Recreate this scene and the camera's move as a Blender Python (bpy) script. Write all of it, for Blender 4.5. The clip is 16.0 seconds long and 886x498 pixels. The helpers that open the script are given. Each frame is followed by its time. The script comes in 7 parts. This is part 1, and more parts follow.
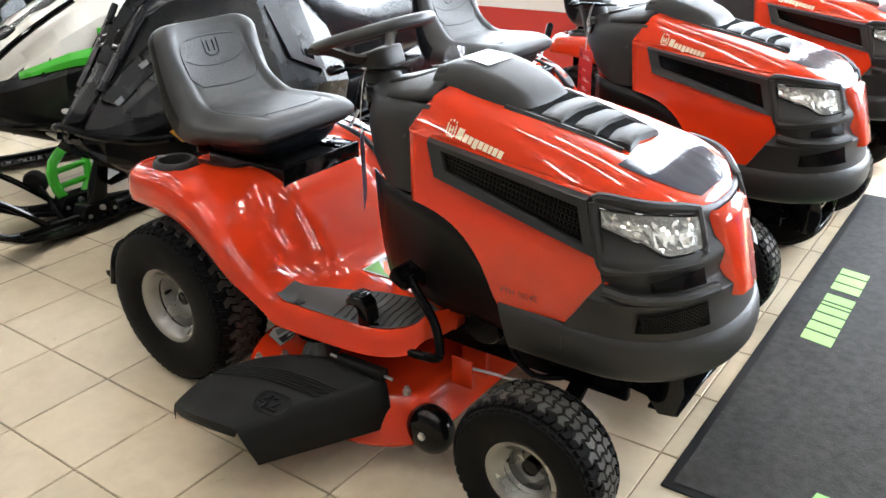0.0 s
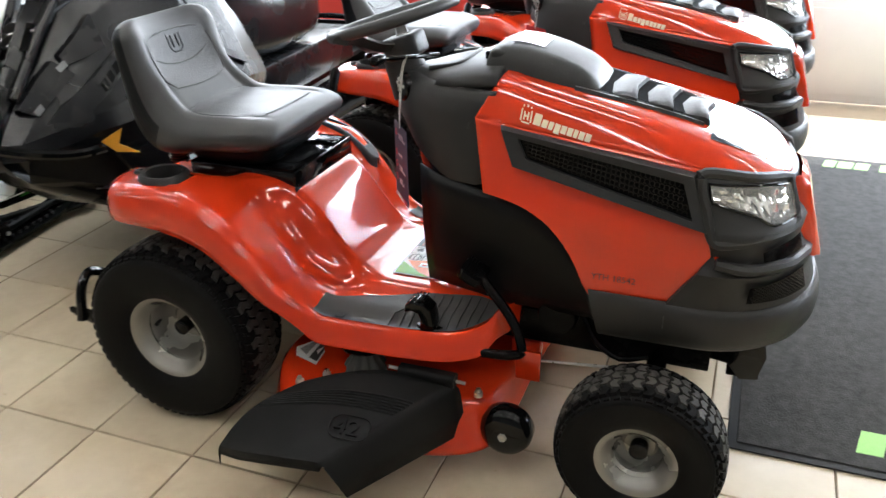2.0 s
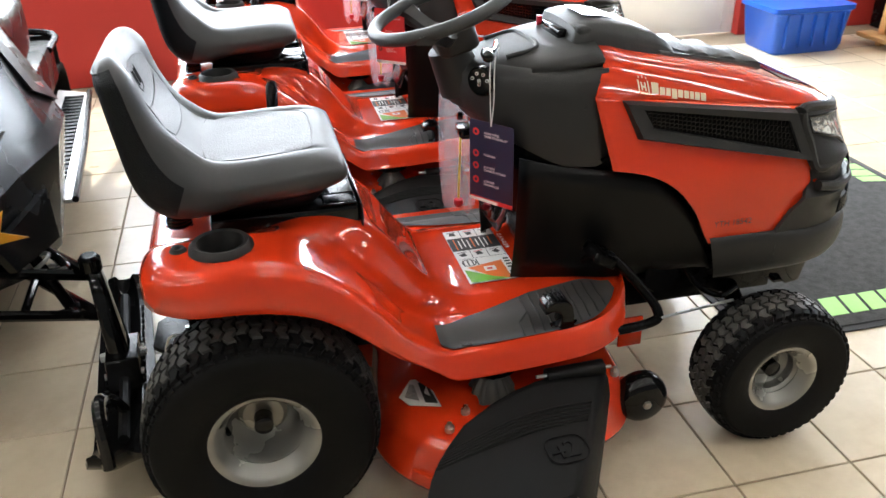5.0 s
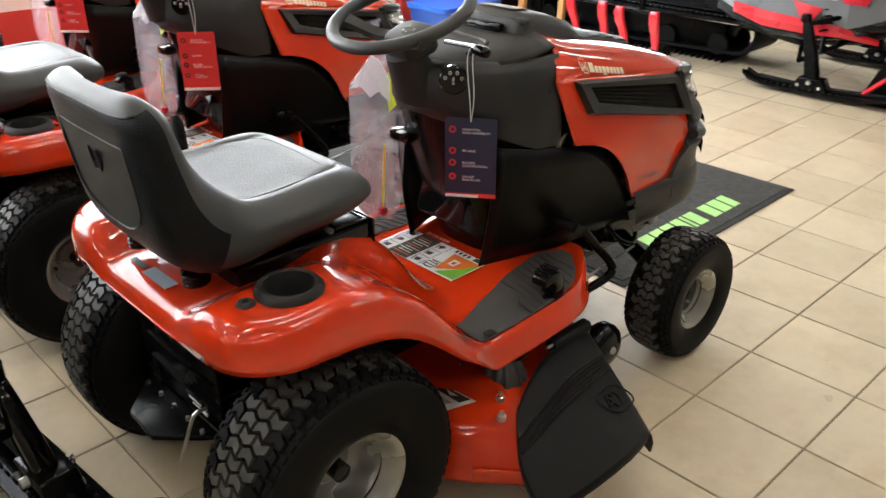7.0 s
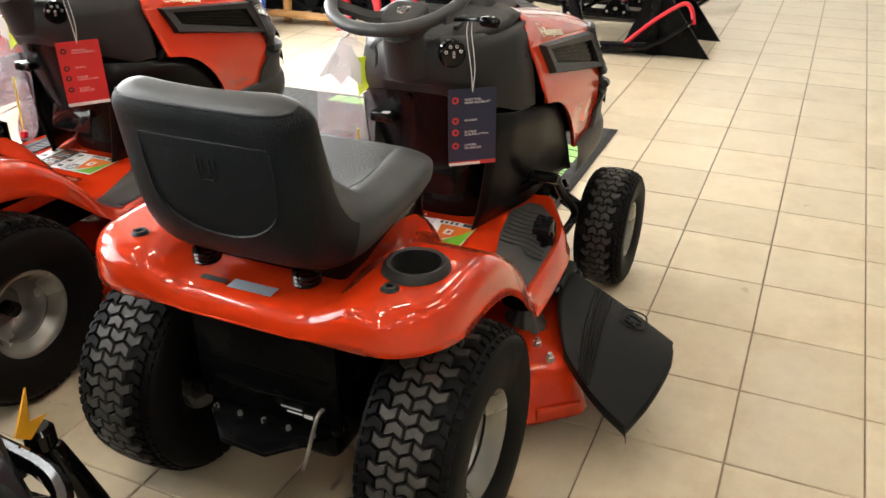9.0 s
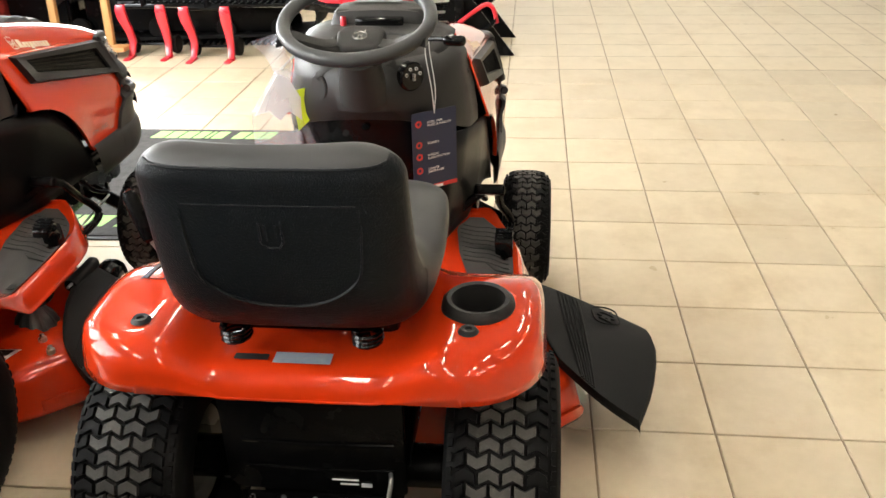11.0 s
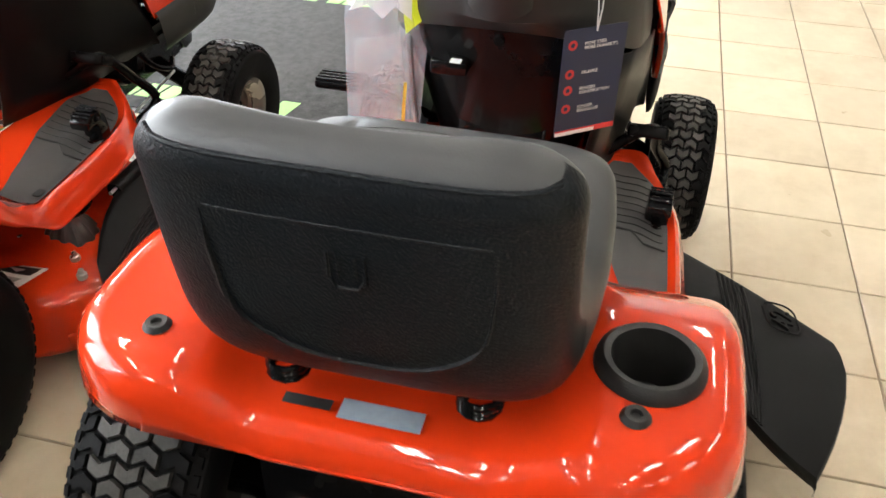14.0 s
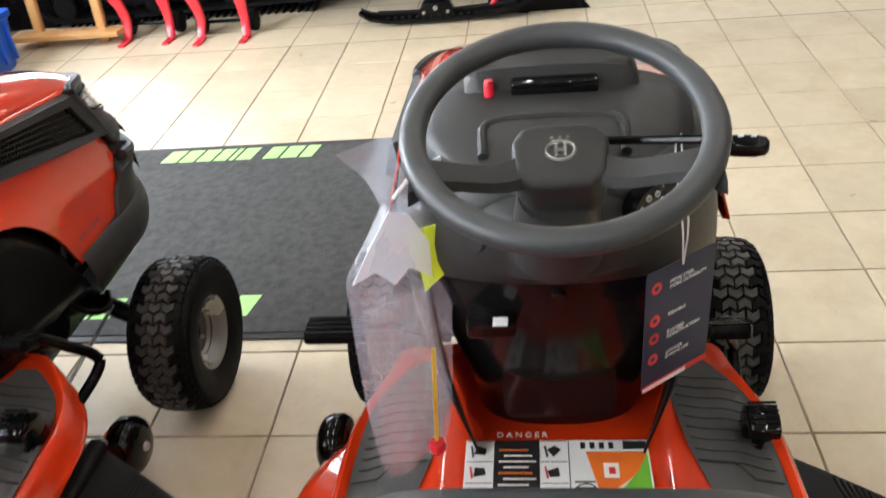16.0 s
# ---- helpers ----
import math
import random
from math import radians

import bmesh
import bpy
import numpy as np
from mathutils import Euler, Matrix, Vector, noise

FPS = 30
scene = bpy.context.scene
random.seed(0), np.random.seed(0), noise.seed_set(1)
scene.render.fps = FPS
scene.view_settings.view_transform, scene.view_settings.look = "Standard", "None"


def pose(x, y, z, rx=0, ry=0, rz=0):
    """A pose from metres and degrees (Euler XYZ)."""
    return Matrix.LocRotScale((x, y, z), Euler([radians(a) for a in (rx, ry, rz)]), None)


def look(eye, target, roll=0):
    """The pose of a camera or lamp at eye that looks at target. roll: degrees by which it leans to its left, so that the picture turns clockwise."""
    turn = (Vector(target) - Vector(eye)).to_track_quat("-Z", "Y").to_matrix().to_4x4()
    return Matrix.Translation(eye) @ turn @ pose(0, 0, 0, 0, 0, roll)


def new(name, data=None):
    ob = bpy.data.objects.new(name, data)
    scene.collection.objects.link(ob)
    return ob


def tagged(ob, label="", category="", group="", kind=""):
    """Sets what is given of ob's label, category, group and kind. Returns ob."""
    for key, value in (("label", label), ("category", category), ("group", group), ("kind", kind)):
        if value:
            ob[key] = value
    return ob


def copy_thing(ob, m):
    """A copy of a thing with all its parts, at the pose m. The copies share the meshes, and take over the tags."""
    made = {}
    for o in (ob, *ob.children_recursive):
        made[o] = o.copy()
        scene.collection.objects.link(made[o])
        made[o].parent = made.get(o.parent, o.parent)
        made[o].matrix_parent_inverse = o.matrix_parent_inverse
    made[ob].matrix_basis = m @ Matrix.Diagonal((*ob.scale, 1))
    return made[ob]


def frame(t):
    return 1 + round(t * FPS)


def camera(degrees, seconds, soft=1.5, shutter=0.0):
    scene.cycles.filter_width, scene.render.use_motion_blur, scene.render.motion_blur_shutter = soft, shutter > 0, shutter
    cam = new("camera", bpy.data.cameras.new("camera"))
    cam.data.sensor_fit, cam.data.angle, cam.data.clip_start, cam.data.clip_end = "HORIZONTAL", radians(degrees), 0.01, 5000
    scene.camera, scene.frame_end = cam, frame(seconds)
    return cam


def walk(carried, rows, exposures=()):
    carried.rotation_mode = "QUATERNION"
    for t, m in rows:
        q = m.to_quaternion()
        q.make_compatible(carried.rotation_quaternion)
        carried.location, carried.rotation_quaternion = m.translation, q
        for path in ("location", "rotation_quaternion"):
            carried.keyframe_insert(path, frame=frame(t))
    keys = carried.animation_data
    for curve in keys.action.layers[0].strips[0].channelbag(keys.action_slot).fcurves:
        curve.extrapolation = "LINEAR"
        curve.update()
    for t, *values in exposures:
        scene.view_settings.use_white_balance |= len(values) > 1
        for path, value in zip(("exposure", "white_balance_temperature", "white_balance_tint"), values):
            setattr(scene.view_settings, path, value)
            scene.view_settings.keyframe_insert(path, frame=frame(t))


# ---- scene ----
cam = camera(56.0, 16.0, shutter=0.3)
PATH = [
    (0, (1.978, -1.74, 1.429), (0.908, -0.264, 0.604), -1.1),
    (0.5, (1.91, -1.96, 1.453), (0.944, -0.402, 0.653), -1.1),
    (1, (1.812, -2.026, 1.443), (0.883, -0.455, 0.627), -1.0),
    (1.5, (1.593, -1.978, 1.421), (0.734, -0.38, 0.578), -1.8),
    (2, (1.359, -1.947, 1.421), (0.722, -0.261, 0.553), -0.7),
    (2.5, (1.128, -1.997, 1.426), (0.786, -0.236, 0.541), -0.8),
    (3, (0.953, -1.942, 1.42), (0.723, -0.182, 0.499), -1.4),
    (3.5, (0.79, -1.841, 1.404), (0.6, -0.081, 0.473), -2.1),
    (4, (0.612, -1.838, 1.414), (0.568, -0.075, 0.47), -1.8),
    (4.2, (0.508, -1.869, 1.432), (0.551, -0.106, 0.49), -1.8),
    (6.3, (-0.541, -1.73, 1.415), (0.422, -0.212, 0.538), -0.2),
    (6.5, (-0.603, -1.659, 1.4), (0.439, -0.198, 0.517), -0.2),
    (7, (-0.746, -1.454, 1.408), (0.485, -0.158, 0.511), -0.1),
    (7.5, (-0.95, -1.333, 1.421), (0.449, -0.227, 0.516), -0.4),
    (8, (-1.14, -1.226, 1.42), (0.353, -0.258, 0.507), -0.3),
    (8.2, (-1.167, -1.167, 1.41), (0.347, -0.237, 0.492), -0.2),
    (10.3, (-1.323, -0.546, 1.411), (0.415, -0.172, 0.494), -1.5),
    (10.5, (-1.311, -0.506, 1.419), (0.439, -0.178, 0.507), -1.3),
    (11, (-1.294, -0.376, 1.429), (0.469, -0.182, 0.504), -1.5),
    (11.5, (-1.282, -0.271, 1.419), (0.463, -0.203, 0.445), 0.1),
    (12, (-1.243, -0.262, 1.394), (0.463, -0.193, 0.352), 2.8),
    (12.5, (-1.132, -0.37, 1.367), (0.516, -0.109, 0.264), 7.1),
    (13, (-1.039, -0.409, 1.342), (0.54, -0.014, 0.179), 6.9),
    (13.5, (-0.903, -0.351, 1.344), (0.653, 0.062, 0.157), 3.3),
    (14, (-0.768, -0.218, 1.346), (0.786, 0.145, 0.141), 1.3),
    (14.5, (-0.666, -0.154, 1.34), (0.884, 0.181, 0.122), 1.0),
    (15, (-0.551, -0.118, 1.356), (1.015, 0.257, 0.169), 0.2),
    (15.5, (-0.424, -0.035, 1.383), (1.179, 0.319, 0.241), -3.5),
    (16, (-0.32, 0.018, 1.425), (1.344, 0.256, 0.341), -6.3),
]
walk(cam, [(t, look(e, g, r)) for t, e, g, r in PATH], exposures=[(0, 0.24, 6150, 10), (0.5, 0.04, 6150, 10), (3, 0.00, 6200, 10), (4.2, 0.15, 6200, 10), (6.5, -0.14, 6500, 10), (7, -0.18, 6650, 10), (8.2, -0.04, 6800, 10), (10.5, 0.22, 7000, 10), (12, 0.30, 7000, 10), (13.0, 0.56, 6850, 10), (14, 0.44, 6550, 10), (15, 0.32, 6250, 10), (16, -0.04, 6300, 10)])

# ---- light ----
world = bpy.data.worlds.new("world")
scene.world = world
world.use_nodes = True
wn = world.node_tree.nodes
sky = wn.new("ShaderNodeTexSky")
sky.sky_type = "NISHITA"
sky.sun_disc = False
sky.sun_elevation, sky.sun_rotation = radians(58), radians(13)
wn["Background"].inputs["Strength"].default_value = 0.12
world.node_tree.links.new(sky.outputs["Color"], wn["Background"].inputs["Color"])

sun = new("sun", bpy.data.lights.new("sun", "SUN"))
sun.data.energy, sun.data.angle, sun.data.color = 5.0, radians(0.6), (1.0, 0.96, 0.9)
sun.matrix_world = look((3.4, 6.4, 6.4), (2.5, 2.6, 0))


def area_lamp(name, m, sx, sy, watts, color):
    lamp = new(name, bpy.data.lights.new(name, "AREA"))
    lamp.data.shape, lamp.data.size, lamp.data.size_y = "RECTANGLE", sx, sy
    lamp.data.energy, lamp.data.color = watts, color
    lamp.matrix_world = m
    return lamp


# daylight that enters through the shop windows and doors
area_lamp("window_daylight", look((-3.84, 3.41, 1.9), (-3.84, 0, 0.9)), 10.1, 2.2, 235, (0.84, 0.92, 1.0))
area_lamp("door_daylight", look((2.46, 3.41, 1.35), (2.46, 0, 0.5)), 1.9, 1.4, 150, (0.84, 0.92, 1.0))
area_lamp("window_daylight_far", look((7.05, 3.41, 1.6), (6.5, 0, 0.6)), 3.5, 1.9, 260, (0.84, 0.92, 1.0))

# ---- materials ----


def mat(name, base, rough=0.5, metal=0.0, coat=0.0, var=0.12, scale=9.0, bump=0.0, bscale=120.0, rvar=0.1, alt=None, spec=0.5, crough=0.06):
    """Base colour with two scales of variation, roughness variation and a fine relief."""
    m = bpy.data.materials.new(name)
    m.use_nodes = True
    n, l = m.node_tree.nodes, m.node_tree.links
    b = n["Principled BSDF"]
    b.inputs["Metallic"].default_value = metal
    b.inputs["Coat Weight"].default_value = coat
    b.inputs["Coat Roughness"].default_value = crough
    b.inputs["Specular IOR Level"].default_value = spec
    co = n.new("ShaderNodeTexCoord")
    big = n.new("ShaderNodeTexNoise")
    big.inputs["Scale"].default_value, big.inputs["Detail"].default_value = scale, 4
    fine = n.new("ShaderNodeTexNoise")
    fine.inputs["Scale"].default_value, fine.inputs["Detail"].default_value = bscale, 3
    for t in (big, fine):
        l.new(co.outputs["Object"], t.inputs["Vector"])
    mix = n.new("ShaderNodeMix")
    mix.data_type = "RGBA"
    dark = tuple(c * (1 - var) for c in base)
    lite = tuple(min(1, c * (1 + var)) for c in base) if alt is None else alt
    mix.inputs["A"].default_value, mix.inputs["B"].default_value = (*dark, 1), (*lite, 1)
    add = n.new("ShaderNodeMath")
    add.operation = "MULTIPLY_ADD"
    add.inputs[1].default_value = 0.35
    l.new(fine.outputs["Fac"], add.inputs[0])
    mul = n.new("ShaderNodeMath")
    mul.operation = "MULTIPLY"
    mul.inputs[1].default_value = 0.65
    l.new(big.outputs["Fac"], mul.inputs[0])
    l.new(mul.outputs[0], add.inputs[2])
    l.new(add.outputs[0], mix.inputs["Factor"])
    l.new(mix.outputs["Result"], b.inputs["Base Color"])
    r = n.new("ShaderNodeMapRange")
    r.inputs["To Min"].default_value, r.inputs["To Max"].default_value = max(0.02, rough - rvar), min(1, rough + rvar)
    l.new(big.outputs["Fac"], r.inputs["Value"])
    l.new(r.outputs["Result"], b.inputs["Roughness"])
    if bump:
        bp = n.new("ShaderNodeBump")
        bp.inputs["Strength"].default_value, bp.inputs["Distance"].default_value = bump, 0.002
        l.new(fine.outputs["Fac"], bp.inputs["Height"])
        l.new(bp.outputs["Normal"], b.inputs["Normal"])
    return m


RED = mat("orange_red_paint", (0.60, 0.037, 0.007), 0.22, coat=1.0, var=0.05, scale=3, rvar=0.04, crough=0.02, spec=0.1)
GREY = mat("dark_grey_plastic", (0.0175, 0.017, 0.0165), 0.46, var=0.15, scale=6, bump=0.25, bscale=420, spec=0.35)
BLACKP = mat("black_gloss_plastic", (0.004, 0.004, 0.004), 0.07, var=0.2, scale=5, rvar=0.03, spec=0.28)
BLACKS = mat("black_satin_plastic", (0.005, 0.005, 0.005), 0.16, var=0.2, scale=5, rvar=0.04, spec=0.14)
BLACKT = mat("black_textured_plastic", (0.0042, 0.0042, 0.0043), 0.34, var=0.2, scale=8, bump=0.1, bscale=420, spec=0.16)
BLACKM = mat("black_painted_steel", (0.0032, 0.0032, 0.0034), 0.25, spec=0.09, var=0.3, scale=14, bump=0.1, bscale=200)
CHUTE = mat("black_moulded_plastic", (0.0048, 0.0048, 0.0048), 0.55, var=0.2, scale=12, bump=0.35, bscale=500, spec=0.19)
RUBBER = mat("tyre_rubber", (0.0042, 0.0042, 0.0043), 0.6, var=0.35, scale=25, bump=0.2, bscale=300, spec=0.12)
LUG = mat("tyre_tread_rubber", (0.026, 0.025, 0.023), 0.5, var=0.5, scale=30, bump=0.3, bscale=260, alt=(0.105, 0.10, 0.09), spec=0.3)
RIM = mat("grey_painted_rim", (0.275, 0.27, 0.25), 0.27, metal=0.55, var=0.05, scale=9, rvar=0.03)
STEEL = mat("zinc_plated_steel", (0.55, 0.55, 0.53), 0.3, metal=0.9, var=0.15, scale=40)
VINYL = mat("grey_vinyl", (0.029, 0.0304, 0.0318), 0.42, var=0.1, scale=8, bump=0.12, bscale=500, spec=0.52)
VINYLP = mat("pebbled_grey_vinyl", (0.032, 0.0334, 0.0351), 0.43, var=0.14, scale=10, bump=0.7, bscale=240, spec=0.52)
SHELL = mat("black_pebbled_vinyl", (0.0038, 0.0054, 0.0074), 0.38, var=0.25, scale=10, bump=0.8, bscale=330, spec=0.17)
PAD = mat("grey_rubber_pad", (0.05, 0.048, 0.046), 0.6, var=0.15, scale=14, bump=0.3, bscale=300)
WHITE = mat("white_print", (0.8, 0.8, 0.78), 0.4, var=0.03)
SILVER = mat("pale_gold_print", (0.78, 0.64, 0.44), 0.35, var=0.04)
INK = mat("black_print", (0.02, 0.02, 0.02), 0.4, var=0.1)
GREEN = mat("green_print", (0.14, 0.4, 0.03), 0.4, var=0.08)
ORANGE = mat("orange_print", (0.75, 0.16, 0.02), 0.4, var=0.06)
NAVY = mat("navy_card", (0.012, 0.018, 0.05), 0.4, var=0.1)
REDCARD = mat("red_card", (0.6, 0.03, 0.03), 0.4, var=0.06)
CORD = mat("white_cord", (0.6, 0.6, 0.58), 0.7, var=0.1)
MESH = mat("black_mesh", (0.002, 0.002, 0.002), 0.9, var=0.3, scale=60, spec=0.05)
CHROME = mat("chrome_reflector", (0.85, 0.84, 0.80), 0.1, metal=0.95, var=0.1, scale=60)
STICKER = mat("printed_sticker", (0.008, 0.010, 0.026), 0.08, var=0.5, scale=12, alt=(0.03, 0.036, 0.07), rvar=0.03, bump=0.9, bscale=16, spec=0.5)
YELLOW = mat("yellow_print", (0.75, 0.36, 0.02), 0.4, var=0.06)
NEON = mat("neon_yellow_card", (0.62, 0.75, 0.03), 0.5, var=0.06)
GREENP = mat("green_painted_metal", (0.05, 0.42, 0.02), 0.3, coat=0.4, var=0.08)
WHITEP = mat("white_gloss_plastic", (0.72, 0.7, 0.64), 0.25, coat=0.3, var=0.04, scale=4)
DKRED = mat("red_painted_tube", (0.6, 0.015, 0.03), 0.3, coat=0.4, var=0.08)
SLEDBLK = mat("black_sled_plastic", (0.0055, 0.006, 0.007), 0.26, var=0.2, scale=5, spec=0.32)
SLEDGRY = mat("grey_sled_plastic", (0.16, 0.17, 0.18), 0.3, coat=0.2, var=0.08, scale=5)
ALU = mat("brushed_aluminium", (0.6, 0.6, 0.6), 0.35, metal=0.9, var=0.15, scale=30)
WOOD = mat("pale_wood", (0.5, 0.27, 0.1), 0.5, var=0.25, scale=12)
WALLW = mat("off_white_wall_paint", (0.79, 0.78, 0.75), 0.75, var=0.04, scale=2.5, bump=0.1, bscale=90)
# assumed wall tone, dark to hold down fill and pale reflections
WALLG = mat("dark_wall_for_reflections", (0.13, 0.127, 0.122), 0.75, var=0.05, scale=2.5, bump=0.1, bscale=90)
WALLR = mat("red_wall_paint", (0.5, 0.035, 0.025), 0.6, var=0.06, scale=2.5, bump=0.1, bscale=90)
CEIL = mat("ceiling_panel", (0.17, 0.165, 0.155), 0.85, var=0.04, scale=5, bump=0.2, bscale=140)
FRAMEW = mat("white_door_frame", (0.83, 0.83, 0.82), 0.4, var=0.04)
BLUE = mat("blue_tub_plastic", (0.01, 0.09, 0.5), 0.35, var=0.08)
MATT = mat("charcoal_carpet_mat", (0.020, 0.020, 0.020), 0.95, var=0.5, scale=34, bump=1.0, bscale=170, alt=(0.135, 0.134, 0.131), spec=0.15)
MATEDGE = mat("black_rubber_edge", (0.012, 0.012, 0.013), 0.55, var=0.2)
LIME = mat("lime_carpet_print", (0.40, 0.72, 0.24), 0.85, var=0.15, scale=60, bump=0.6, bscale=420)
GROUT = mat("brown_grout", (0.27, 0.20, 0.13), 0.9, var=0.25, scale=30, bump=0.3, bscale=200)


def tile_material():
    m = mat("beige_ceramic_tile", (0.555, 0.45, 0.30), 0.30, var=0.08, scale=7.0, bump=0.0, bscale=26, alt=(0.725, 0.625, 0.465), rvar=0.06)
    n, l = m.node_tree.nodes, m.node_tree.links
    b = n["Principled BSDF"]
    old = b.inputs["Base Color"].links[0].from_socket
    info = n.new("ShaderNodeObjectInfo")
    hsv = n.new("ShaderNodeHueSaturation")
    v = n.new("ShaderNodeMapRange")
    v.inputs["To Min"].default_value, v.inputs["To Max"].default_value = 0.92, 1.06
    l.new(info.outputs["Random"], v.inputs["Value"])
    l.new(v.outputs["Result"], hsv.inputs["Value"])
    l.new(old, hsv.inputs["Color"])
    worn = n.new("ShaderNodeTexNoise")
    worn.inputs["Scale"].default_value, worn.inputs["Detail"].default_value, worn.inputs["Roughness"].default_value = 3.1, 9, 0.68
    rng = n.new("ShaderNodeMapRange")
    rng.inputs["From Min"].default_value, rng.inputs["From Max"].default_value = 0.50, 0.78
    rng.inputs["To Max"].default_value = 0.55
    l.new(worn.outputs["Fac"], rng.inputs["Value"])
    dirt = n.new("ShaderNodeMix")
    dirt.data_type = "RGBA"
    dirt.inputs["B"].default_value = (0.40, 0.285, 0.15, 1)
    l.new(rng.outputs["Result"], dirt.inputs["Factor"])
    l.new(hsv.outputs["Color"], dirt.inputs["A"])
    l.new(dirt.outputs["Result"], b.inputs["Base Color"])
    tex = [t for t in n if t.type == "TEX_NOISE"]
    co = n.new("ShaderNodeNewGeometry")
    for t in tex:
        for k in list(t.inputs["Vector"].links):
            l.remove(k)
        l.new(co.outputs["Position"], t.inputs["Vector"])
    tex[0].inputs["Distortion"].default_value = 0.4
    return m


TILE = tile_material()


def clear(name, base, rough, alpha):
    m = bpy.data.materials.new(name)
    m.use_nodes = True
    b = m.node_tree.nodes["Principled BSDF"]
    b.inputs["Base Color"].default_value = (*base, 1)
    b.inputs["Roughness"].default_value = rough
    b.inputs["Alpha"].default_value = alpha
    return m


GLASS = clear("window_glass", (0.9, 0.95, 0.95), 0.03, 0.12)
LENS = clear("clear_lens", (0.9, 0.9, 0.86), 0.05, 0.22)
FILM = clear("clear_plastic_film", (0.86, 0.88, 1.0), 0.05, 0.22)
FILM.node_tree.nodes["Principled BSDF"].inputs["Specular IOR Level"].default_value = 1.0
FILM.node_tree.nodes["Principled BSDF"].inputs["Coat Weight"].default_value = 1.0
PAPER = clear("thin_pale_paper", (0.85, 0.85, 0.86), 0.5, 0.16)
# pale colour that paints the bright highlight on the bag's film
FILM_GLINT = clear("white_film_glint", (0.92, 0.93, 0.97), 0.25, 0.55)


def glow(name, colour, strength):
    m = bpy.data.materials.new(name)
    m.use_nodes = True
    b = m.node_tree.nodes["Principled BSDF"]
    b.inputs["Emission Color"].default_value = (*colour, 1)
    b.inputs["Emission Strength"].default_value = strength
    return m


TUBE = glow("fluorescent_tube", (1.0, 0.95, 0.86), 36.0)
OUTSIDE = glow("bright_outdoors", (0.93, 0.97, 1.0), 8.0)

# ---- mesh helpers ----


def part(name, bm, material, parent=None, label="", sharp=38):
    """One mesh object under a thing or a part."""
    me = bpy.data.meshes.new(name)
    bmesh.ops.recalc_face_normals(bm, faces=bm.faces)
    bm.to_mesh(me)
    bm.free()
    me.materials.append(material)
    for p in me.polygons:
        p.use_smooth = True
    me.set_sharp_from_angle(angle=radians(sharp))
    ob = new(name, me)
    if parent:
        ob.parent = parent
    if label:
        ob["label"] = label
    return ob


def thing(name, label, category, group="", kind="", m=None):
    ob = new(name)
    ob.empty_display_size = 0.1
    if m is not None:
        ob.matrix_world = m
    return tagged(ob, label, category, group, kind)


def sheet(rows, close_u=False, close_v=False, bm=None):
    """Faces between rows of points."""
    bm = bm or bmesh.new()
    vs = [[bm.verts.new(p) for p in r] for r in rows]
    nu, nv = len(vs), len(vs[0])
    for i in range(nu if close_u else nu - 1):
        for j in range(nv if close_v else nv - 1):
            q = [vs[i][j], vs[(i + 1) % nu][j], vs[(i + 1) % nu][(j + 1) % nv], vs[i][(j + 1) % nv]]
            q = list(dict.fromkeys(q))
            try:
                bm.faces.new(q)
            except ValueError:
                pass
    return bm


def cap(bm, ring):
    vs = [bm.verts.new(p) for p in ring]
    bm.faces.new(vs)


def loft(rings, bm=None):
    """A closed skin over closed rings, with end caps."""
    bm = sheet(rings, close_v=True, bm=bm)
    cap(bm, rings[0])
    cap(bm, rings[-1])
    bmesh.ops.remove_doubles(bm, verts=bm.verts, dist=1e-5)
    return bm


def box(x0, x1, y0, y1, z0, z1, bevel=0.004, seg=2, bm=None):
    own = bmesh.new()
    bmesh.ops.create_cube(own, size=1)
    for v in own.verts:
        v.co = Vector((x0 + (x1 - x0) * (v.co.x + 0.5), y0 + (y1 - y0) * (v.co.y + 0.5), z0 + (z1 - z0) * (v.co.z + 0.5)))
    if bevel:
        bmesh.ops.bevel(own, geom=own.edges[:], offset=bevel, segments=seg, affect="EDGES", profile=0.5)
    if bm is None:
        return own
    return merge(bm, own)


def merge(bm, other, m=None):
    me = bpy.data.meshes.new("tmp")
    if m is not None:
        bmesh.ops.transform(other, matrix=m, verts=other.verts)
    other.to_mesh(me)
    other.free()
    bm.from_mesh(me)
    bpy.data.meshes.remove(me)
    return bm


def moved(bm, m):
    bmesh.ops.transform(bm, matrix=m, verts=bm.verts)
    return bm


def lathe(profile, n=48, axis="y", bm=None):
    """Turns (radius, along) points round an axis through the origin."""
    rows = []
    for k in range(n):
        a = 2 * math.pi * k / n
        c, s = math.cos(a), math.sin(a)
        if axis == "y":
            rows.append([(r * c, h, r * s) for r, h in profile])
        elif axis == "z":
            rows.append([(r * c, r * s, h) for r, h in profile])
        else:
            rows.append([(h, r * c, r * s) for r, h in profile])
    bm = sheet(rows, close_u=True, bm=bm)
    bmesh.ops.remove_doubles(bm, verts=bm.verts, dist=1e-5)
    return bm


def smooth_path(pts, per=6):
    """Catmull-Rom through the points."""
    p = [Vector(q) for q in pts]
    p = [2 * p[0] - p[1]] + p + [2 * p[-1] - p[-2]]
    out = []
    for i in range(1, len(p) - 2):
        for k in range(per):
            t = k / per
            a, b, c, d = p[i - 1], p[i], p[i + 1], p[i + 2]
            out.append(0.5 * (2 * b + (c - a) * t + (2 * a - 5 * b + 4 * c - d) * t * t + (3 * b - a - 3 * c + d) * t ** 3))
    out.append(p[-2])
    return out


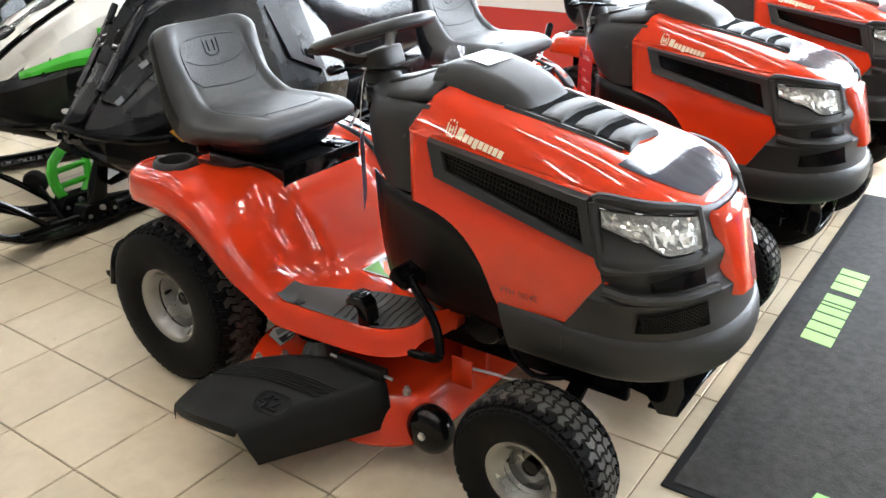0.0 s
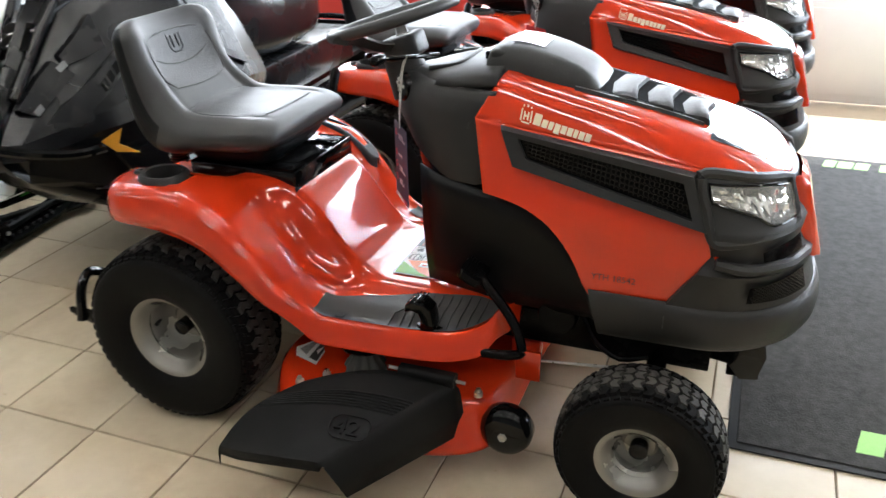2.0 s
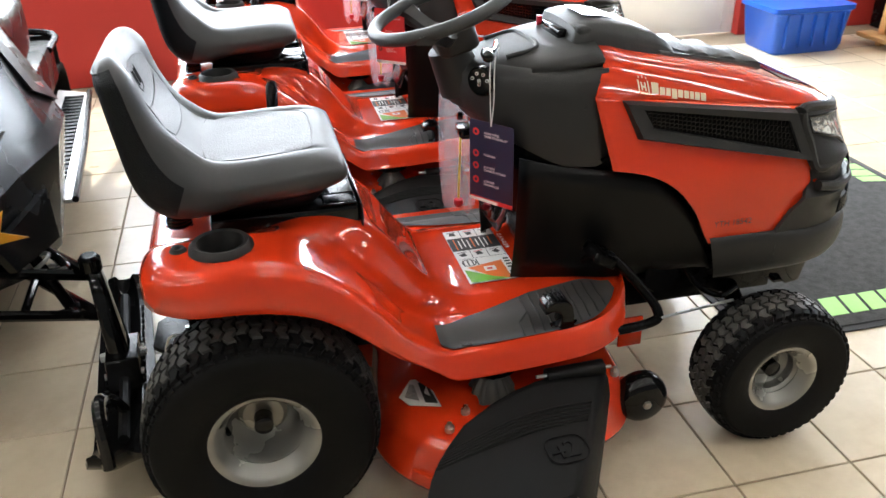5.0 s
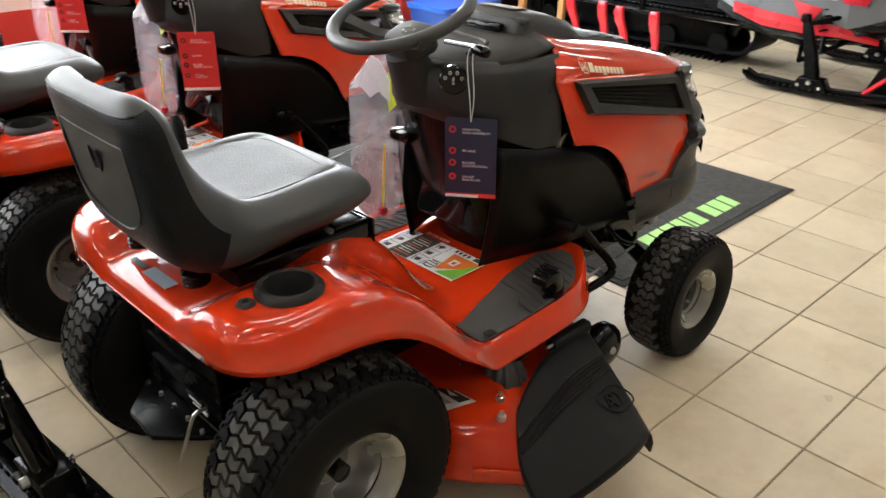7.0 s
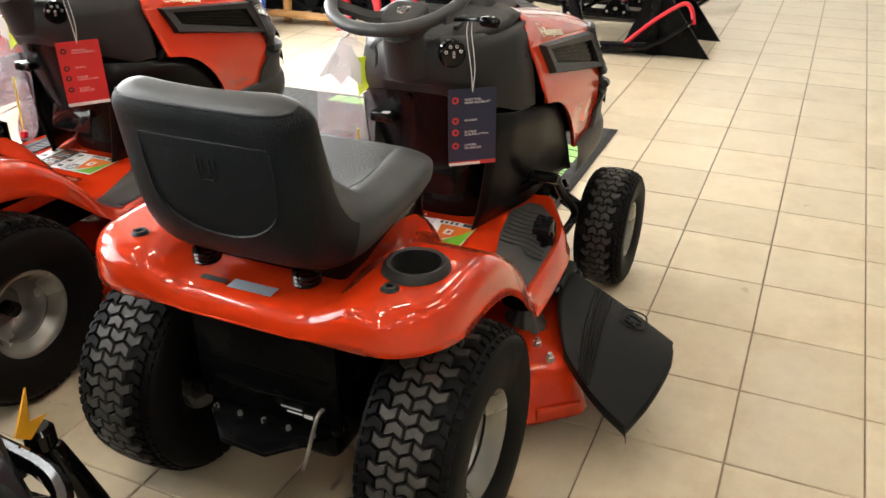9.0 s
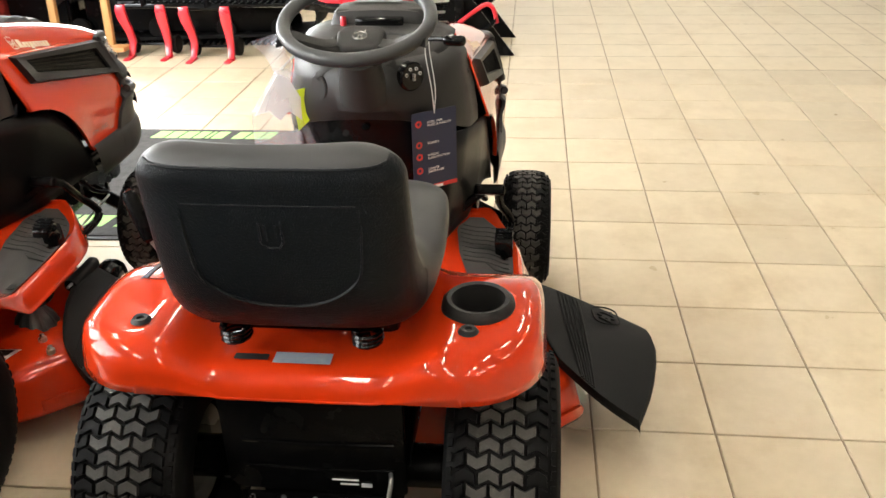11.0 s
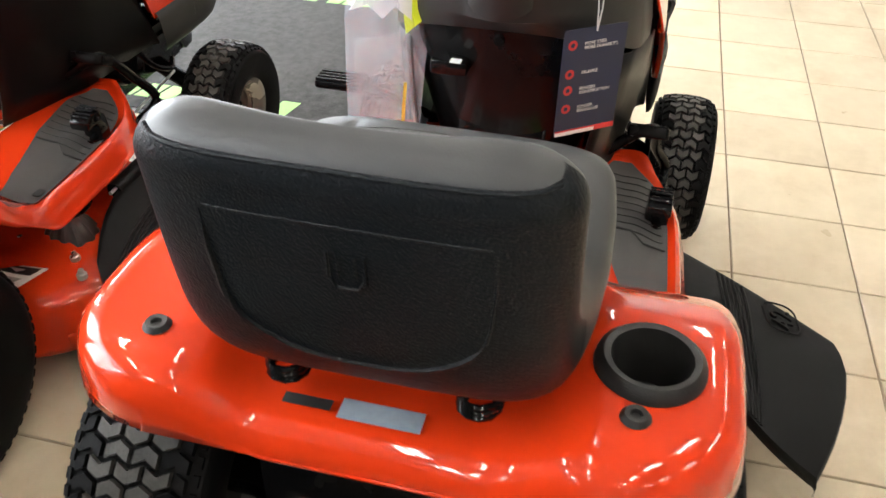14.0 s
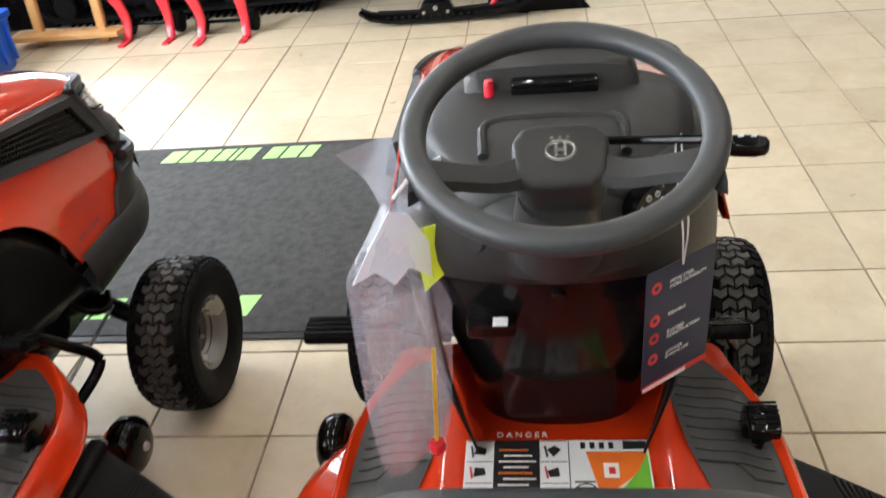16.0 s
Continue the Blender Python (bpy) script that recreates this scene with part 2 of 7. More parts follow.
def tube(pts, r, n=8, bm=None, smooth=0, closed=False):
    """A round bar along points."""
    p = smooth_path(pts, smooth) if smooth else [Vector(q) for q in pts]
    rings, up = [], Vector((0.13, 0.29, 1)).normalized()
    for i, q in enumerate(p):
        if closed:
            d = p[(i + 1) % len(p)] - p[i - 1]
        else:
            d = p[min(i + 1, len(p) - 1)] - p[max(i - 1, 0)]
        d.normalize()
        s = d.cross(up)
        if s.length < 0.05:
            s = d.cross(Vector((1, 0.2, 0)))
        s.normalize()
        u = s.cross(d)
        rr = r[i] if isinstance(r, (list, tuple)) else r
        rings.append([q + rr * (math.cos(2 * math.pi * k / n) * s + math.sin(2 * math.pi * k / n) * u) for k in range(n)])
    own = sheet(rings, close_u=closed, close_v=True) if closed else loft(rings)
    return own if bm is None else merge(bm, own)


def prism(poly, z0, z1, bevel=0.0, seg=2, bm=None):
    """A flat outline in x, y given a thickness."""
    own = bmesh.new()
    f = own.faces.new([own.verts.new((x, y, z0)) for x, y in poly])
    top = bmesh.ops.extrude_face_region(own, geom=[f])
    for v in top["geom"]:
        if isinstance(v, bmesh.types.BMVert):
            v.co.z = z1
    if bevel:
        bmesh.ops.recalc_face_normals(own, faces=own.faces)
        edges = [e for e in own.edges if e.calc_face_angle(0) > 0.5]
        bmesh.ops.bevel(own, geom=edges, offset=bevel, segments=seg, affect="EDGES", profile=0.5)
    return own if bm is None else merge(bm, own)


def rounded(w, h, r, n=5):
    """A rounded rectangle about the origin."""
    out = []
    for cx, cy, a0 in ((w / 2 - r, h / 2 - r, 0), (-w / 2 + r, h / 2 - r, 90), (-w / 2 + r, -h / 2 + r, 180), (w / 2 - r, -h / 2 + r, 270)):
        for k in range(n + 1):
            a = radians(a0 + 90 * k / n)
            out.append((cx + r * math.cos(a), cy + r * math.sin(a)))
    return out


def letters(text, size, depth=0.0, spacing=1.0):
    """Lettering as a mesh in the x, y plane."""
    cu = bpy.data.curves.new("lettering", "FONT")
    cu.body, cu.size, cu.extrude, cu.space_character = text, size, depth, spacing
    cu.resolution_u = 3
    ob = bpy.data.objects.new("lettering", cu)
    scene.collection.objects.link(ob)
    dg = bpy.context.evaluated_depsgraph_get()
    me = bpy.data.meshes.new_from_object(ob.evaluated_get(dg))
    bpy.data.objects.remove(ob)
    bm = bmesh.new()
    bm.from_mesh(me)
    bpy.data.meshes.remove(me)
    return bm


def curve(xs, ys):
    """A smooth line through points that never overshoots them."""
    n = len(xs)
    h = [xs[i + 1] - xs[i] for i in range(n - 1)]
    d = [(ys[i + 1] - ys[i]) / h[i] for i in range(n - 1)]
    m = [d[0]] + [0.0 if d[i - 1] * d[i] <= 0 else 2 * d[i - 1] * d[i] / (d[i - 1] + d[i]) for i in range(1, n - 1)] + [d[-1]]

    def at(v):
        if v <= xs[0]:
            return float(ys[0])
        if v >= xs[-1]:
            return float(ys[-1])
        i = 0
        while v > xs[i + 1]:
            i += 1
        t = (v - xs[i]) / h[i]
        return float((1 + 2 * t) * (1 - t) ** 2 * ys[i] + t * (1 - t) ** 2 * h[i] * m[i] + t * t * (3 - 2 * t) * ys[i + 1] - t * t * (1 - t) * h[i] * m[i + 1])
    return at


def subdiv(ob, level=1):
    md = ob.modifiers.new("smooth", "SUBSURF")
    md.levels = md.render_levels = level
    return ob


def solid(ob, t, offset=-1):
    md = ob.modifiers.new("thickness", "SOLIDIFY")
    md.thickness, md.offset = t, offset
    return ob


# ---- lawn tractor ----


def tread(R, W, rows, name, parent):
    """Chevron blocks of a turf tyre, standing proud of the carcass."""
    crown = lambda y: R - 0.016 * (abs(y) / (W / 2)) ** 2.6 - 0.006
    worn, fresh = bmesh.new(), bmesh.new()
    pitch, step = 2 * math.pi / rows, 0.2 * W

    def block(poly, deep=0.009):
        bm = worn if abs(sum(y for s, y in poly)) / len(poly) < 1.2 * step else fresh
        low, top = [], []
        for s, y in poly:
            r0 = crown(y) - 0.002
            low.append(bm.verts.new((r0 * math.cos(s), y, r0 * math.sin(s))))
        cs = sum(s for s, y in poly) / len(poly)
        cy = sum(y for s, y in poly) / len(poly)
        for s, y in poly:
            s, y = cs + (s - cs) * 0.94, cy + (y - cy) * 0.96
            r1 = crown(y) - 0.002 + deep
            top.append(bm.verts.new((r1 * math.cos(s), y, r1 * math.sin(s))))
        n = len(poly)
        bm.faces.new(top)
        for k in range(n):
            bm.faces.new((low[k], low[(k + 1) % n], top[(k + 1) % n], top[k]))

    zig = lambda y: pitch * 0.42 * abs((y / step) % 1.0 - 0.5) * 2
    for i in range(rows):
        s, h, gap = pitch * i, pitch * 0.72, 0.075 * step
        cuts = [-2, -1, 0, 1, 2] if i % 2 else [-2, -1.5, -0.5, 0.5, 1.5, 2]
        for a, b in zip(cuts, cuts[1:]):
            y0, y1 = a * step + gap, b * step - gap
            ym = (y0 + y1) / 2
            ys = [y0, ym, y1] if b - a > 0.9 else [y0, y1]
            block([(s + zig(y), y) for y in ys] + [(s + h + zig(y), y) for y in reversed(ys)])
        for sg in (-1, 1):
            block([(s, sg * 0.415 * W), (s, sg * 0.455 * W), (s + h * 0.9, sg * 0.455 * W), (s + h * 0.9, sg * 0.415 * W)], 0.005)
    tagged(part("shoulder_tread", fresh, RUBBER, parent, "black shoulder tread blocks", sharp=25), kind="stuff")
    return part(name, worn, LUG, parent, "dusty worn turf tread blocks", sharp=25)


def wheel(name, R, W, rim_r, x, y, z, side, rows, parent):
    """Tyre with tread on a pressed rim; side is -1 on the right of the machine."""
    prof = [(rim_r - 0.012, -0.30 * W), (rim_r - 0.03, -0.22 * W), (rim_r - 0.035, 0.05 * W), (rim_r - 0.028, 0.2 * W), (rim_r - 0.012, 0.34 * W),
            (rim_r + 0.004, 0.385 * W), (rim_r + 0.008, 0.40 * W), (rim_r + 0.006, 0.41 * W), (rim_r - 0.004, 0.405 * W), (rim_r - 0.014, 0.36 * W),
            (rim_r - 0.023, 0.28 * W), (rim_r - 0.031, 0.235 * W), (rim_r - 0.028, 0.20 * W), (rim_r - 0.035, 0.15 * W), (rim_r * 0.66, 0.02 * W), (rim_r * 0.57, -0.06 * W), (rim_r * 0.46, -0.10 * W), (rim_r * 0.38, -0.06 * W), (0.0, -0.06 * W)]
    w = part(name, moved(lathe(prof, 48), pose(0, 0, 0, 0, 0, 180 if side < 0 else 0)), RIM, parent, "grey painted pressed steel rim")
    w.location = (x, y, z)
    deep = R - rim_r
    flank = [(rim_r - 0.006, 0.36), (rim_r + 0.006, 0.43), (rim_r + 0.25 * deep, 0.485), (rim_r + 0.5 * deep, 0.505), (rim_r + 0.72 * deep, 0.50), (R - 0.032, 0.488), (R - 0.025, 0.472)]
    crown = [(R - 0.009 - 0.016 * (abs(k) / 5 * 0.92) ** 2.6, 0.092 * k) for k in range(-5, 6)]
    tp = [(r, y * W) for r, y in [(r, -y) for r, y in flank] + crown + flank[::-1]]
    part("tyre", lathe(tp, 56), RUBBER, w, "black rubber carcass")
    tread(R, W, rows, "tread", w)
    cap_bm = lathe([(0.0, 0.10 * W), (0.016, 0.10 * W), (0.021, 0.085 * W), (0.021, -0.08 * W)], 20)
    part("hub_cap", moved(cap_bm, pose(0, side * 0.05 * W, 0, 0, 0, 180 if side < 0 else 0)), BLACKP, w, "black plastic hub cap")
    vs = tube([(rim_r * 0.72, 0.02 * W, 0), (rim_r * 0.64, 0.17 * W, 0)], 0.0055, 8)
    part("valve_stem", moved(vs, pose(0, 0, 0, 0, 0, 180 if side < 0 else 0)), RUBBER, w)
    return w


FEN_Z_SIDE = curve([-0.20, -0.15, 0.0, 0.06, 0.12, 0.18, 0.24, 0.29, 0.33, 0.38, 0.45, 0.75, 0.90], [0.645, 0.655, 0.66, 0.655, 0.635, 0.60, 0.548, 0.49, 0.44, 0.402, 0.388, 0.394, 0.405])
FEN_Z_MID = curve([-0.20, 0.0, 0.18, 0.26, 0.31, 0.35, 0.39, 0.43, 0.47, 0.52, 0.9], [0.64, 0.645, 0.64, 0.62, 0.58, 0.53, 0.475, 0.43, 0.405, 0.395, 0.40])
FEN_FWD = curve([-0.075, 0.0, 0.2, 0.28, 0.34, 0.40, 0.56, 0.70, 0.76, 0.80, 0.835, 0.86, 0.88, 0.893, 0.897], [0.414, 0.416, 0.417, 0.413, 0.402, 0.392, 0.388, 0.382, 0.372, 0.358, 0.338, 0.317, 0.285, 0.24, 0.20])


def FEN_W(x):
    """Half width of the fender; the rear corners are rounded."""
    if x >= -0.075:
        return FEN_FWD(x)
    return 0.274 + 0.14 * math.sqrt(max(0.0, 1 - ((-0.075 - x) / 0.13) ** 2))

FEN_BOT = curve([-0.21, -0.14, 0.0, 0.07, 0.13, 0.18, 0.23, 0.28, 0.32, 0.36, 0.40, 0.61, 0.80, 0.9], [0.565, 0.572, 0.568, 0.557, 0.538, 0.508, 0.468, 0.422, 0.390, 0.368, 0.358, 0.361, 0.370, 0.374])


def sstep(a, b, v):
    t = min(1, max(0, (v - a) / (b - a)))
    return t * t * (3 - 2 * t)


def fender_z(x, y):
    k = sstep(0.15, 0.27, abs(y))
    z = FEN_Z_MID(x) * (1 - k) + FEN_Z_SIDE(x) * k
    # flow lines between the arches and the tunnel
    z -= 0.020 * math.exp(-((abs(y) - 0.215) / 0.035) ** 2) * sstep(0.12, 0.26, x) * (1 - sstep(0.40, 0.5, x))
    # the swelling under the height quadrant on the left
    if y > 0:
        z += 0.040 * math.exp(-((x - 0.225) / 0.075) ** 2) * math.exp(-((y - 0.325) / 0.055) ** 2)
    # a shallow dish under the seat
    z -= 0.033 * (1 - sstep(0.13, 0.25, abs(y))) * (1 - sstep(0.0, 0.15, x))
    # raised lip round the foot boards
    d = FEN_W(x) - abs(y)
    z -= (0.012 + 0.024 * sstep(0.27, 0.35, abs(y))) * sstep(0.36, 0.44, x) * sstep(0.17, 0.25, abs(y))
    z += 0.024 * math.exp(-((d - 0.020) / 0.017) ** 2) * sstep(0.36, 0.46, x)
    z += 0.019 * math.exp(-((0.893 - x - 0.02) / 0.017) ** 2) * sstep(0.18, 0.24, abs(y))
    return z


def fender(parent):
    xs = [-0.075 - 0.13 * math.cos(k * math.pi / 28) for k in range(14)] + list(np.linspace(-0.075, 0.56, 35)) + list(np.linspace(0.60, 0.82, 10)) + list(np.linspace(0.835, 0.897, 9))
    ss = list(np.linspace(-1, 1, 57))
    r = 0.042

    def drop(d):
        d = max(0.0, r - d)
        return r - math.sqrt(max(0, r * r - d * d))

    rows = []
    for x in xs:
        w = FEN_W(x)
        row = []
        for s in ss:
            e = 1 - (1 - abs(s)) ** 1.25
            y = math.copysign(w * e, s) if s else 0.0
            rim = min(w - abs(y), x + 0.205)
            if x < -0.075 and abs(y) > 0.274:
                rim = 0.135 * (1 - math.hypot((x + 0.075) / 0.13, (abs(y) - 0.274) / 0.14))
            row.append((x, y, fender_z(x, y) - drop(rim)))
        b = FEN_BOT(x)
        za, zb = row[0][2], row[-1][2]
        left = [(x, -w - 0.006 * k, za + (min(b, za - 0.01) - za) * k) for k in (1.0, 0.6, 0.25)]
        right = [(x, w + 0.006 * k, zb + (min(b, zb - 0.01) - zb) * k) for k in (0.25, 0.6, 1.0)]
        rows.append(left + row + right)
    back = []
    for k in (1.0, 0.5):
        back.append([(p[0] - 0.002 * k, p[1], p[2] + (min(p[2], 0.565) - p[2]) * k) for p in rows[0]])
    front = [[(p[0] + 0.004 * k, p[1], p[2] + (min(p[2], 0.352) - p[2]) * k) for p in rows[-1]] for k in (0.5, 1.0)]
    fb = sheet(back + rows + front)
    # opening for the cup holder
    gone = [f for f in fb.faces if (f.calc_center_median() - Vector((-0.035, -0.298, 0.655))).to_2d().length < 0.057]
    bmesh.ops.delete(fb, geom=gone, context="FACES")
    ob = part("fender", fb, RED, parent, "glossy orange-red steel fender and foot boards", sharp=60)
    solid(ob, 0.004)
    return ob


def fender_patch(outline_fn, nx, ny, lift):
    rows = []
    for i in range(nx + 1):
        row = []
        for j in range(ny + 1):
            x, y = outline_fn(i / nx, j / ny)
            row.append((x, y, fender_z(x, y) + lift))
        rows.append(row)
    return sheet(rows)


SIDE_Y = curve([0.38, 0.50, 0.543, 0.688, 0.789, 0.815, 0.857, 0.885], [0.285, 0.291, 0.291, 0.282, 0.256, 0.249, 0.236, 0.226])
BASE = curve([0.79, 1.29, 1.40, 1.45, 1.478], [0.876, 0.818, 0.802, 0.787, 0.768])
DOME = [(0.0, 1.0), (0.06, 1.0), (0.10, 0.995), (0.135, 0.975), (0.165, 0.92), (0.188, 0.82), (0.205, 0.67), (0.219, 0.48), (0.232, 0.28), (0.241, 0.12), (0.247, 0.0)]
DOME_T = curve([0.76, 0.83, 0.9, 1.0, 1.1, 1.19, 1.30, 1.36, 1.42, 1.46, 1.478], [0.966, 0.962, 0.949, 0.929, 0.908, 0.888, 0.857, 0.838, 0.812, 0.789, 0.770])


FLANK_X = curve([0.39, 0.50, 0.56, 0.642, 0.70, 0.80, 0.83], [1.30, 1.30, 1.32, 1.342, 1.323, 1.291, 1.284])
FRONT_X = curve([0.39, 0.45, 0.512, 0.571, 0.67, 0.772, 0.80, 0.83], [1.548, 1.562, 1.556, 1.538, 1.510, 1.478, 1.468, 1.455])


def nose(x):
    t = min(1.0, max(0.0, (x - 1.29) / 0.188))
    return max(0.0, 1 - t ** 2.1) ** (1 / 2.1)


def hood_y(x, z):
    """Half width of the hood at a place."""
    b = BASE(x)
    if z <= b:
        return SIDE_Y(z)
    q = min(1.0, (z - b) / (DOME_T(x) - b))
    return float(np.interp(-q, [-j for i, j in DOME], [i for i, j in DOME])) * nose(x) * SIDE_Y(b) / 0.247


def hood_z(x, y):
    """Height of the hood's top at a place."""
    k = max(1e-3, nose(x) * SIDE_Y(BASE(x)) / 0.247)
    q = float(np.interp(abs(y) / k, [i for i, j in DOME], [j for i, j in DOME]))
    return BASE(x) + (DOME_T(x) - BASE(x)) * q


def side_quad(c, nx, nz, off, side):
    """A patch that lies on the hood's flank: corners as (x, z), rear top, front top, front low, rear low."""
    rows = []
    for i in range(nx + 1):
        u = i / nx
        row = []
        for j in range(nz + 1):
            v = j / nz
            x = (c[0][0] * (1 - u) + c[1][0] * u) * (1 - v) + (c[3][0] * (1 - u) + c[2][0] * u) * v
            z = (c[0][1] * (1 - u) + c[1][1] * u) * (1 - v) + (c[3][1] * (1 - u) + c[2][1] * u) * v
            row.append((x, side * (hood_y(x, z) + off), z))
        rows.append(row)
    return rows


def slab(rows, back):
    """Gives a patch depth inwards, towards y = 0, with closed edges."""
    inner = [[(p[0], p[1] - math.copysign(back, p[1]), p[2]) for p in r] for r in rows]
    bm = sheet(rows)
    sheet(inner, bm=bm)
    edge = lambda g: [*g[0], *[r[-1] for r in g[1:]], *reversed(g[-1][:-1]), *[r[0] for r in reversed(g[1:-1])]]
    sheet([edge(rows), edge(inner)], close_v=True, bm=bm)
    bmesh.ops.remove_doubles(bm, verts=bm.verts, dist=1e-5)
    return bm


def hood(parent):
    rows = []
    xs = [0.79, 0.795, 0.83, 0.88, 0.94, 1.0, 1.06, 1.12, 1.18, 1.24, 1.29, 1.32, 1.35, 1.38, 1.405, 1.425, 1.44, 1.455, 1.465, 1.472, 1.4765]
    half = DOME
    for x in xs:
        t = DOME_T(x)
        k = nose(x)
        b = BASE(x)
        back = 0.045 * max(0.0, (0.90 - x) / 0.11)
        row = [(x + back * q, y * k * SIDE_Y(b) / 0.247, b + (t - b) * q) for y, q in half]
        rows.append([(p[0], -p[1], p[2]) for p in reversed(row)] + row[1:])
    bm = sheet(rows)
    # flanks: an arch behind, a pointed front edge along the fascia
    low = curve([0.825, 0.86, 0.90, 0.94, 0.975, 1.005, 1.03, 1.05, 1.065, 1.08, 1.13, 1.25], [0.717, 0.711, 0.701, 0.685, 0.662, 0.632, 0.598, 0.562, 0.530, 0.507, 0.504, 0.503])
    for side in (-1, 1):
        cols = []
        for x1 in list(np.linspace(0.825, 1.08, 16)) + [1.10, 1.13, 1.16, 1.19, 1.21, 1.225, 1.24, 1.25]:
            u = (x1 - 0.825) / 0.425
            x0, z1 = 0.79 + 0.496 * u, low(x1)
            col = []
            for j in range(17):
                v = j / 16
                z = BASE(x0) + (z1 - BASE(x0)) * v
                point = 0.082 * min(1.0, (0.82 - z) / 0.178) if z > 0.642 else 0.082 * (z - 0.503) / 0.139
                x = x0 + (x1 - x0) * v + max(0.0, point) * u ** 4
                crease = -0.005 * (1 - sstep(0.0, 0.015, z - (0.615 - 0.22 * (x - 1.1)))) * sstep(1.04, 1.12, x)
                col.append((x, side * (SIDE_Y(z) - 0.003 * sstep(0.0, 0.08, v) + crease), z))
            col.append((col[-1][0], side * (abs(col[-1][1]) - 0.012), col[-1][2] + 0.002))
            cols.append(col)
        cols.append([(p[0] + 0.001, p[1] - side * 0.012, p[2]) for p in cols[-1]])
        sheet(cols, bm=bm)
    bmesh.ops.remove_doubles(bm, verts=bm.verts, dist=0.0005)
    ob = part("hood", bm, RED, parent, "glossy orange-red hood", sharp=50)
    solid(ob, 0.004)
    # nose strip between the lamps
    rows = []
    for z, w in ((0.768, 0.088), (0.755, 0.088), (0.74, 0.086), (0.70, 0.080), (0.65, 0.072), (0.60, 0.064), (0.575, 0.060)):
        xx = FRONT_X(z) + (0.027 if z < 0.76 else 0.014)
        rows.append([(xx - 0.05, -w - 0.008, z), (xx - 0.016, -w, z), (xx - 0.003, -w * 0.8, z), (xx + 0.002, 0, z), (xx - 0.003, w * 0.8, z), (xx - 0.016, w, z), (xx - 0.05, w + 0.008, z)])
    part("nose_strip", sheet(rows), RED, parent, "orange-red strip between the headlights", sharp=50)
    for side in (-1, 1):
        c = [(0.857, 0.861), (1.276, 0.806), (1.317, 0.697), (0.892, 0.786)]
        ins = [(0.897, 0.845), (1.258, 0.790), (1.286, 0.717), (0.920, 0.803)]
        gr = part("side_grille", slab(side_quad(ins, 24, 3, 0.003, side), 0.004), MESH, parent, "black honeycomb air grille")
        ring = bmesh.new()
        a, b = side_quad(c, 24, 6, 0.016, side), side_quad(ins, 24, 6, 0.013, side)
        c2 = side_quad(ins, 24, 6, 0.002, side)
        c0 = side_quad([(0.850, 0.867), (1.282, 0.812), (1.324, 0.690), (0.886, 0.779)], 24, 6, -0.006, side)
        edge = lambda g: [*g[0], *[r[-1] for r in g[1:]], *reversed(g[-1][:-1]), *[r[0] for r in reversed(g[1:-1])]]
        sheet([edge(c0), edge(a), edge(b), edge(c2)], close_v=True, bm=ring)
        part("grille_frame", ring, GREY, gr, "dark grey moulded frame", sharp=50)
        cells = bmesh.new()
        for i in range(34):
            for j in range(5):
                u, v = (i + 0.5 + 0.5 * (j % 2)) / 35, (j + 0.5) / 5
                x = (ins[0][0] * (1 - u) + ins[1][0] * u) * (1 - v) + (ins[3][0] * (1 - u) + ins[2][0] * u) * v
                z = (ins[0][1] * (1 - u) + ins[1][1] * u) * (1 - v) + (ins[3][1] * (1 - u) + ins[2][1] * u) * v
                y = side * (hood_y(x, z) + 0.0045)
                pts = [(x + 0.0068 * math.cos(a), y, z + 0.0072 * math.sin(a)) for a in np.linspace(0, 2 * math.pi, 7)[:-1] + 0.52]
                pin = [(x + 0.0052 * math.cos(a), y, z + 0.0055 * math.sin(a)) for a in np.linspace(0, 2 * math.pi, 7)[:-1] + 0.52]
                sheet([pts, pin], close_v=True, bm=cells)
        part("honeycomb", cells, BLACKP, gr)
        # brand mark as plain pale shapes
        def mark(x0, x1, z0, z1, lean=0.0):
            """A small upright shape; its height runs along the falling line of the print."""
            fall = lambda x: -0.20 * (x - 0.893)
            q = [(x0 + lean, z1 + fall(x0)), (x1 + lean, z1 + fall(x1)), (x1 - lean, z0 + fall(x1)), (x0 - lean, z0 + fall(x0))]
            part("brand_mark", sheet(side_quad(q, 2, 3, 0.0016, side)), SILVER, parent)
        for x0, x1, z0, z1 in ((0.893, 0.8965, 0.880, 0.903), (0.9155, 0.919, 0.880, 0.903), (0.897, 0.915, 0.8765, 0.8795), (0.900, 0.9035, 0.883, 0.899), (0.9085, 0.912, 0.883, 0.899), (0.9035, 0.9085, 0.889, 0.8925), (0.8955, 0.899, 0.906, 0.910), (0.9043, 0.9078, 0.907, 0.912), (0.913, 0.9165, 0.906, 0.910)):
            mark(x0, x1, z0, z1)
        xa = 0.9245
        for k, (w, h0) in enumerate(((0.0165, 0.0215), (0.0125, 0.0145), (0.0105, 0.0145), (0.0125, 0.0145), (0.012, 0.0145), (0.0115, 0.0145), (0.009, 0.0145), (0.012, 0.0145), (0.012, 0.0145))):
            mark(xa, xa + w, 0.880 - (0.004 if k == 3 else 0), 0.880 + h0, 0.0015)
            xa += w + 0.0026
        t = letters("YTH 18542", 0.021, 0.0004)
        m = pose(1.085, 0, 0.552, 90, 0, 0) if side < 0 else pose(1.215, 0, 0.552, 90, 0, 180)
        moved(t, m)
        for v in t.verts:
            v.co.y = side * (hood_y(v.co.x, v.co.z) + 0.0012)
        part("model_number", t, INK, parent)
    # raised air scoop on top of the hood
    rows = []
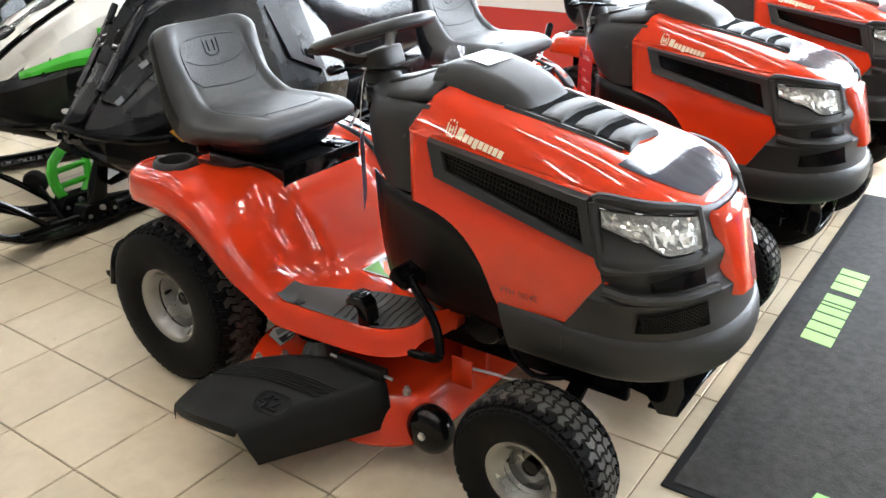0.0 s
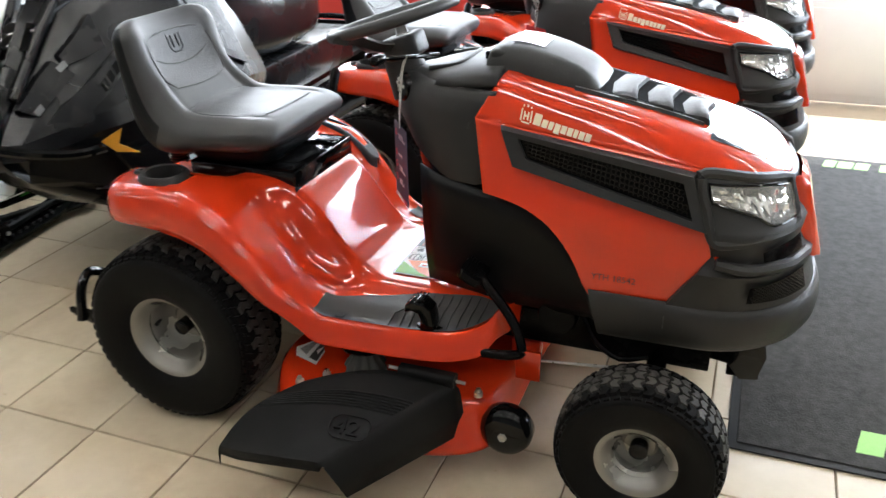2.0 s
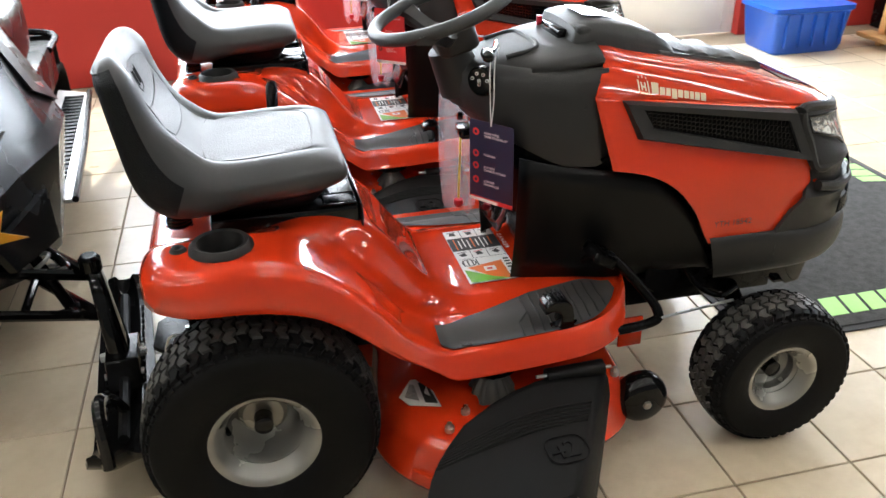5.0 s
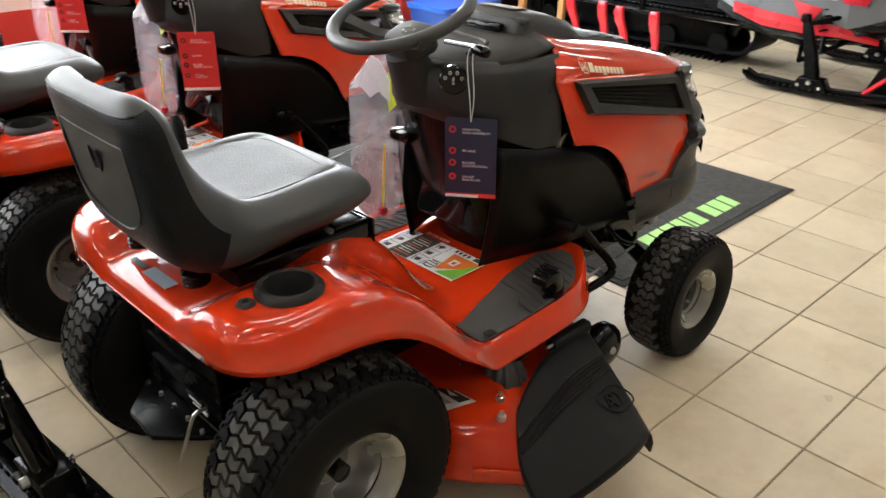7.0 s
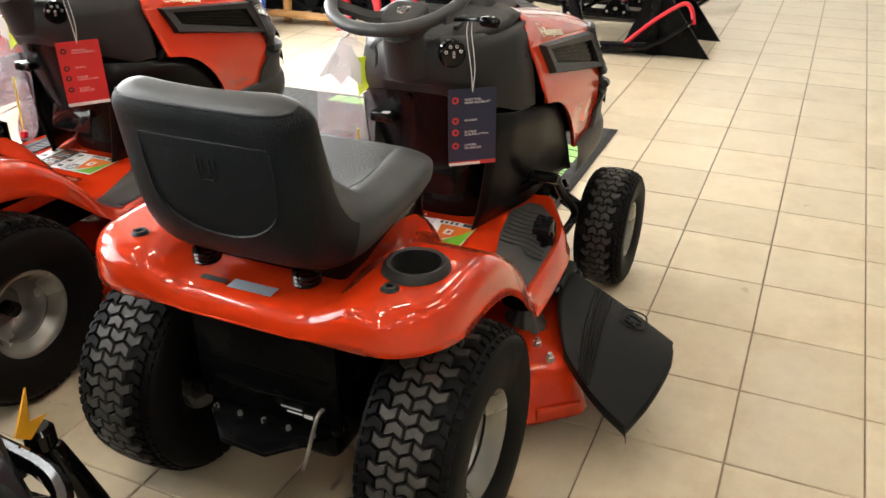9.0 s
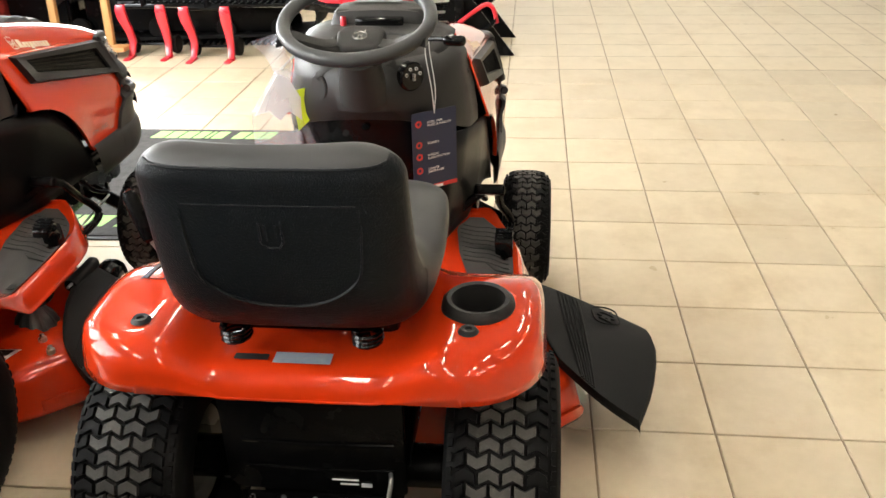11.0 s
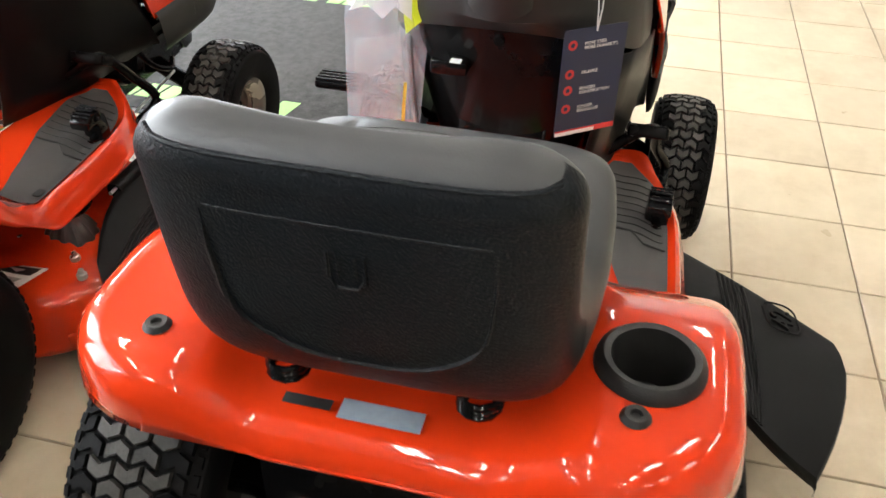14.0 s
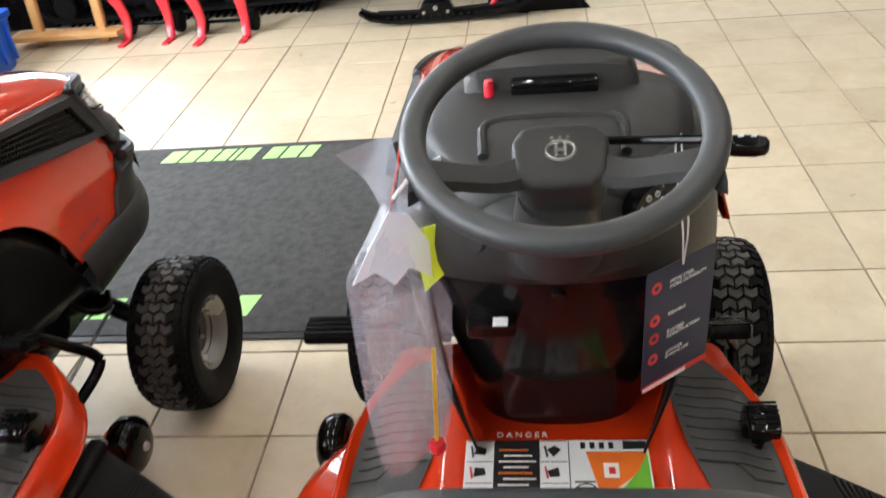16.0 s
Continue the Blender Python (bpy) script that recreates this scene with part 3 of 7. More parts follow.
    for x, w, h in ((0.775, 0.105, 0.0), (0.785, 0.112, 0.036), (0.82, 0.115, 0.048), (0.87, 0.115, 0.053), (0.93, 0.112, 0.050), (0.985, 0.106, 0.041), (1.015, 0.102, 0.029), (1.035, 0.10, 0.014), (1.045, 0.098, 0.002)):
        z = DOME_T(x)
        rows.append([(x, y * w, z - 0.012 + (h + 0.012) * q) for y, q in ((-1.12, 0), (-1.05, 0.55), (-0.9, 0.93), (-0.6, 1), (0, 1.04), (0.6, 1), (0.9, 0.93), (1.05, 0.55), (1.12, 0))])
    part("air_scoop", sheet(rows), GREY, parent, "dark grey air scoop on the hood", sharp=50)
    part("scoop_label", sheet([[(x, y, DOME_T(x) + 0.054 + 0.002 * (x > 0.83)) for y in (-0.055, 0.0, 0.065)] for x in (0.822, 0.86, 0.90)]), mat("glossy_label", (0.55, 0.57, 0.6), 0.12, var=0.2, scale=40), parent, "shiny printed label")
    tray = [[(x, y * (0.118 - 0.10 * (x - 0.98)), hood_z(x, y * (0.118 - 0.10 * (x - 0.98))) + h) for y, h in ((-1.1, -0.002), (-1.04, 0.007), (-0.96, 0.006), (-0.92, 0.002), (0.92, 0.002), (0.96, 0.006), (1.04, 0.007), (1.1, -0.002))] for x in np.linspace(0.99, 1.275, 10)]
    part("louvre_tray", sheet(tray), GREY, parent, "dark grey louvre panel on the hood", sharp=50)
    for k in range(3):
        x0 = 1.030 + 0.080 * k
        w = 0.10 - 0.012 * k
        rows = []
        for x, h in ((x0 + 0.020, 0.001), (x0 + 0.035, 0.006), (x0 + 0.055, 0.013), (x0 + 0.075, 0.016), (x0 + 0.084, 0.013), (x0 + 0.086, -0.004)):
            z = DOME_T(x)
            rows.append([(x + 0.012 * abs(y), y * w, z - 0.004 + (h + 0.004) * q) for y, q in ((-1.06, 0), (-1, 0.7), (-0.8, 1), (0, 1.05), (0.8, 1), (1, 0.7), (1.06, 0))])
        part("louvre", sheet(rows), GREY, parent, "dark grey hood louvre")
        part("louvre_mesh", sheet([[(x + 0.012 * abs(y), y * w, DOME_T(x) + 0.004) for y in (-1, -0.5, 0, 0.5, 1)] for x in (x0 - 0.008, x0 + 0.030)]), MESH, parent)
    rows = [[(x, y * nose(x), hood_z(x, y * nose(x)) + 0.0018) for y in np.linspace(-0.16, 0.16, 17)] for x in np.linspace(1.295, 1.455, 12)]
    part("hood_sticker", sheet(rows), STICKER, parent, "glossy printed sticker with illegible print")


def fascia_pt(a, z, off=0.0):
    """On the rounded front: a runs from -1 (right) over 0 (nose) to 1 (left)."""
    ph = a * math.pi / 2
    c, s = math.cos(ph), math.sin(ph)
    if z > 0.74:
        # the upper edge sinks towards the nose with the hood
        top = BASE(1.29 + 0.186 * abs(c)) + 0.004
        z = 0.74 + (z - 0.74) * (top - 0.74) / 0.088
    x0, x1 = FLANK_X(z), FRONT_X(z)
    y = math.copysign(abs(s) ** 0.92, s) * SIDE_Y(z)
    x = x0 + (x1 - x0) * abs(c) ** 0.92
    n = Vector((abs(c) + 0.05, s, 0)).normalized()
    return (x + n.x * off, y + n.y * off, z)


def fascia(parent):
    rows = []
    aa = np.linspace(-1, 1, 45)
    for z in (0.828, 0.82, 0.80, 0.77, 0.74, 0.715, 0.70, 0.685, 0.67, 0.64, 0.62, 0.605, 0.59, 0.57, 0.54, 0.515, 0.50):
        off = {0.828: -0.010, 0.82: 0.006, 0.80: 0.008, 0.70: 0.012, 0.685: 0.016, 0.67: 0.010, 0.64: -0.004, 0.62: 0.0, 0.605: 0.016, 0.59: 0.012}.get(z, 0.004)
        row = [fascia_pt(a, z, off) for a in aa]
        if z < 0.65:
            # wings that reach back below the pointed front of the flanks
            xe = 1.240 + 0.092 * max(0.0, z - 0.503) / 0.139
            wing = [(xe + (row[0][0] - xe) * k, row[0][1] - 0.001 + 0.010 * (k == 0), row[0][2]) for k in (0, 0.05, 0.5)]
        else:
            wing = [(row[0][0] - 0.004 * (3 - k), row[0][1] + 0.003 * (3 - k), row[0][2]) for k in range(3)]
        rows.append(wing + row + [(q[0], -q[1], q[2]) for q in reversed(wing)])
    part("front_fascia", sheet(rows), GREY, parent, "dark grey moulded front fascia", sharp=50)
    for side in (-1, 1):
        def grid(a0, a1, zt, zb, na, nz, off):
            """Between two heights that run from the nose end to the rear end."""
            rows = []
            for i in range(na + 1):
                u = i / na
                top, bot = np.interp(u, np.linspace(0, 1, len(zt)), zt), np.interp(u, np.linspace(0, 1, len(zb)), zb)
                rows.append([fascia_pt(side * (a0 + (a1 - a0) * u), bot + (top - bot) * j / nz, off) for j in range(nz + 1)])
            return rows
        bowl, jit = grid(0.31, 0.95, (0.790, 0.797, 0.797, 0.795), (0.709, 0.708, 0.710, 0.738, 0.752, 0.766), 22, 7, 0.007), random.Random(11)
        bowl = [[(p[0] + jit.uniform(-0.004, 0.001), p[1] - side * jit.uniform(-0.001, 0.004), p[2]) for p in r] for r in bowl]
        lamp = part("headlight", sheet(bowl), CHROME, parent, "headlight reflector bowl behind a clear lens", sharp=10)
        part("lens", sheet(grid(0.305, 0.955, (0.793, 0.80, 0.80, 0.797), (0.706, 0.705, 0.707, 0.735, 0.749, 0.763), 16, 4, 0.013)), LENS, lamp, "clear headlight lens")
        rim = grid(0.30, 0.96, (0.795, 0.802, 0.802, 0.799), (0.703, 0.702, 0.704, 0.732, 0.746, 0.760), 16, 4, 0.010)
        edge = [*rim[0], *[r[-1] for r in rim[1:]], *reversed(rim[-1][:-1]), *[r[0] for r in reversed(rim[1:-1])]]
        part("lamp_gasket", tube(edge, 0.0032, 6, closed=True), BLACKP, lamp)
        bz = [fascia_pt(side * a, z, 0.006) for a, z in ((0.30, 0.818), (0.65, 0.822), (0.97, 0.820), (1.0, 0.79), (1.0, 0.74), (1.0, 0.68), (0.9, 0.675), (0.6, 0.682), (0.32, 0.685), (0.29, 0.74))]
        part("lamp_bezel", tube(bz, 0.012, 8, smooth=4, closed=True), GREY, lamp, "dark grey lamp surround")
        for name, a1, zt, zb in (("upper_slot", 0.70, (0.672, 0.668, 0.660), (0.638, 0.638, 0.640)), ("lower_slot", 0.76, (0.600, 0.592, 0.582), (0.548, 0.545, 0.545))):
            slot = part(name, sheet(grid(0.34, a1, zt, zb, 10, 2, 0.0185)), MESH, parent, "black mesh air slot")
            cells = bmesh.new()
            for i in range(15):
                for j in range(4):
                    u = (i + 0.5 + 0.5 * (j % 2)) / 16
                    top, bot = np.interp(u, [0, 0.5, 1], zt), np.interp(u, [0, 0.5, 1], zb)
                    z = bot + (top - bot) * (j + 0.5) / 4
                    c0, hz, ha = 0.34 + (a1 - 0.34) * u, (top - bot) / 8, (a1 - 0.34) / 36
                    ring = [fascia_pt(side * (c0 + ha * math.cos(k)), z + hz * math.sin(k), 0.0205) for k in np.linspace(0, 2 * math.pi, 7)[:-1]]
                    inner = [fascia_pt(side * (c0 + 0.72 * ha * math.cos(k)), z + 0.72 * hz * math.sin(k), 0.0205) for k in np.linspace(0, 2 * math.pi, 7)[:-1]]
                    sheet([ring, inner], close_v=True, bm=cells)
            part("honeycomb", cells, BLACKP, slot)
        part("fascia_ridge", tube([fascia_pt(side * a, z, 0.012) for a, z in ((0.25, 0.615), (0.5, 0.617), (0.8, 0.622), (1.0, 0.632))], [0.013] * 13, 8, smooth=4), GREY, parent, "moulded ridge across the fascia")
    # bumper that wraps the front
    rows = []
    for z, o in ((0.512, -0.03), (0.522, -0.004), (0.516, 0.010), (0.495, 0.016), (0.47, 0.017), (0.44, 0.013), (0.42, 0.006), (0.408, -0.006), (0.403, -0.03)):
        row = [(1.083 + (0.508 - z) * 0.25, -SIDE_Y(z) - o * 0.3 + 0.002, z), (1.16, -SIDE_Y(z) - o * 0.45, z), (1.24, -SIDE_Y(z) - o * 0.6, z)]
        for a in np.linspace(-1, 1, 33):
            row.append((*fascia_pt(a, min(z, 0.508), o)[:2], z))
        row += [(q[0], -q[1], z) for q in (row[2], row[1], row[0])]
        rows.append(row)
    part("bumper", sheet(rows), GREY, parent, "dark grey plastic bumper", sharp=55)
    for side in (-1, 1):
        part("bumper_seam", tube([(1.252, side * (SIDE_Y(z) + o), z) for z, o in ((0.512, 0.005), (0.49, 0.0105), (0.46, 0.0105))], 0.0016, 5), INK, parent, "joint in the bumper")


# profile of the seat from its front lip to below the rolled top: upper side, lower side, half width
SEAT_U = [(0.245, 0.758), (0.236, 0.781), (0.193, 0.796), (0.11, 0.791), (0.02, 0.786), (-0.042, 0.79), (-0.085, 0.82), (-0.114, 0.87), (-0.139, 0.93), (-0.154, 0.98)]
SEAT_L = [(0.243, 0.740), (0.230, 0.722), (0.187, 0.708), (0.12, 0.700), (0.02, 0.694), (-0.07, 0.672), (-0.150, 0.676), (-0.202, 0.738), (-0.222, 0.85), (-0.235, 0.955)]
SEAT_W = [0.185, 0.205, 0.222, 0.230, 0.231, 0.224, 0.212, 0.206, 0.204, 0.202]
SEAT_TOP = 9 / 11


def seat_frame(t):
    """Centre, outward normal, half width and half thickness of the seat's section; past SEAT_TOP it closes in a roll."""
    u, l = SEAT_LINES
    k = min(t, SEAT_TOP) * 44
    i = min(int(k), len(u) - 2)
    f = k - i
    pu, pl = u[i].lerp(u[i + 1], f), l[i].lerp(l[i + 1], f)
    cen, n = (pu + pl) / 2, (pu - pl).normalized()
    w = float(np.interp(min(t, SEAT_TOP), np.linspace(0, SEAT_TOP, 10), SEAT_W))
    h = (pu - pl).length / 2
    if t > SEAT_TOP:
        ph = min(1.0, (t - SEAT_TOP) / (1 - SEAT_TOP)) * math.pi / 2
        way = Vector((-n.y, n.x, 0))
        if way.y < 0:
            way = -way
        cen = cen + way * 0.055 * math.sin(ph)
        w -= 0.080 * (1 - math.cos(ph))
        h *= max(0.02, math.cos(ph)) ** 0.75
    return cen, n, w, h


def seat_pt(t, s, top=True, lift=0.0):
    """A place on the seat: t from the front lip to the top of the back, s across."""
    cen, n, w, h = seat_frame(t)
    g = max(0.0, 1 - abs(s) ** 5.0) ** (1 / 2.6)
    puff = 0.010 * math.exp(-((abs(s) - 0.76) / 0.13) ** 2) * sstep(0.12, 0.3, t) + 0.016 * math.exp(-((abs(s) - 0.82) / 0.14) ** 2) * math.exp(-((t - 0.52) / 0.09) ** 2)
    groove = 0.004 * math.exp(-((abs(s) - 0.62) / 0.025) ** 2) * sstep(0.14, 0.2, t) * (1 - sstep(0.76, 0.8, t))
    fade = 1 - sstep(0.80, 0.92, t)
    # the backrest is hollowed between its wings
    hollow = 0.030 * max(0.0, 1 - (s / 0.88) ** 2) * sstep(0.54, 0.74, t) * min(1.0, h / 0.036)
    if top:
        q = cen + n * (h * g - hollow + (puff * fade - groove) * g + lift)
    else:
        q = cen - n * (h * g + lift)
    return (q.x, -0.004 + s * w, q.y)


def seat(parent):
    ts = list(np.linspace(0, SEAT_TOP, 45)) + [SEAT_TOP + (1 - SEAT_TOP) * k / 14 for k in range(1, 15)]
    half = [-1, -0.998, -0.99, -0.97, -0.94, -0.9, -0.84, -0.77, -0.7, -0.65, -0.62, -0.59, -0.5, -0.3, 0, 0.3, 0.5, 0.59, 0.62, 0.65, 0.7, 0.77, 0.84, 0.9, 0.94, 0.97, 0.99, 0.998, 1]
    cols = [(q, True) for q in half] + [(q, False) for q in reversed(half[1:-1])]
    n = len(cols)
    pad, shell = bmesh.new(), bmesh.new()
    for i in range(len(ts) - 1):
        for j in range(n):
            k = (j + 1) % n
            t, sa = (ts[i] + ts[i + 1]) / 2, (abs(cols[j][0]) + abs(cols[k][0])) / 2
            upper = cols[j][1] and cols[k][1]
            if t > 0.905:
                soft = True
            elif t > 0.52:
                soft = upper and sa < 0.985
            else:
                soft = upper or sa > 0.93
            own = pad if soft else shell
            own.faces.new([own.verts.new(seat_pt(ts[p], *cols[q])) for p, q in ((i, j), (i + 1, j), (i + 1, k), (i, k))])
    for t in (0.0, 1.0):
        pad.faces.new([pad.verts.new(seat_pt(t, *q)) for q in cols])
    for own in (pad, shell):
        bmesh.ops.remove_doubles(own, verts=own.verts, dist=2e-5)
    s1 = part("seat_cushion", pad, VINYL, parent, "grey embossed vinyl seat cushion", sharp=80)
    s2 = part("seat_shell", shell, SHELL, parent, "black pebbled seat shell", sharp=80)
    part("top_piping", tube([seat_pt(0.905, q, False, 0.0005) for q in np.linspace(-0.99, 0.99, 30)], 0.0028, 6), SHELL, s2)

    def panel(t0, t1, sw):
        rows = []
        for p in np.linspace(-1, 1, 15):
            row = []
            for q in np.linspace(-1, 1, 19):
                tt, sq = p * math.sqrt(1 - 0.22 * q * q), q * math.sqrt(1 - 0.22 * p * p)
                row.append(seat_pt((t0 + t1) / 2 + (t1 - t0) / 2 * tt, sw * sq, True, 0.0016))
            rows.append(row)
        return sheet(rows)
    part("seat_panel", panel(0.185, 0.49, 0.66), VINYLP, s1, "pebbled grey vinyl panel", sharp=80)
    part("back_panel", panel(0.575, 0.825, 0.66), VINYLP, s1, "pebbled grey vinyl panel", sharp=80)
    part("back_crease", tube([seat_pt(t, s, True, 0.0) for t, s in ((0.725, -0.6), (0.70, -0.35), (0.692, 0), (0.70, 0.35), (0.725, 0.6))], 0.003, 6, smooth=4), GREY, s1, "moulded crease")
    part("back_seam", tube([seat_pt(t, s, True, -0.0005) for t, s in ((0.59, -0.5), (0.575, 0), (0.59, 0.5), (0.64, 0.64), (0.76, 0.64), (0.81, 0.5), (0.825, 0), (0.81, -0.5), (0.76, -0.64), (0.64, -0.64))], 0.0028, 6, smooth=4, closed=True), GREY, s1)
    part("seat_seam", tube([seat_pt(t, s, True, -0.0005) for t, s in ((0.20, -0.5), (0.19, 0), (0.20, 0.5), (0.26, 0.61), (0.40, 0.61), (0.47, 0.55), (0.47, -0.55), (0.40, -0.61), (0.26, -0.61))], 0.0028, 6, smooth=4, closed=True), GREY, s1)
    em = tube([seat_pt(t, s, True, 0.0005) for t, s in ((0.805, -0.13), (0.75, -0.13), (0.735, -0.07), (0.735, 0.07), (0.75, 0.13), (0.805, 0.13))], 0.003, 6)
    for s in (-0.055, 0.055):
        em = tube([seat_pt(0.752, s, True, 0.002), seat_pt(0.80, s, True, 0.002)], 0.0026, 6, bm=em)
    part("embossed_mark", em, SHELL, s1, "embossed plain mark")
    part("rear_panel_line", tube([seat_pt(t, s, False, -0.0008) for t, s in ((0.795, -0.66), (0.75, -0.66), (0.69, -0.60), (0.658, -0.35), (0.646, 0), (0.658, 0.35), (0.69, 0.60), (0.75, 0.66), (0.795, 0.66))], [0.002] * 11 + [0.0038] * 11 + [0.0042] * 11 + [0.0038] * 5 + [0.002] * 3, 6, smooth=5), SHELL, s2, "moulded outline on the seat back")
    part("rear_panel_line", tube([seat_pt(0.80, s, False, -0.0014) for s in np.linspace(-0.64, 0.64, 15)], 0.0024, 6), SHELL, s2)
    rm = tube([seat_pt(t, s, False, 0.0005) for t, s in ((0.775, -0.085), (0.748, -0.085), (0.738, -0.05), (0.738, 0.05), (0.748, 0.085), (0.775, 0.085))], 0.0022, 6)
    for u in (-0.04, 0.04):
        tube([seat_pt(0.748, u, False, -0.0003), seat_pt(0.772, u, False, -0.0003)], 0.0022, 6, bm=rm)
    part("rear_mark", rm, SHELL, s2, "embossed plain mark")
    br = bmesh.new()
    box(-0.06, 0.268, -0.158, 0.158, 0.598, 0.655, 0.008, bm=br)
    sb = part("seat_bracket", br, BLACKP, parent, "black steel seat bracket")
    for y in (-0.12, 0.12):
        part("seat_rail", box(-0.12, -0.03, y - 0.018, y + 0.018, 0.672, 0.702, 0.005), BLACKP, sb, "black seat rail")
        part("rail_slot", box(0.19, 0.255, y - 0.026, y + 0.026, 0.6555, 0.661, 0.003), BLACKM, sb, "slotted slide plate")
        part("slide_lip", tube([(0.18, y - 0.03, 0.658), (0.262, y - 0.03, 0.658), (0.262, y + 0.03, 0.658), (0.18, y + 0.03, 0.658)], 0.004, 6), BLACKP, sb)
    part("front_plate", box(0.2685, 0.276, -0.165, 0.165, 0.59, 0.660, 0.004), BLACKP, sb)
    pan = loft([[(0.055 + px, py, z) for px, py in rounded(lx, ly, 0.05, 4)] for z, lx, ly in ((0.6555, 0.22, 0.27), (0.664, 0.25, 0.30), (0.69, 0.285, 0.335), (0.735, 0.31, 0.365))])
    part("seat_pan", pan, SHELL, parent, "black moulded seat pan", sharp=50)
    part("rear_bar", box(-0.138, -0.105, -0.155, 0.155, 0.668, 0.694, 0.005), BLACKP, sb)
    for y in (-0.115, 0.115):
        pts = [(-0.125 + 0.024 * math.cos(k * 0.55), y + 0.024 * math.sin(k * 0.55), 0.634 + 0.0007 * k) for k in range(40)]
        part("seat_spring", tube(pts, 0.0045, 6), BLACKP, parent, "black coil spring under the seat")


SEAT_LINES = [smooth_path([(p, q, 0) for p, q in line], 4) for line in (SEAT_U, SEAT_L)]


def dash(parent):
    # upper shroud, bulging to the rear
    rings = []
    for z, xr, k in ((0.722, 0.545, 0.91), (0.76, 0.530, 0.945), (0.82, 0.517, 0.975), (0.87, 0.515, 0.985), (0.905, 0.522, 0.985), (0.922, 0.54, 0.96), (0.930, 0.565, 0.92)):
        W = (hood_y(0.80, min(z, 0.88)) - 0.004) * (k if z < 0.9 else 1)
        ring = []
        for t in np.linspace(-1, 1, 29):
            sy = math.copysign(abs(t) ** 0.8, t)
            px = xr + (0.795 - xr) * (1 - (1 - abs(sy) ** 1.7) ** (1 / 1.7))
            rise = 0.080 * max(0.0, (0.72 - px) / 0.175) * (1 - sstep(0.72, 0.84, z))
            ring.append((px, W * sy * (1 if z < 0.9 else (1 - 0.12 * (z - 0.9) / 0.03)), z + rise))
        for t in np.linspace(0.9, -0.9, 9):
            ring.append((0.83, W * t, z))
        rings.append(ring)
    d = part("dash", loft(rings), GREY, parent, "dark grey dash tower", sharp=50)
    rows = []
    for u in np.linspace(0, 1, 9):
        x = 0.560 + 0.265 * u
        w = 0.115 + 0.075 * sstep(0, 0.7, u)
        rows.append([(x, y * w, 0.925 + 0.052 * u + 0.008 * math.sin(u * 3.1) - 0.03 * abs(y) ** 4) for y in np.linspace(-1, 1, 15)])
    solid(part("dash_top", sheet(rows), GREY, parent, "dark grey instrument panel", sharp=60), 0.02)
    hb = bmesh.new()
    box(0.785, 0.83, -0.115, 0.115, 0.935, 1.004, 0.014, 3, bm=hb)
    part("dash_hood", hb, GREY, d, "raised lip behind the hood")
    part("gauge_window", box(0.760, 0.792, -0.065, 0.055, 0.965, 0.988, 0.005), BLACKP, d, "black display window")
    part("tray_ridge", tube([(0.63, -0.09, 0.943), (0.70, -0.085, 0.957), (0.71, 0.0, 0.961), (0.70, 0.085, 0.957), (0.63, 0.09, 0.943)], 0.007, 8, smooth=4), GREY, d)
    part("start_button", moved(lathe([(0, 0.969), (0.006, 0.969), (0.0075, 0.965), (0.0075, 0.94)], 14, "z"), Matrix.Translation((0.768, 0.085, 0.022))), DKRED, d, "small red knob")
    for side in (-1, 1):
        q = [[(x, side * (0.2 + 0.012 - 0.03 * abs(z - 0.855) / 0.04 + (x - 0.72) * 0.35), z) for z in (0.818, 0.828, 0.85, 0.872, 0.882)] for x in np.linspace(0.665, 0.775, 7)]
        part("flank_panel", sheet(q), GREY, d, "raised moulded panel")
    # right rear flank with the ignition
    ig = lathe([(0, -0.012), (0.030, -0.012), (0.034, -0.008), (0.034, 0.006)], 26, "x")
    ign = part("ignition_switch", moved(ig, Matrix.Translation((0.570, -0.105, 0.898)) @ pose(0, 0, 0, 0, 0, 44)), BLACKP, parent, "round black ignition switch")
    for k in range(4):
        a = radians(20 + 48 * k)
        dot = lathe([(0.0022, -0.002), (0.0042, -0.002), (0.0042, 0.002)], 10, "x")
        part("switch_mark", moved(dot, Matrix.Translation((0.570, -0.105, 0.898)) @ pose(0, 0, 0, 0, 0, 44) @ Matrix.Translation((-0.0125, 0.02 * math.cos(a), 0.02 * math.sin(a)))), CORD, ign)
    part("key_slot", moved(box(-0.02, -0.012, -0.003, 0.003, -0.008, 0.008, 0.002), Matrix.Translation((0.570, -0.105, 0.898)) @ pose(0, 0, 0, 0, 0, 44)), STEEL, ign)
    ob = lathe([(0, -0.006), (0.028, -0.006), (0.031, -0.003), (0.031, 0.006)], 24, "x")
    part("blank_cover", moved(ob, Matrix.Translation((0.572, 0.108, 0.870)) @ pose(0, 0, 0, 0, 0, -44)), GREY, parent, "round blank cover")
    # choke and throttle lever
    lv = tube([(0.625, -0.02, 0.962), (0.60, -0.10, 0.972), (0.575, -0.17, 0.982), (0.553, -0.200, 0.985)], 0.0055, 8)
    t = part("throttle_lever", lv, BLACKP, parent, "black throttle lever")
    knob = lathe([(0, -0.026), (0.007, -0.025), (0.011, -0.021), (0.0125, -0.012), (0.0125, 0.012), (0.011, 0.021), (0.007, 0.025), (0, 0.026)], 18)
    at = Matrix.Translation((0.549, -0.211, 0.984)) @ pose(0, 0, 0, 0, 0, -8)
    k = part("throttle_knob", moved(knob, at), BLACKP, t, "black throttle knob with white marks")
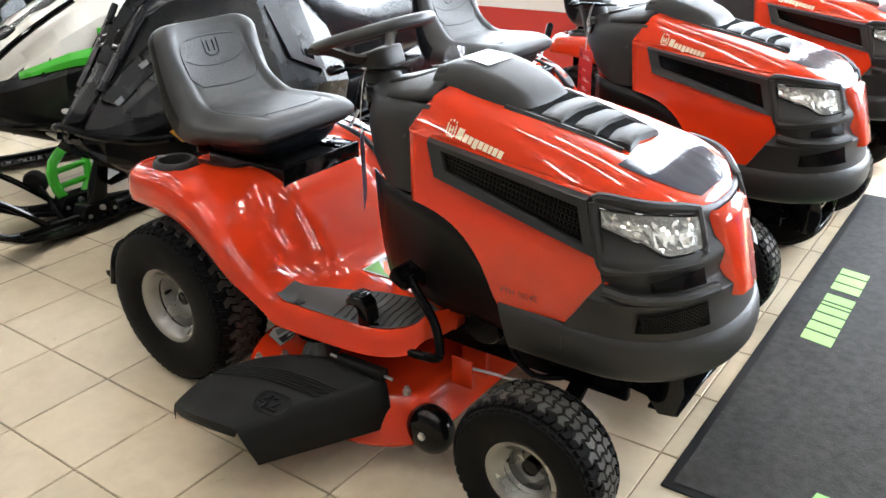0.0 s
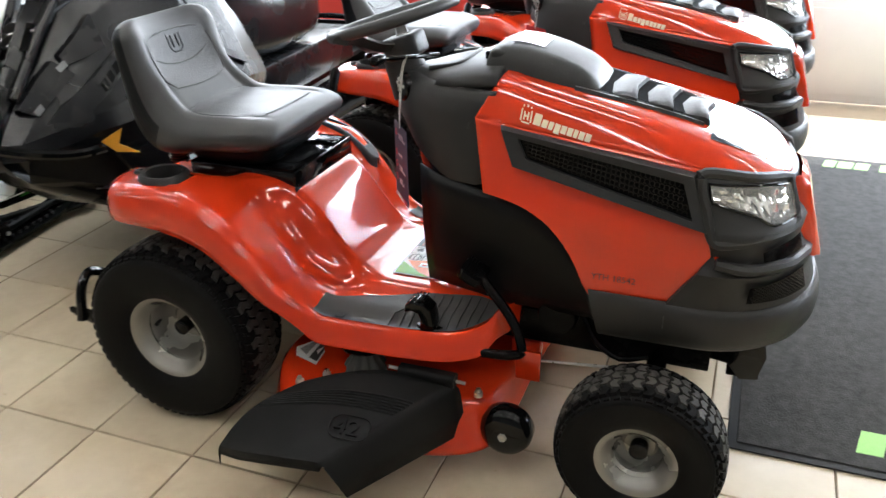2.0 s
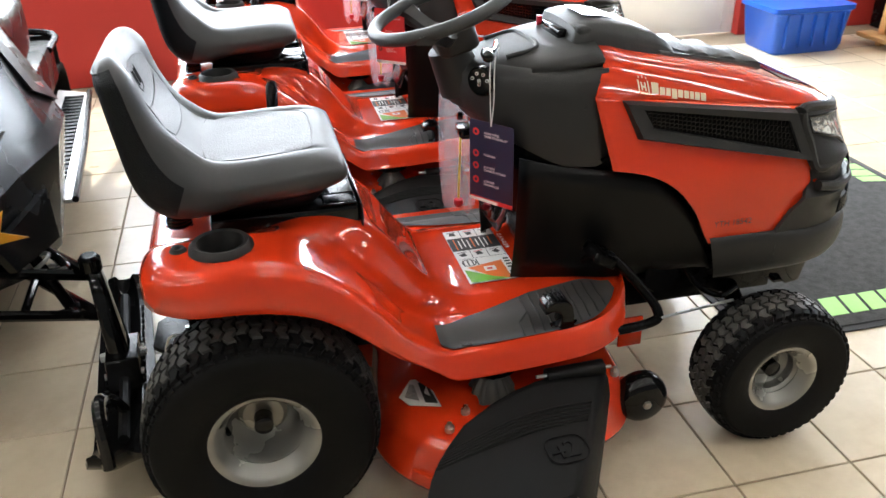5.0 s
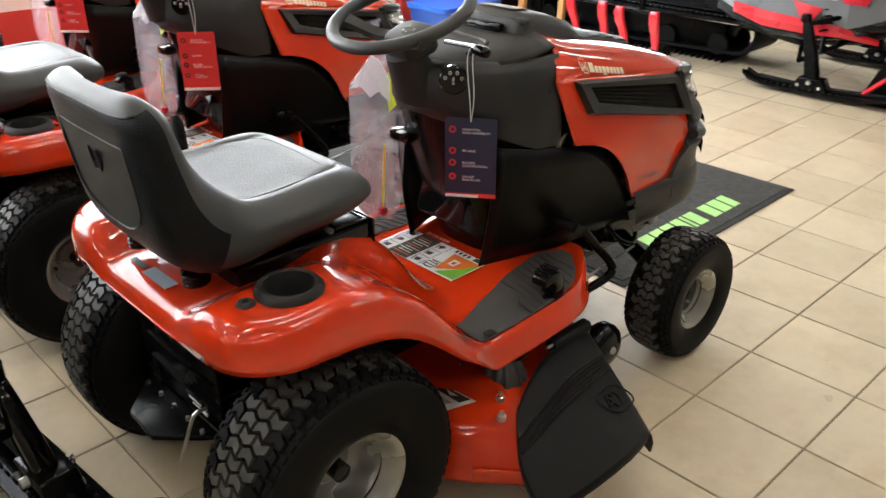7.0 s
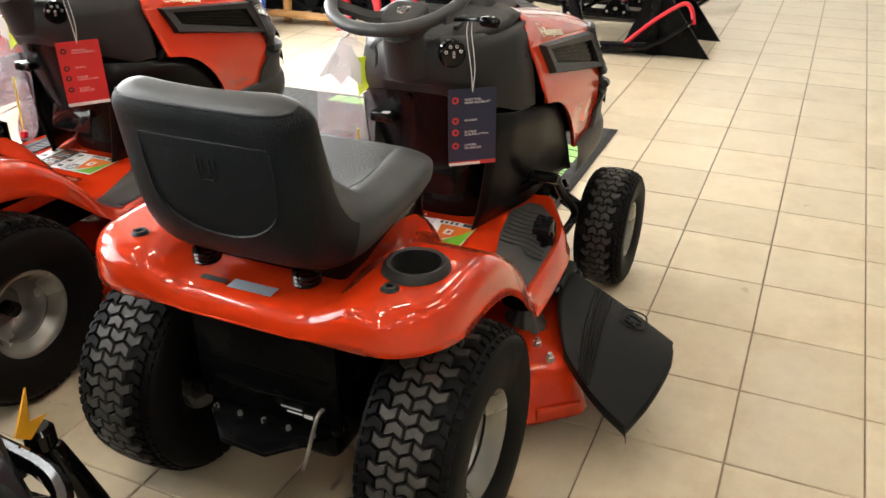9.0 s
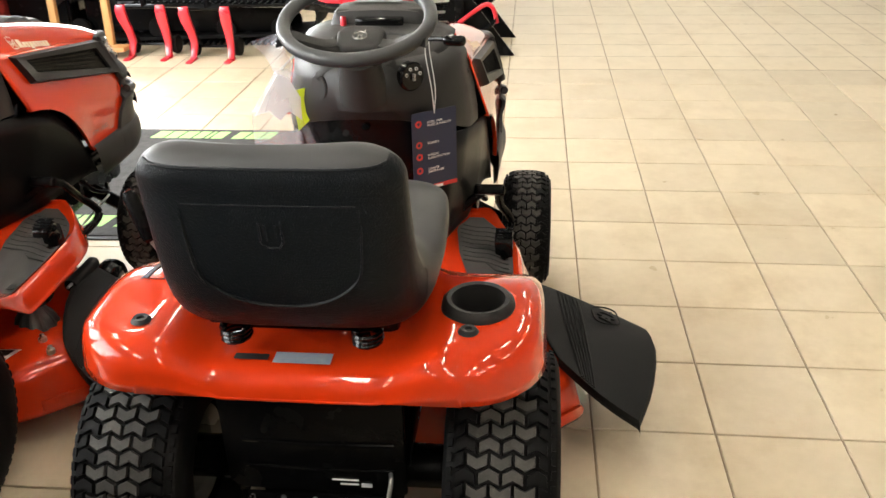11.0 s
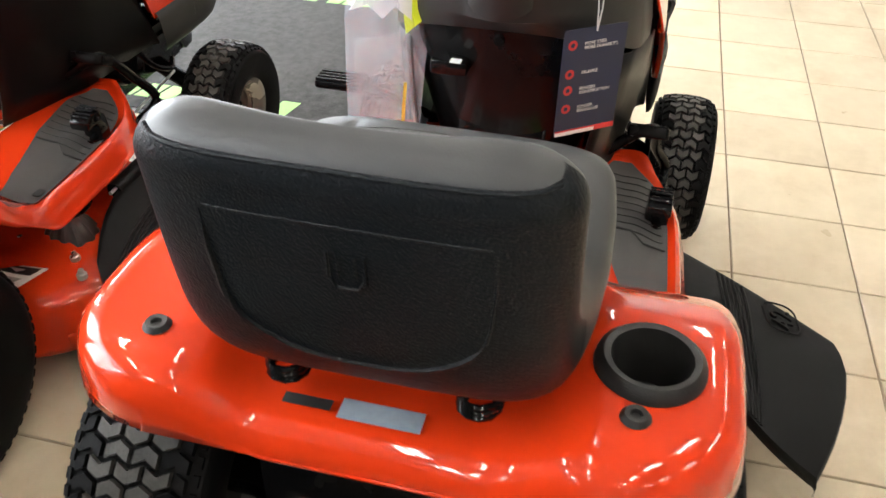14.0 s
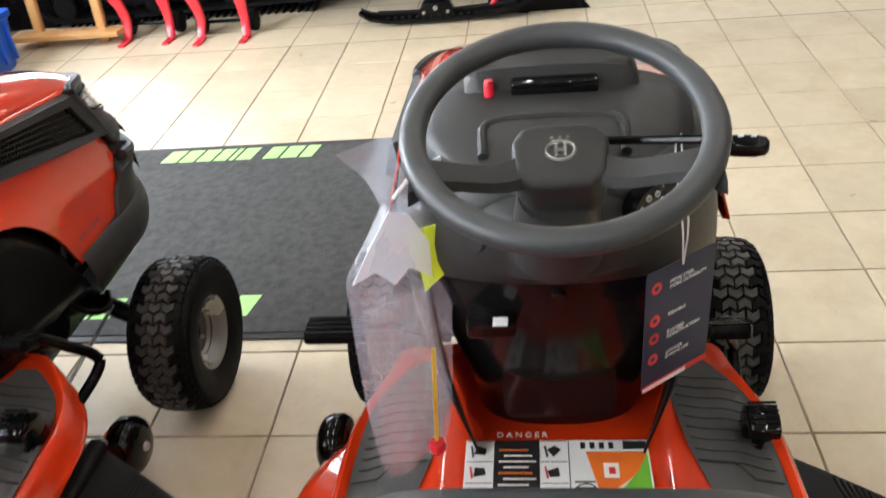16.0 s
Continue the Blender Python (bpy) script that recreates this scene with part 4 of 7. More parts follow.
    for q in (-0.008, 0.006):
        part("knob_mark", moved(box(-0.003, 0.003, q - 0.003, q + 0.003, 0.0122, 0.0132, 0), at), CORD, k)
    # lower glossy panel
    rings = []
    wt = (hood_y(0.80, 0.722) - 0.004) * 0.91 - 0.006
    for z, xr, k, p in ((0.395, 0.705, 0.0, 2.6), (0.43, 0.690, 0.04, 2.6), (0.50, 0.660, 0.15, 2.5), (0.60, 0.618, 0.42, 2.3), (0.68, 0.582, 0.75, 2.0), (0.735, 0.553, 1.0, 1.75)):
        W, ring = 0.140 + (wt - 0.140) * k, []
        for t in np.linspace(-1, 1, 29):
            sy = math.copysign(abs(t) ** 0.8, t)
            px = xr + (0.80 - xr) * (1 - (1 - abs(sy) ** p) ** (1 / p))
            ring.append((px, W * sy, z + 0.080 * max(0.0, (0.72 - px) / 0.175) * sstep(0.60, 0.735, z)))
        for t in np.linspace(0.9, -0.9, 9):
            ring.append((0.88, W * t, z))
        rings.append(ring)
    low = part("lower_panel", loft(rings), BLACKS, parent, "glossy black lower dash panel", sharp=50)
    part("panel_recess", moved(prism(rounded(0.17, 0.12, 0.02), -0.003, 0.003, 0.002), Matrix.Translation((0.638, 0, 0.555)) @ pose(0, 0, 0, 90, 0, 90) @ pose(0, 0, 0, 20, 0, 0)), BLACKP, low, "recessed black panel")
    sc = lathe([(0, -0.008), (0.008, -0.008), (0.010, -0.004), (0.010, 0.004)], 12, "x")
    part("panel_screw", moved(sc, Matrix.Translation((0.545, 0.0, 0.785))), BLACKP, low)
    pb = box(0.562, 0.63, 0.058, 0.125, 0.70, 0.728, 0.006)
    brake = part("parking_brake", pb, BLACKP, parent, "black parking brake catch")
    part("brake_symbol", box(0.556, 0.574, 0.068, 0.088, 0.7285, 0.7295, 0), WHITE, brake)
    # black engine side panels
    for side in (-1, 1):
        rows = []
        for u in np.linspace(0, 1, 16):
            x = 0.635 + 0.470 * u
            top = float(np.interp(x, [0.62, 0.70, 0.82, 0.90, 0.95, 1.0, 1.04, 1.07, 1.105], [0.735, 0.725, 0.708, 0.695, 0.675, 0.63, 0.575, 0.515, 0.43]))
            bot = 0.40 + 0.02 * u
            high = float(np.interp(x, [0.62, 0.70, 0.80, 0.86, 1.10], [0.170, 0.222, 0.243, 0.254, 0.268]))
            foot = float(np.interp(x, [0.62, 0.70, 0.80, 0.86, 1.10], [0.128, 0.158, 0.190, 0.215, 0.240]))
            rows.append([(x, side * (foot + (high - foot) * v ** 0.8 + 0.008 * math.sin(3.1 * v)), bot + (top - bot) * v) for v in np.linspace(0, 1, 7)])
        sp = part("side_panel", sheet(rows), BLACKT, parent, "black engine side panel", sharp=60)
        solid(sp, 0.004)
    eng = bmesh.new()
    box(0.84, 1.22, -0.17, 0.17, 0.42, 0.78, 0.03, 3, bm=eng)
    e = part("engine", eng, BLACKM, parent, "dark engine block behind the panels")
    for k in range(9):
        part("cooling_fin", box(0.86 + 0.04 * k, 0.872 + 0.04 * k, -0.20, 0.20, 0.50, 0.66, 0.003, 1), BLACKM, e)


def steering(parent):
    m = Matrix.Translation((0.527, -0.005, 0.986)) @ pose(0, 0, 0, 0, -17.5, 0)
    R, up = 0.160, 0.060
    pts = [(R * math.cos(a) - 0.008, R * math.sin(a), up) for a in np.linspace(0, 2 * math.pi, 49)[:-1]]
    w = part("steering_wheel", moved(tube(pts, 0.015, 12, closed=True), m), VINYL, parent, "dark grey moulded steering wheel")
    hub = prism([(-0.05, -0.034), (-0.03, -0.05), (0.02, -0.056), (0.042, -0.045), (0.048, -0.03), (0.048, 0.03), (0.042, 0.045), (0.02, 0.056), (-0.03, 0.05), (-0.05, 0.034)], -0.04, 0.016, 0.009, 3)
    part("wheel_hub", moved(hub, m), GREY, w, "dark grey wheel hub")
    for sg in (-1, 1):
        rows = []
        for u in np.linspace(0, 1, 8):
            y = sg * (0.04 + 0.118 * u)
            wd = 0.027 - 0.008 * math.sin(3.1 * u) + 0.008 * max(0, u - 0.7) / 0.3
            zc = 0.002 + (up - 0.010) * sstep(0.1, 1.0, u)
            xc = -0.016 - 0.058 * u
            rows.append([(xc + wd, y, zc), (xc + wd * 0.7, y, zc + 0.010), (xc - wd * 0.7, y, zc + 0.010), (xc - wd, y, zc), (xc, y, zc - 0.014)])
        part("spoke", moved(loft(rows), m), GREY, w, "dark grey wheel spoke")
    bd = tube([(0.001 + 0.015 * math.cos(a), 0.016 * math.sin(a), 0.0165) for a in np.linspace(0, 2 * math.pi, 25)[:-1]], 0.0022, 6, closed=True)
    badge = part("wheel_badge", moved(bd, m), RIM, w, "silver ring-shaped badge")
    for q in (-0.005, 0.005):
        part("badge_bar", moved(box(-0.009, 0.011, q - 0.0018, q + 0.0018, 0.0158, 0.0182, 0), m), RIM, badge)
    part("badge_bar", moved(box(-0.001, 0.003, -0.0032, 0.0032, 0.0158, 0.0182, 0), m), RIM, badge)
    for q in (-0.009, 0.0, 0.009):
        part("badge_stud", moved(box(0.0185, 0.0225, q - 0.0018, q + 0.0018, 0.0158, 0.0182, 0), m), RIM, badge)
    part("steering_column", tube([(0.512, 0, 0.955), (0.555, 0, 0.86)], [0.045, 0.06], 20), GREY, parent, "dark grey column cover")


def deck(parent):
    # pressed shell in plan, half from the front round the right to the rear
    out = [(0.90, 0.0), (0.90, -0.16), (0.90, -0.26), (0.885, -0.335), (0.845, -0.39), (0.77, -0.43), (0.65, -0.46), (0.50, -0.50), (0.415, -0.535), (0.36, -0.49), (0.285, -0.40), (0.25, -0.30), (0.26, -0.18), (0.285, 0.0),
           (0.255, 0.2), (0.25, 0.32), (0.29, 0.44), (0.40, 0.53), (0.58, 0.55), (0.76, 0.53), (0.88, 0.46), (0.935, 0.35), (0.925, 0.24), (0.905, 0.14)]
    pts = smooth_path([(x, y, 0) for x, y in out] + [(out[0][0], out[0][1], 0)], 4)[:-1]
    cx, cy = 0.59, 0.0
    rows = []
    for k, z in ((1.0, 0.072), (1.005, 0.085), (0.985, 0.10), (0.955, 0.16), (0.93, 0.19), (0.88, 0.205), (0.70, 0.21), (0.66, 0.222), (0.60, 0.228), (0.3, 0.23), (0.01, 0.23)):
        rows.append([(cx + (p.x - cx) * k, cy + (p.y - cy) * k, z) for p in pts])
    d = part("mower_deck", sheet(rows, close_v=True), RED, parent, "glossy orange-red pressed mower deck", sharp=50)
    solid(d, 0.004)
    part("wheel_bracket", box(0.85, 0.94, -0.315, -0.285, 0.115, 0.155, 0.004), RED, d)
    part("wheel_bracket", box(0.86, 0.95, 0.40, 0.43, 0.115, 0.155, 0.004), RED, d)
    part("lift_bracket", moved(box(-0.06, 0.06, -0.005, 0.005, -0.016, 0.016, 0.003), Matrix.Translation((0.352, -0.482, 0.10)) @ pose(0, 0, 0, 0, 0, -48)), RED, d)
    part("link_bracket", box(0.90, 0.965, -0.226, -0.218, 0.20, 0.285, 0.003), RED, d)
    part("front_hanger", box(0.86, 0.94, -0.12, -0.10, 0.17, 0.25, 0.004), RED, d)
    for y, sg in ((-0.345, -1), (0.47, 1)):
        x = 0.935
        prof = [(0.0, 0.034), (0.012, 0.036), (0.045, 0.032), (0.060, 0.022), (0.067, 0.008), (0.067, -0.018), (0.058, -0.03), (0.0, -0.034)]
        gw = part("gauge_wheel", moved(lathe(prof, 28), Matrix.Translation((x - 0.02, y, 0.13)) @ pose(0, 0, 0, 0, 0, 180 if sg < 0 else 0)), BLACKP, parent, "black plastic gauge wheel")
        part("wheel_bolt", moved(lathe([(0, 0.042), (0.010, 0.042), (0.012, 0.036), (0.012, 0.02)], 6), Matrix.Translation((x - 0.02, y, 0.13)) @ pose(0, 0, 0, 0, 0, 180 if sg < 0 else 0)), STEEL, gw, "bright steel bolt head")
    # spindle cover, bolts
    rows = []
    for z, r, f in ((0.205, 0.056, 0.006), (0.212, 0.055, 0.006), (0.235, 0.044, 0.006), (0.258, 0.030, 0.003), (0.268, 0.024, 0.0), (0.285, 0.022, 0.0)):
        rows.append([((r + f * (k % 4 < 2)) * math.cos(k * math.pi / 22), (r + f * (k % 4 < 2)) * math.sin(k * math.pi / 22), z) for k in range(44)])
    sp = loft(rows)
    part("blade_spindle", moved(sp, Matrix.Translation((0.53, -0.325, 0))), mat("cast_aluminium", (0.1, 0.1, 0.095), 0.4, metal=0.6, var=0.3, scale=40), d, "ribbed cast spindle housing")
    part("spindle_pulley", moved(lathe([(0, 0.31), (0.062, 0.31), (0.064, 0.304), (0.05, 0.297), (0.064, 0.29), (0.06, 0.284), (0, 0.284)], 28, "z"), Matrix.Translation((0.53, -0.325, 0))), BLACKM, d, "black belt pulley")
    for x, y in ((0.40, -0.44), (0.47, -0.24), (0.45, -0.39), (0.84, -0.34)):
        b = lathe([(0, 0.022), (0.006, 0.022), (0.007, 0.014), (0.011, 0.012), (0.011, 0.0)], 8, "z")
        part("deck_bolt", moved(b, Matrix.Translation((x, y, 0.207))), STEEL, d)
    lift = 0.2125
    w = part("warning_sticker", prism([(0.312, -0.300), (0.330, -0.335), (0.401, -0.358), (0.389, -0.241), (0.350, -0.241)], lift, lift + 0.0012), WHITE, d, "white warning sticker with illegible print")
    part("sticker_print", prism([(0.368, -0.335), (0.396, -0.345), (0.386, -0.252), (0.366, -0.258)], lift + 0.0014, lift + 0.0018), INK, w)
    part("sticker_print", prism([(0.325, -0.305), (0.355, -0.325), (0.355, -0.262), (0.345, -0.258)], lift + 0.0014, lift + 0.0018), mat("grey_print", (0.3, 0.3, 0.28), 0.4, var=0.6, scale=120), w)
    part("sticker_print", prism([(0.372, -0.30), (0.384, -0.315), (0.383, -0.275)], lift + 0.002, lift + 0.0024), WHITE, w)


def chute(parent):
    """Sloping deflector over the discharge opening, with a front wall that turns down."""
    inner = smooth_path([(0.800, -0.372, 0.250), (0.70, -0.378, 0.262), (0.60, -0.395, 0.266), (0.50, -0.430, 0.254), (0.425, -0.465, 0.236)], 4)
    outer = smooth_path([(0.602, -0.698, 0.214), (0.53, -0.712, 0.218), (0.45, -0.706, 0.203), (0.37, -0.686, 0.176), (0.298, -0.656, 0.149)], 4)

    def surf(u, v, lift=0.0):
        k = min(15.999, max(0.0, u * 16))
        i, f = int(k), k - int(k)
        a, b = inner[i].lerp(inner[i + 1], f), outer[i].lerp(outer[i + 1], f)
        p = a.lerp(b, v)
        return p + Vector((-0.028 * u * u * math.sin(math.pi * v), 0, 0.006 * math.sin(math.pi * v) + lift))

    rows = []
    vs = [0.0, 0.06, 0.15, 0.25, 0.35, 0.45, 0.55, 0.65, 0.75, 0.85, 0.92, 0.97, 1.0, 1.012, 1.014]
    for v in vs:
        fall = 0.0 if v <= 1.0 else (0.010 if v < 1.013 else 0.022)
        lo = Vector((0.816, -0.375, 0.116)).lerp(Vector((0.650, -0.682, 0.121)), v)
        top = surf(0.0, v)
        row = [lo, lo.lerp(top, 0.45) + Vector((0.006, -0.004, 0)), lo.lerp(top, 0.84) + Vector((0.004, -0.003, 0)), lo.lerp(top, 0.95) + Vector((0.0, 0, -0.001))]
        row += [surf(u, v) + Vector((0, 0, -fall)) for u in (0.025, 0.06, 0.15, 0.3, 0.45, 0.6, 0.75, 0.88, 0.96, 0.99, 1.0)]
        row.append(row[-1] + Vector((-0.003, -0.002, -0.010)))
        row.append(row[-1] + Vector((0.0, 0.0, -0.016)))
        rows.append([tuple(q) for q in row])
    c = part("discharge_chute", sheet(rows), CHUTE, parent, "black moulded discharge chute deflector", sharp=40)
    solid(c, 0.005)
    for k in range(6):
        part("chute_rib", tube([surf(u, 0.30 + 0.030 * k, 0.0005) for u in np.linspace(0.05, 0.985, 14)], 0.0034, 6), CHUTE, c)
    part("hinge_pin", tube([(0.622, -0.383, 0.272), (0.815, -0.366, 0.255)], 0.0045, 8), STEEL, c, "bright hinge pin")
    part("chute_hinge", loft([[(x, -0.372 - 0.02 * (0.80 - x) + py, 0.262 + pz) for py, pz in rounded(0.036, 0.034, 0.012, 3)] for x in (0.648, 0.655, 0.785, 0.792)]), CHUTE, c, "moulded hinge barrel")
    o = surf(0.16, 0.66, 0.001)
    along, across = (surf(0.06, 0.66) - surf(0.26, 0.66)).normalized(), (surf(0.16, 0.56) - surf(0.16, 0.76)).normalized()
    up = along.cross(across).normalized()
    across = up.cross(along)
    m = Matrix.Translation(o) @ Matrix((along, across, up)).transposed().to_4x4()
    part("size_number", moved(letters("42", 0.062, 0.003), m @ pose(-0.037, -0.021, 0)), CHUTE, c, "moulded size number")
    part("number_outline", moved(tube([(px, py, 0.001) for px, py in rounded(0.094, 0.068, 0.026, 4)], 0.002, 6, closed=True), m), CHUTE, c)


def chassis(parent):
    f = bmesh.new()
    for y in (-0.15, 0.15):
        box(-0.13, 1.36, y - 0.012, y + 0.012, 0.28, 0.372, 0.004, bm=f)
    box(-0.14, -0.125, -0.17, 0.17, 0.30, 0.565, 0.004, bm=f)
    box(1.10, 1.40, -0.15, 0.15, 0.36, 0.40, 0.006, bm=f)
    part("frame", f, BLACKM, parent, "black painted steel frame")
    hp = prism([(-0.14, -0.15), (-0.14, 0.15), (-0.17, 0.13), (-0.24, 0.055), (-0.245, -0.055), (-0.17, -0.13)], 0.285, 0.297, 0.002)
    hitch = part("hitch_plate", hp, BLACKM, parent, "black hitch plate")
    for y in (-0.12, -0.06, 0.0, 0.06, 0.12):
        part("hitch_bolt", moved(lathe([(0, 0.306), (0.005, 0.306), (0.0055, 0.297)], 6, "z"), Matrix.Translation((-0.165, y, 0))), STEEL, hitch)
    part("release_rod", tube([(-0.16, -0.145, 0.37), (-0.19, -0.15, 0.372), (-0.215, -0.135, 0.29), (-0.225, -0.13, 0.265)], 0.004, 8, smooth=3), STEEL, parent, "bent steel release rod")
    part("towing_label", box(-0.1425, -0.1405, -0.105, -0.085, 0.318, 0.326, 0), WHITE, parent, "small white printed label")
    for z, w in ((0.332, 0.05), (0.322, 0.035)):
        part("label_print", box(-0.1425, -0.1405, -0.08, -0.08 + w, z, z + 0.0025, 0), WHITE, parent)
    for z in (0.36, 0.42):
        part("plate_rib", tube([(-0.141, -0.15, z), (-0.143, 0, z - 0.004), (-0.141, 0.13, z)], 0.004, 6), BLACKP, parent)
    part("plate_edge", tube([(-0.145, -0.06, 0.555), (-0.148, -0.05, 0.535), (-0.148, 0.05, 0.535), (-0.145, 0.06, 0.555)], 0.004, 6), BLACKP, parent)
    tr = bmesh.new()
    box(-0.10, 0.12, -0.13, 0.13, 0.17, 0.33, 0.03, 3, bm=tr)
    tube([(0, -0.33, 0.25), (0, 0.33, 0.25)], 0.045, 16, bm=tr)
    part("transaxle", tr, BLACKM, parent, "black transaxle housing")
    ax = bmesh.new()
    tube([(1.24, -0.31, 0.21), (1.24, -0.15, 0.30), (1.24, 0.15, 0.30), (1.24, 0.31, 0.21)], 0.024, 10, bm=ax)
    for y in (-0.31, 0.31):
        tube([(1.24, y, 0.13), (1.24, y, 0.27)], 0.02, 10, bm=ax)
        tube([(1.24, y, 0.188), (1.24, y * 1.3, 0.188)], 0.013, 10, bm=ax)
    part("front_axle", ax, BLACKM, parent, "black cast front axle")
    part("tie_rod", tube([(0.955, -0.22, 0.262), (1.22, -0.22, 0.29)], 0.004, 8), STEEL, parent, "bright steel link rod")
    guard = bmesh.new()
    for y in (-0.135, 0.135):
        side = prism([(1.30, 0.41), (1.47, 0.41), (1.485, 0.33), (1.47, 0.268), (1.43, 0.262), (1.40, 0.30), (1.33, 0.31), (1.29, 0.33)], -0.006, 0.006, 0.003)
        merge(guard, side, Matrix.Translation((0, y, 0)) @ pose(0, 0, 0, 90, 0, 0))
    box(1.29, 1.345, -0.13, 0.13, 0.295, 0.365, 0.006, bm=guard)
    box(1.40, 1.475, -0.13, 0.13, 0.262, 0.272, 0.003, bm=guard)
    part("front_guard", guard, BLACKP, parent, "black front bracket")
    part("guard_bar", tube([(1.46, -0.13, 0.345), (1.46, 0.13, 0.345)], 0.008, 8), BLACKP, parent)
    hang = tube([(1.06, -0.22, 0.42), (1.10, -0.24, 0.36), (1.16, -0.25, 0.33), (1.22, -0.22, 0.33)], 0.008, 8, smooth=3)
    part("exhaust_pipe", hang, BLACKM, parent)
    muf = lathe([(0, -0.06), (0.045, -0.06), (0.05, -0.05), (0.05, 0.05), (0.045, 0.06), (0, 0.06)], 20)
    part("muffler", moved(muf, Matrix.Translation((1.0, -0.17, 0.40))), BLACKM, parent, "black muffler can")


def foot_controls(parent):
    for side in (-1, 1):
        def pad(u, v, side=side):
            x = 0.405 + 0.455 * u
            wo = FEN_W(x) - 0.037
            wi = float(np.interp(x, [0.40, 0.50, 0.66, 0.80, 0.86], [0.285, 0.25, 0.205, 0.187, 0.19]))
            if x > 0.78:
                k = ((x - 0.78) / 0.08) ** 2
                wo = wo - 0.022 * k
                wi = wi + 0.028 * k
            return x, side * (wi + (wo - wi) * v)
        p = part("foot_pad", fender_patch(pad, 30, 8, 0.0035), PAD, parent, "grey ribbed rubber foot pad", sharp=60)
        rb = bmesh.new()
        for k in range(9):
            u = 0.50 + 0.052 * k
            a = [pad(u, v) for v in np.linspace(0.06, 0.94, 8)]
            tube([(x, y, fender_z(x, y) + 0.004) for x, y in a], 0.0022, 5, bm=rb)
        part("pad_rib", rb, GREY, p)
        step = [pad(u, v) for u, v in ((0.44, 0.97), (0.44, 0.62), (0.50, 0.45), (0.50, 0.03))]
        part("pad_step", tube([(x, y, fender_z(x, y) + 0.0042) for x, y in step], 0.0022, 5), GREY, p)
        x, y = pad(0.14, 0.72)
        part("pad_mark", moved(prism(rounded(0.026, 0.03, 0.006), 0, 0.002), Matrix.Translation((x, y, fender_z(x, y) + 0.0035))), GREY, p, "small moulded mark")
    hook = [(0.652, 0.410), (0.652, 0.430), (0.672, 0.443), (0.700, 0.442), (0.718, 0.426), (0.724, 0.398), (0.726, 0.352), (0.690, 0.352), (0.692, 0.398), (0.686, 0.412), (0.672, 0.416)]
    pd = moved(prism([(p, q) for p, q in hook], -0.024, 0.024, 0.004), Matrix.Translation((0, -0.322, 0)) @ pose(0, 0, 0, 90, 0, 0))
    dp = part("drive_pedal", pd, BLACKP, parent, "black hooked forward drive pedal")
    for k in range(5):
        part("pedal_tread", tube([(0.662 + 0.009 * k, -0.344, 0.4405 + 0.004 * min(k, 2)), (0.662 + 0.009 * k, -0.300, 0.4405 + 0.004 * min(k, 2))], 0.0022, 6), BLACKM, dp)
    part("pedal_base", moved(lathe([(0, 0.010), (0.030, 0.008), (0.034, 0.0), (0.034, -0.012)], 20, "z"), Matrix.Translation((0.708, -0.318, 0.362)) @ Matrix.Diagonal((1.1, 0.6, 1, 1))), BLACKP, dp, "black pedal boot")
    ar = bmesh.new()
    tube([(0.80, -0.20, 0.46), (0.822, -0.26, 0.500), (0.838, -0.295, 0.502), (0.905, -0.305, 0.425), (0.940, -0.330, 0.372), (0.93, -0.335, 0.342), (0.82, -0.32, 0.322), (0.72, -0.29, 0.322)], 0.012, 10, smooth=5, bm=ar)
    arm = part("lift_arm", ar, BLACKM, parent, "black lever arm beside the foot board")
    part("arm_pad", moved(prism(rounded(0.062, 0.085, 0.014, 3), -0.012, 0.012, 0.004), Matrix.Translation((0.806, -0.278, 0.512)) @ pose(0, 0, 0, 0, 28, 0)), BLACKM, arm, "black rubber pedal pad")
    for k in range(4):
        part("pad_tread", moved(box(-0.026 + 0.015 * k, -0.019 + 0.015 * k, -0.038, 0.038, 0.011, 0.015, 0.001, 1), Matrix.Translation((0.806, -0.278, 0.512)) @ pose(0, 0, 0, 0, 28, 0)), BLACKM, arm)
    bp = bmesh.new()
    box(0.742, 0.80, 0.315, 0.425, 0.545, 0.565, 0.008, bm=bp)
    tube([(0.775, 0.35, 0.55), (0.85, 0.30, 0.50), (0.90, 0.20, 0.43)], 0.010, 8, bm=bp)
    dp = part("brake_pedal", bp, BLACKM, parent, "black brake pedal")
    for k in range(4):
        part("pedal_tread", box(0.748 + 0.013 * k, 0.755 + 0.013 * k, 0.318, 0.422, 0.563, 0.569, 0.001, 1), BLACKM, dp)
    # cup holder and plugs
    z = 0.655
    cup = lathe([(0.066, -0.004), (0.064, 0.008), (0.056, 0.016), (0.048, 0.014), (0.046, 0.0), (0.043, -0.07), (0.0, -0.072)], 36, "z")
    part("cup_holder", moved(cup, Matrix.Translation((-0.035, -0.298, z + 0.004))), GREY, parent, "dark grey cup holder set in the fender")
    for y in (-0.286, 0.287):
        g = lathe([(0.0, 0.001), (0.006, 0.001), (0.007, 0.006), (0.013, 0.007), (0.018, 0.0)], 18, "z")
        part("fender_grommet", moved(g, Matrix.Translation((-0.120, y, fender_z(-0.12, y) + 0.001))), GREY, parent, "black rubber plug")
    lb = fender_patch(lambda u, v: (-0.165 + 0.03 * u, -0.055 + 0.10 * v), 2, 4, 0.0035)
    part("serial_plate", lb, mat("grey_blue_plate", (0.25, 0.3, 0.36), 0.35, var=0.25, scale=90), parent, "grey serial plate with illegible print")
    lb = fender_patch(lambda u, v: (-0.158 + 0.016 * u, 0.055 + 0.06 * v), 2, 4, 0.0035)
